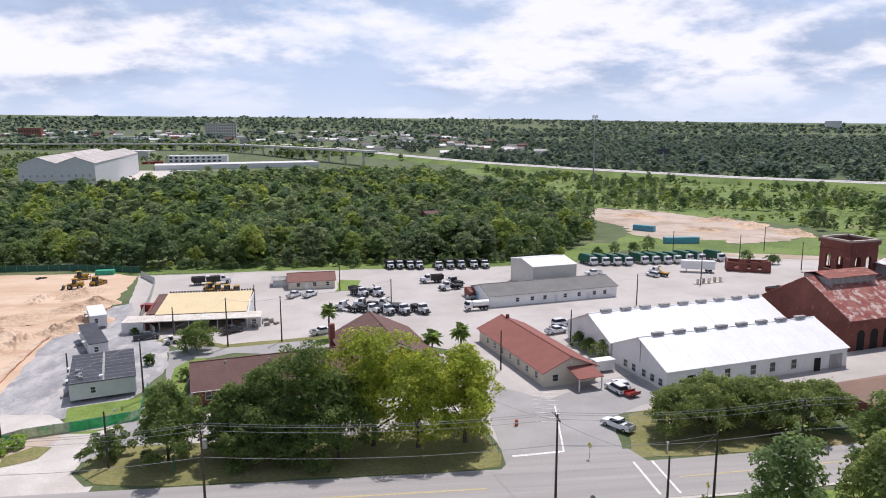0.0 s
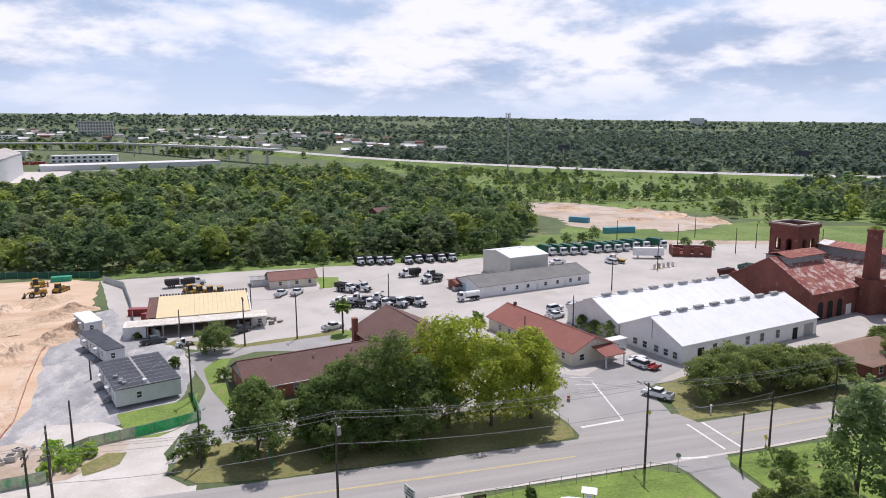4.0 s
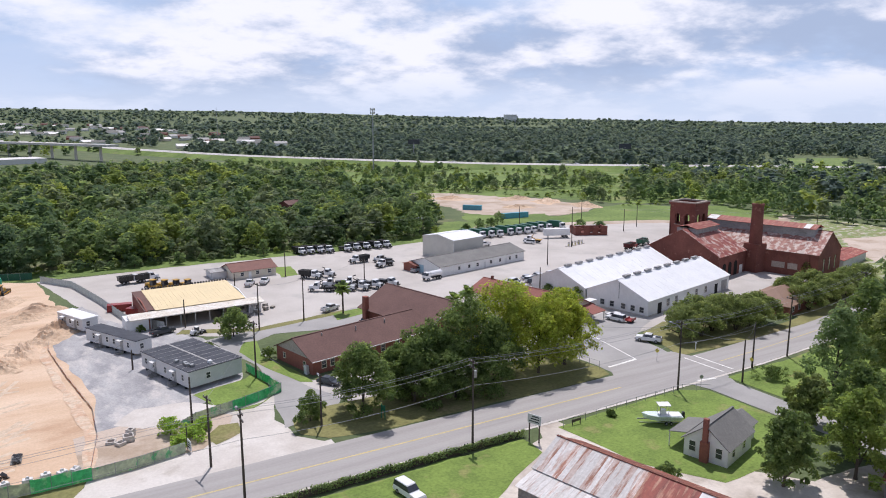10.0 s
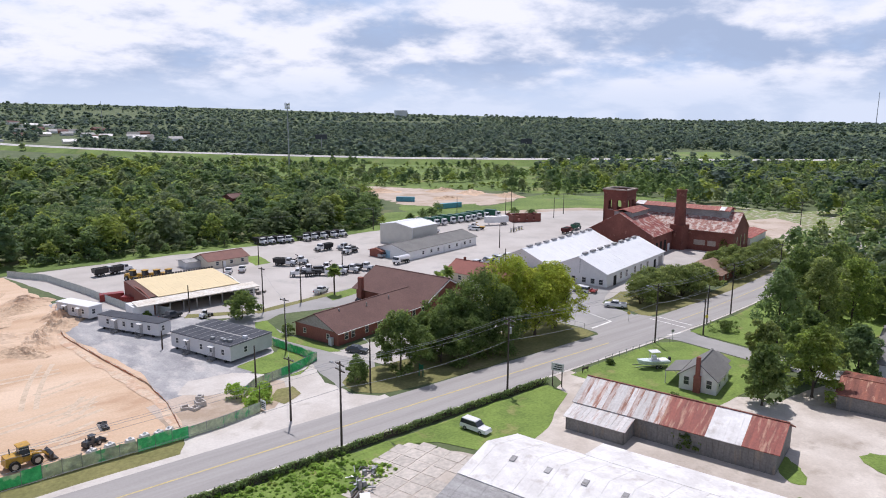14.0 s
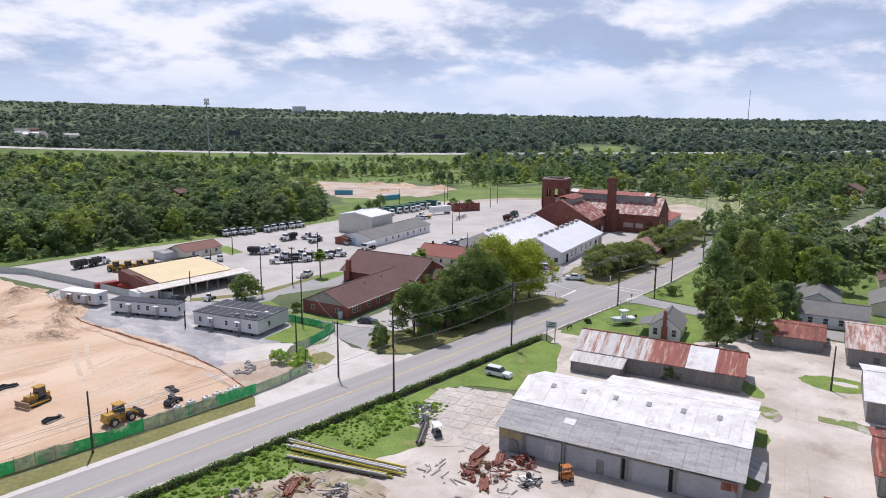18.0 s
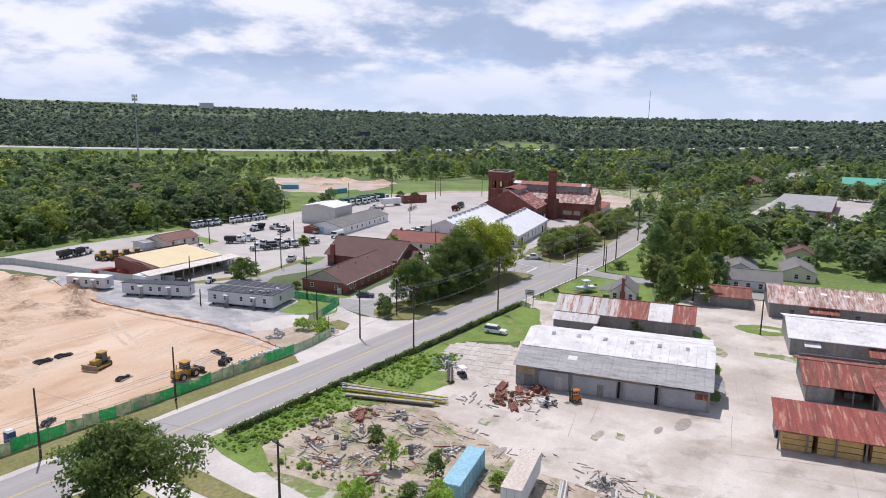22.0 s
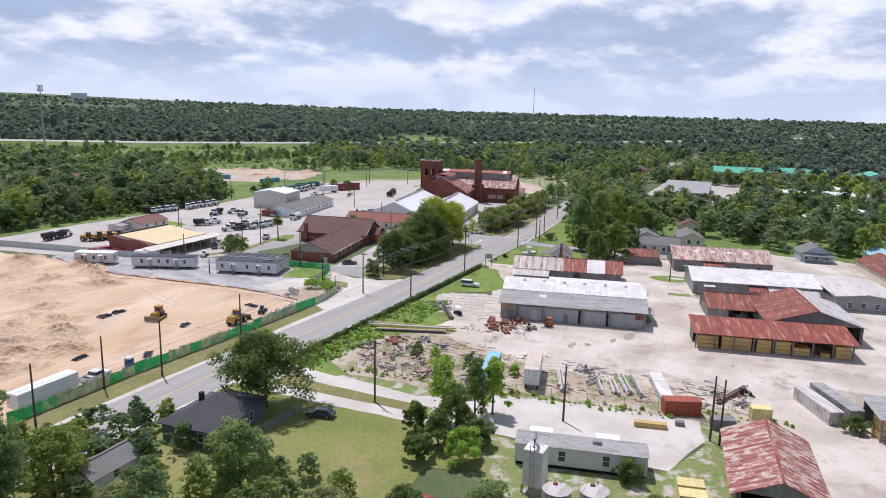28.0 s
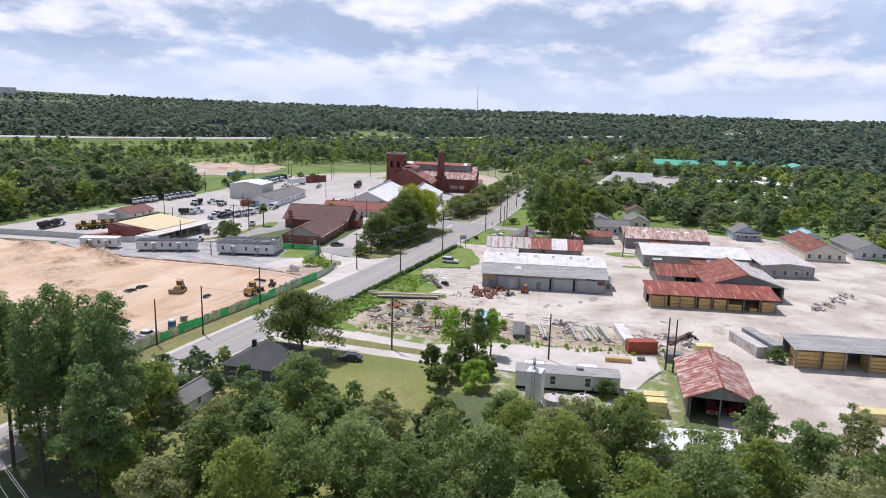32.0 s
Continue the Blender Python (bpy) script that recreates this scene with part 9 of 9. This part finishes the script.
scrap_heap(-66.5, 54.5, 3.2, 60, [M_RUST, M_RUST, mat("rotten_brown_wood", (0.26, 0.15, 0.09))], "heap of rusty steel beams and machine parts", seed=1)
def beam_bundle(x, y, rz, L, n):
    t = thing("beam_bundle", pose(x, y, 0.05, 0, 0, rz), "stack of rusty steel beams before the warehouse", "beams", "beam bundles")
    for i in range(n):
        yy, z, o = (i % 4) * 0.34 + 0.1 * (i // 4), 0.02 + 0.28 * (i // 4), 0.35 * ((i * 7) % 5 - 2) * 0.4
        part("beam", G().box(o, yy, z, L + o, yy + 0.28, z + 0.05).box(o, yy + 0.11, z + 0.05, L + o, yy + 0.17, z + 0.21).box(o, yy, z + 0.21, L + o, yy + 0.28, z + 0.26), M_RUST, t)


for x, y, rz, L, n in ((-68.6, 54.6, 24, 3.6, 8), (-65.0, 56.8, 12, 4.2, 8), (-63.4, 53.4, 30, 3.4, 7), (-70.0, 50.6, 40, 3.0, 5), (-88.5, 68.5, 35, 4.0, 7)):
    beam_bundle(x, y, rz, L, n)
scrap_heap(-61.0, 52.0, 2.4, 34, [M_RUST, M_RUST], "heap of rusty angle iron", seed=2)
scrap_heap(-64.6, 48.4, 1.8, 22, [M_STEEL, M_BLACKPAINT, M_OLDWOOD], "tangle of scrap metal", seed=3)
scrap_heap(-60.0, 71.5, 1.8, 18, [M_OLDWOOD, M_STEEL], "old pallets and planks on the slabs", seed=4, name="plank_heap", cat="planks")
scrap_heap(-57.6, 74.5, 2.0, 20, [M_OLDWOOD, M_STEEL], "stack of grey planks on the slabs", seed=5, name="plank_heap", cat="planks")
scrap_heap(-92.5, 73.5, 1.9, 22, [mat("rotten_brown_wood", (0.26, 0.15, 0.09)), M_OLDWOOD], "heap of rotting brown timber", seed=6, name="plank_heap", cat="planks")
scrap_heap(-86.5, 70.5, 2.2, 24, [M_RUST, mat("rotten_brown_wood", (0.26, 0.15, 0.09))], "heap of rusty frames in weeds", seed=7)
for i, (x, y, r) in enumerate(((-95.5, 66.5, 2.6), (-98.6, 70.2, 2.0), (-90.6, 65.6, 2.4), (-101.5, 64, 2.2), (-86, 60, 2.0), (-97, 60, 2.4), (-92, 56, 2.0), (-101, 56, 1.8), (-83.5, 65, 1.8), (-88.5, 52, 1.6), (-84, 30, 1.4), (-88.5, 27.5, 1.6), (-100, 47.5, 1.6), (-94.4, 31.5, 1.5), (-90.0, 9.2, 1.6), (-84, 6.5, 1.6), (-86.5, 2, 1.5), (-38, -29, 2.4), (-31, -33, 2.6), (-43, -27, 1.6), (-25, -36, 2.4))):
    scrap_heap(x, y, r, 16, [M_OLDWOOD, M_CONC, M_RUST, M_GALV] if i % 2 else [M_OLDWOOD, M_OLDWOOD, M_CONC], "scattered weathered boards and rubble", 0.8, 3.4, 20 + i, "board_litter", "debris")
scrap_heap(-81.5, 2.5, 1.8, 24, [M_RUST, M_BLACKPAINT], "heap of dark rusty scrap", seed=60)
lit = [G(), G(), G()]
rl = random.Random(77)
for i in range(1400):
    x, y = rl.uniform(-106, -80), rl.uniform(1, 73)
    if i % 24 == 0:
        x, y = rl.uniform(-74, -62), rl.uniform(46, 62)
    elif x < -103 - 0.06 * (y - 40) or x < -98 and y < 34 or noise.noise(Vector((x * 0.16, y * 0.16, 4))) < -0.05:
        continue
    b, L, w, z = rl.choice((0.25, 1.2, 1.8)) + rl.uniform(-0.3, 0.3), rl.uniform(0.3, 1.7) ** 1.5, rl.uniform(0.03, 0.13), 0.07 + rl.random() * 0.06
    c, q = Vector((math.cos(b), math.sin(b), 0)), Vector((-math.sin(b), math.cos(b), 0))
    o = Vector((x, y, z))
    lit[i % 3].prism([o - c * L / 2 - q * w, o + c * L / 2 - q * w, o + c * L / 2 + q * w, o - c * L / 2 + q * w], (0, 0, 0.03 + 0.05 * rl.random()))
for g, mm, lab in zip(lit, (M_OLDWOOD, M_SLAB, mat("rotten_brown_wood", (0.26, 0.15, 0.09))), ("loose grey boards lying about the scrap lot", "broken concrete lying about the scrap lot", "rotten brown boards lying about the scrap lot")):
    solo("yard_litter", g, mm, Matrix(), lab, "litter", kind="stuff")
M_PALLET = mat("grey_pallet_wood", (0.36, 0.33, 0.29), (0.27, 0.245, 0.215), scale=0.8, fine=4, grain=0.25, rough=0.9, rand=0.15)
for k, (x, y, n) in enumerate(((-31.5, 176.0, 7), (-29.6, 177.4, 5), (-31.0, 179.0, 8), (-28.4, 175.6, 4), (-27.4, 178.4, 7), (-25.6, 176.6, 5), (-25.0, 179.2, 6), (-23.4, 177.8, 3), (-29.0, 181.0, 6), (-26.4, 181.4, 4))):
    t = thing("pallet_stack", pose(x, y, 0.05, 0, 0, 14 + 11 * (k % 4)), "stack of weathered grey wooden pallets", "pallets", "pallet stacks")
    for j in range(n):
        z, o = j * 0.19, 0.06 * ((j * 7 + k) % 3)
        g = G().box(-0.6 + o, -0.5, z + 0.11, 0.6 + o, 0.5, z + 0.14)
        for yy in (-0.5, -0.06, 0.38):
            g.box(-0.6 + o, yy, z, 0.6 + o, yy + 0.12, z + 0.11)
        part("pallet", g, M_PALLET, t)
scrap_heap(-46.5, 213, 2.2, 20, [M_CATYELLOW, M_BLACKPAINT], "row of yellow plant attachments", seed=63)
for i, (x, y) in enumerate(((-47.5, 214.5), (-44.6, 212.6), (-41.6, 211.2), (-38.6, 209.8))):
    loader(pose(x, y, 0.05, 0, 0, -60), "yellow loader in a row behind the garage")
t = thing("forklift", pose(-60.6, 44.8, 0.05, 0, 0, 150), "orange forklift before the warehouse", "forklift")
part("body", G().taper(-1.0, -0.55, 0.3, 0.7, 0.55, 1.15, 0.1, 0.05), mat("forklift_orange", (0.45, 0.16, 0.04)), t)
for x0 in (-0.6, 0.55):
    part("guard_post", G().box(x0, -0.5, 1.1, x0 + 0.08, -0.42, 2.1).box(x0, 0.42, 1.1, x0 + 0.08, 0.5, 2.1), M_BLACKPAINT, t)
part("guard_roof", G().box(-0.7, -0.55, 2.1, 0.75, 0.55, 2.18), mat("forklift_orange", (0.45, 0.16, 0.04)), t)
part("mast", G().box(0.8, -0.4, 0.1, 0.95, -0.28, 2.6).box(0.8, 0.28, 0.1, 0.95, 0.4, 2.6), M_BLACKPAINT, t)
part("fork", G().box(0.95, -0.3, 0.08, 2.1, -0.16, 0.14), M_STEEL, t)
part("fork", G().box(0.95, 0.16, 0.08, 2.1, 0.3, 0.14), M_STEEL, t)
wheels(t, (-0.6, 0.5), 0.5, 0.3, 0.22)
t = thing("golf_cart", pose(-62.6, 66.8, 0.1, 0, 0, 60), "golf cart with a white roof on the slabs", "golf cart")
part("body", G().taper(-1.1, -0.55, 0.25, 1.1, 0.55, 0.75, 0.1, 0.05), M_DARKCAR, t)
part("seat", G().box(-0.5, -0.5, 0.75, 0.0, 0.5, 1.0), M_BLACKPAINT, t)
for x0 in (-0.8, 0.7):
    for y0 in (-0.5, 0.45):
        part("roof_post", G().box(x0, y0, 0.7, x0 + 0.05, y0 + 0.05, 1.85), M_STEEL, t)
part("roof", G().box(-1.1, -0.65, 1.85, 1.0, 0.65, 1.93), M_WHITEWALL, t)
wheels(t, (-0.8, 0.8), 0.5, 0.24, 0.18)
# boat on its trailer
t = thing("motor_boat", pose(10.2, 74.2, 0.1, 0, 0, 150), "white centre-console motor boat on a trailer", "boat")
g = G()
up_, lo_ = [(-3.2, -1.15, 1.5), (0.8, -1.15, 1.6), (2.4, -0.8, 1.75), (3.5, 0, 1.95), (2.4, 0.8, 1.75), (0.8, 1.15, 1.6), (-3.2, 1.15, 1.5)], [(-3.1, -0.75, 0.75), (0.8, -0.7, 0.72), (2.0, -0.4, 0.8), (3.0, 0, 1.05), (2.0, 0.4, 0.8), (0.8, 0.7, 0.72), (-3.1, 0.75, 0.75)]
g.add(lo_ + up_, [tuple(range(7)), tuple(range(13, 6, -1))] + [(i, (i + 1) % 7, 7 + (i + 1) % 7, 7 + i) for i in range(7)])
part("hull", g, mat("aqua_white_gelcoat", (0.66, 0.74, 0.74), (0.6, 0.7, 0.71), rough=0.3), t)
part("deck", G().box(-2.9, -0.9, 1.56, 0.6, 0.9, 1.62), M_WHITEWALL, t)
part("console", G().taper(-0.6, -0.45, 1.6, 0.3, 0.45, 2.5, 0.1, 0.05), M_WHITECAR, t)
part("t_top", G().box(-1.2, -0.9, 3.3, 0.8, 0.9, 3.38), M_WHITECAR, t)
for x0 in (-0.9, 0.5):
    for y0 in (-0.7, 0.64):
        part("t_top_post", G().box(x0, y0, 1.6, x0 + 0.06, y0 + 0.06, 3.3), M_STEEL, t)
part("outboard", G().taper(-3.75, -0.25, 0.9, -3.25, 0.25, 2.0, 0.05, 0.05), M_BLACKPAINT, t)
part("trailer_frame", G().box(-2.8, -0.8, 0.45, 3.9, -0.68, 0.6).box(-2.8, 0.68, 0.45, 3.9, 0.8, 0.6).box(-1.4, -0.95, 0.3, -1.2, 0.95, 0.5), M_STEEL, t)
wheels(t, (-1.3, -0.5), 0.95, 0.3, 0.2)
# fuel island and ruin in the yard
t = thing("fuel_island", pose(103, 208, 0.05, 0, 0, 14), "concrete fuel island with small pumps and bollards", "fuel pumps")
part("kerb", G().box(0, -0.8, 0, 11, 0.8, 0.2), M_CONC, t)
for i in range(5):
    part("pump", G().taper(1 + i * 2.2, -0.35, 0.2, 1.7 + i * 2.2, 0.35, 1.7, 0.05, 0.05), M_GREYMETAL if i % 2 else M_OLDWHITE, t)
    part("bollard", G().cyl(0.4 + i * 2.2, -0.7, 0.2, 1.1, 0.09, 8), M_SIGNYELLOW, t)
t = thing("brick_ruin", pose(123.5, 226.5, 0, 0, 0, -24), "roofless red brick ruin with empty window holes", "ruin")
for x0, x1, h in ((0, 2.5, 3.4), (3.8, 6.5, 4.2), (7.6, 10.0, 3.6), (11, 14, 4.0)):
    part("wall", G().box(x0, 0, 0, x1, 0.5, h), M_BRICK, t)
for x0, x1 in ((2.5, 3.8), (6.5, 7.6), (10.0, 11)):
    part("wall_base", G().box(x0, 0.01, 0, x1, 0.5, 1.1), M_BRICK, t)
    part("lintel", G().box(x0, 0.01, 2.5, x1, 0.5, 3.1), M_BRICK, t)
part("wall", G().prism([(0, 0.5, 0), (0, 9, 0), (0, 9, 3.0), (0, 6, 3.8), (0, 0.5, 3.2)], (0.5, 0, 0)), M_BRICK, t)
part("wall", G().box(13.5, 0.5, 0, 14, 9, 3.4), M_BRICK, t)
part("wall", G().box(0.5, 8.5, 0, 13.5, 9, 3.0), M_BRICK, t)
part("rubble", G().taper(2, 2, 0, 8, 7, 1.2, 2, 1.6), M_BRICK, t)
# vehicles and small things round the garage, street and works
for x, y, rz, p in ((-119.0, -5.9, 188, M_REDCAR), (-119.4, -2.4, 188, M_REDCAR)):
    pickup(V(x, y, rz), p, "red pickup parked in the rusty garage", "garage pickups")
pickup(V(-52.5, 168.0, 20), M_DARKCAR, "dark pickup before the open garage")
loader(pose(-45.6, 163.6, 0.05, 0, 0, 30) @ Matrix.Scale(0.6, 4), "white skid loader before the garage", paint=M_WHITECAR)
pickup(V(-33.2, 171.0, 40), M_DARKCAR, "dark pickup by the garage")
# Car shape used in place of a dark low trailer on the lawn.
car(V(-124.6, 62.4, 105), M_DARKCAR, "car-shaped stand-in for a dark low trailer")
car(V(-134.5, 80.4, 10), M_DARKCAR, "dark car beside the grey house")
car(V(56.5, 70.8, 60), M_DARKCAR, "dark car under the street trees")
car(V(48.2, 124.6, 100), M_WHITECAR, "white car by the shed wall")
t = thing("red_trailer", pose(48.6, 119.6, 0.1, 0, 0, 20), "small red utility trailer by the shed", "trailer")
part("deck", G().box(-1.3, -0.8, 0.5, 1.3, 0.8, 0.7), M_REDCAR, t)
part("rail", G().box(-1.3, -0.8, 0.7, 1.3, -0.74, 1.1).box(-1.3, 0.74, 0.7, 1.3, 0.8, 1.1), M_REDCAR, t)
wheels(t, (0,), 0.75, 0.3, 0.2)
t = thing("traffic_barrel", pose(24.5, 109.5, 0.1), "orange-red traffic barrel on the drive", "traffic barrel")
part("barrel", G().cyl(0, 0, 0, 1.0, 0.32, 10, 0.26), mat("barrel_orange", (0.5, 0.11, 0.05)), t)
part("band", G().cyl(0, 0, 0.5, 0.65, 0.31, 10, 0.30), M_TRIM, t)
# storage shelter next to the red-roofed office
t = thing("white_van_body", pose(46.0, 132.5, 0.05, 0, 0, 14), "small white store box behind the office", "store")
part("box", G().box(0, 0, 0.3, 4.4, 2.2, 2.4), M_WHITEWALL, t)
part("roof", G().box(-0.1, -0.1, 2.4, 4.5, 2.3, 2.5), M_WHITEMETAL, t)
part("door", G().box(-0.05, 0.4, 0.35, -0.004, 1.6, 2.2), M_GREYWALL, t)

# ---- far town, highway things, towers ----
t = thing("cell_tower", pose(188.1, 569.9, 0), "tall grey monopole phone tower with antennas", "phone tower")
part("mast", G().cyl(0, 0, 0, 57, 0.75, 10, 0.4), M_STEEL, t)
for z in (56.5, 53.5):
    part("platform", G().cyl(0, 0, z, z + 0.3, 1.8, 12), M_STEEL, t)
    for k in range(9):
        a = k * 0.698
        part("antenna", G().box(2.0 * math.cos(a) - 0.18, 2.0 * math.sin(a) - 0.18, z - 0.9, 2.0 * math.cos(a) + 0.18, 2.0 * math.sin(a) + 0.18, z + 1.5), M_OLDWHITE, t)


def block(x, y, L, W, H, rz, wall, roof, label, name="far_building", floors=0, group="far town"):
    t = thing(name, pose(x, y, gz(x, y), 0, 0, rz), label, "building", group)
    part("wall", G().box(0, 0, 0, L, W, H), wall, t)
    part("roof", G().box(-0.3, -0.3, H, L + 0.3, W + 0.3, H + 0.5), roof, t)
    for f in range(floors):
        for i in range(int(L / 7)):
            part("window", G().box(2 + i * 7, -0.15, 1.2 + f * H / floors, 5.5 + i * 7, -0.01, 1.2 + f * H / floors + H / floors * 0.5), M_GLASS, t)
    return t


block(-440, 2050, 84, 30, 40, 8, M_BEIGEMETAL, M_GREYMETAL, "tall beige block on the skyline", floors=5)
block(2100, 3060, 60, 40, 40, -20, M_GREYWALL, M_GREYMETAL, "pale tall block on the horizon")
block(-1000, 2200, 60, 30, 26, 8, M_BRICK2, M_GREYMETAL, "red brick block of the far town", floors=2)
block(-262, 985, 76, 22, 9, 4, M_WHITEWALL, M_WHITEMETAL, "white two-storey office by the highway", floors=2)
block(-362, 1085, 48, 30, 11, -6, M_BEIGEMETAL, M_OLDWHITE, "pale warehouse by the highway")
block(-240, 846, 190, 42, 5.5, 15, M_GREYWALL, M_OLDWHITE, "very long low depot with a pale roof")
for i, x in enumerate((-285, -276, -268)):
    container("storage_container", x, 960 + 3 * i, 80, 12, 4, 5, M_REDCAR, "red container in the depot lot")
block(-600, 1760, 90, 24, 12, 12, M_WHITEWALL, M_WHITEMETAL, "long white building of the far town", floors=3)
# large double-gabled warehouse beyond the woods
for i in range(2):
    t = thing("steel_warehouse", pose(-264 + i * 26.7, 574 + i * 4.2, 0, 0, 0, 9), "huge grey steel warehouse with a pale gable roof", "warehouse", "steel warehouse")
    L, W = 27, 230
    walls(t, L, W, 22, 27, M_GREYWALL, along="y", th=0.5)
    gable_roof(t, L, W, 22, 27, mat("dusty_grey_brown_roof", (0.50, 0.465, 0.44), (0.40, 0.365, 0.34), scale=0.05, fine=0.5, amount=1), along="y", over=0.6)
    part("wall_band", G().box(0, -0.2, 8.0, L, -0.02, 8.6), M_GREYMETAL, t)
    for k in range(5):
        part("louvre", G().box(2.5 + k * 5, -0.2, 11.5, 3.6 + k * 5, -0.02, 13.5), M_GREYMETAL, t)
        part("louvre", G().box(1.6 + k * 5, -0.2, 3.5, 4.0 + k * 5, -0.02, 5.0), M_GREYMETAL, t)
patch("warehouse_lot", [(-231, 683), (-200, 700), (-205, 830), (-255, 960), (-303, 1065), (-315, 960), (-268, 830)], 0.05, M_CONC, "pale lot beside the warehouse", "lot", amp=3)
patch("warehouse_road", [(-262, 838), (-160, 842), (-50, 862), (-58, 915), (-165, 885), (-262, 890)], 0.05, M_HAZECONC, "pale access road by the highway", "road", amp=2)
# elevated carriageway
t = thing("viaduct", Matrix(), "long concrete elevated highway on piers", "viaduct")
VL = [(-1100, 1400), (-665, 1410), (-480, 1400), (-244, 1294), (-150, 1150), (-60, 996), (10, 880)]
for a, b in zip(VL, VL[1:]):
    a, b = Vector((*a, 0)), Vector((*b, 0))
    d = (b - a).normalized()
    n = Vector((-d.y, d.x, 0))
    g = G().prism([a - n * 7 + Vector((0, 0, 17.5)), a + n * 7 + Vector((0, 0, 17.5)), a + n * 7 + Vector((0, 0, 20)), a - n * 7 + Vector((0, 0, 20))], b - a)
    part("deck", g, M_HAZECONC, t)
    k = int((b - a).length / 40)
    for i in range(k):
        p = a.lerp(b, (i + 0.5) / k)
        part("pier", G().box(p.x - 1.5, p.y - 1.5, p.z - 3, p.x + 1.5, p.y + 1.5, p.z + 17.5), M_CONC, t)
for x, y, h in ((-180, 1100, 24), (330, 760, 20), (520, 600, 16)):
    t = thing("highway_board", pose(x, y, gz(x, y), 0, 0, 60), "large billboard beside the highway", "billboard", "billboards")
    part("post", G().cyl(0, 0, 0, h, 0.6, 8), M_STEEL, t)
    part("board", G().box(-0.5, -7, h - 2, 0.5, 7, h + 4), M_DARKCAR if x > 0 else M_GREYMETAL, t)
# vehicles on the highway, as plain small cars
hc = car(pose(385, 527, 5.1, 0, 0, -42), M_WHITECAR, "small car on the highway", group="highway traffic")
for x, y in ((420, 494), (470, 455), (530, 408), (300, 617), (262, 672), (610, 343), (210, 757)):
    copy_thing(hc, pose(x, y, 5.1, 0, 0, -42))
# far houses and stores of the town
rh = random.Random(9)
hp = []
for i, (w, r, lab) in enumerate(((M_WHITEWALL, M_GREYROOF, "far white house with a grey roof"), (M_BRICK2, M_BROWNROOF, "far brick house with a brown roof"), (M_CREAMWALL, M_OLDWHITE, "far pale building with a white roof"), (M_GREYWALL, M_GREYMETAL, "far low building with a metal roof"))):
    t = thing("far_house", pose(60 + i * 40, 1350 + i * 20, 7.5, 0, 0, 10), lab, "house", "far town")
    part("wall", G().box(0, 0, 0, 20, 13, 4), w, t)
    part("roof", G().prism([(-0.5, -0.6, 3.8), (-0.5, 13.6, 3.8), (-0.5, 6.5, 7.2)], (21, 0, 0)), r, t)
    hp.append(t)
n = 0
while n < 175:
    x, y = rh.uniform(-1100, 420), rh.uniform(1000, 2600)
    if y < hwy_y(x) + 60 or not town(x, y) or y < 1640 and x < -40:
        continue
    copy_thing(hp[rh.randrange(4)], pose(x, y, 2.0 + gz(x, y), 0, 0, rh.uniform(-25, 25)))
    n += 1
for x, y in ((340, 95), (385, 70), (430, 100), (470, 60), (520, 110), (300, 10), (260, -40), (300, -90), (220, -100), (160, -40), (180, 0), (135, -30), (230, 4), (380, 20), (420, -60)):
    copy_thing(hp[rh.randrange(4)], pose(x, y, 0, 0, 0, rh.uniform(0, 40)))
# stores along the street, and the mint-roofed halls
patch("store_lot", [(150, 72), (300, 74), (320, 20), (160, 24)], 0.05, M_YARD, "pale car park of roadside stores", "parking", amp=1)
block(196, 36, 70, 26, 5, 4, M_BRICK2, M_GREYMETAL, "long low roadside store with a grey flat roof", "store")
block(170, 40, 22, 16, 4.5, 4, M_GREYWALL, M_DARKROOF, "small dark-roofed roadside store", "store")
for x, y, L, W, h in ((338, 2, 20, 44, 7), (372, -34, 16, 40, 6)):
    t = thing("green_roof_hall", pose(x, y, 0, 0, 0, 6), "large hall with a mint green metal roof", "hall", "green roofs")
    walls(t, L, W, h, h + 3.5, M_WHITEWALL, along="y")
    gable_roof(t, L, W, h, h + 3.5, M_GREENROOF, along="y")
t = thing("green_roof_hall", pose(322, -66, 0, 0, 0, 6), "tall grey hall with a green roof", "hall", "green roofs")
walls(t, 26, 22, 9, 12.5, M_GREYWALL)
gable_roof(t, 26, 22, 9, 12.5, M_GREENROOF)
block(226, -46, 22, 48, 6, 6, M_WHITEWALL, M_WHITEMETAL, "long white flat-roofed hall", "store")
for i in range(16):
    copy_thing(protos[i % 4], V(158 + (i % 8) * 4.5, 62 + (i // 8) * 8, 85))
car(V(178, 90, 5), M_REDCAR, "red car on the far street")
for x, y, h in ((250, 1420, 20), (-330, 1900, 22)):
    t = thing("radio_mast", pose(x, y, gz(x, y)), "thin distant lattice mast", "mast", "masts")
    part("mast", G().cyl(0, 0, 0, 62, 0.5, 5, 0.3), M_STEEL, t)
    part("foot", G().box(-1.5, -1.5, 0, 1.5, 1.5, 2), M_CONC, t)
t = thing("radio_mast", pose(2600, 950, gz(2600, 950)), "thin distant lattice mast", "mast", "masts")
part("mast", G().cyl(0, 0, 0, 130, 1.4, 5, 0.8), M_STEEL, t)
part("foot", G().box(-1.5, -1.5, 0, 1.5, 1.5, 2), M_CONC, t)
# hut in the woods, its roof just over the trees
t = thing("brick_hut", pose(28, 318, 0, 0, 0, 20), "old brick hut half hidden in the woods", "hut")
walls(t, 8, 8, 9.6, 11, M_BRICK)
gable_roof(t, 8, 8, 9.6, 11.2, M_BROWNROOF)
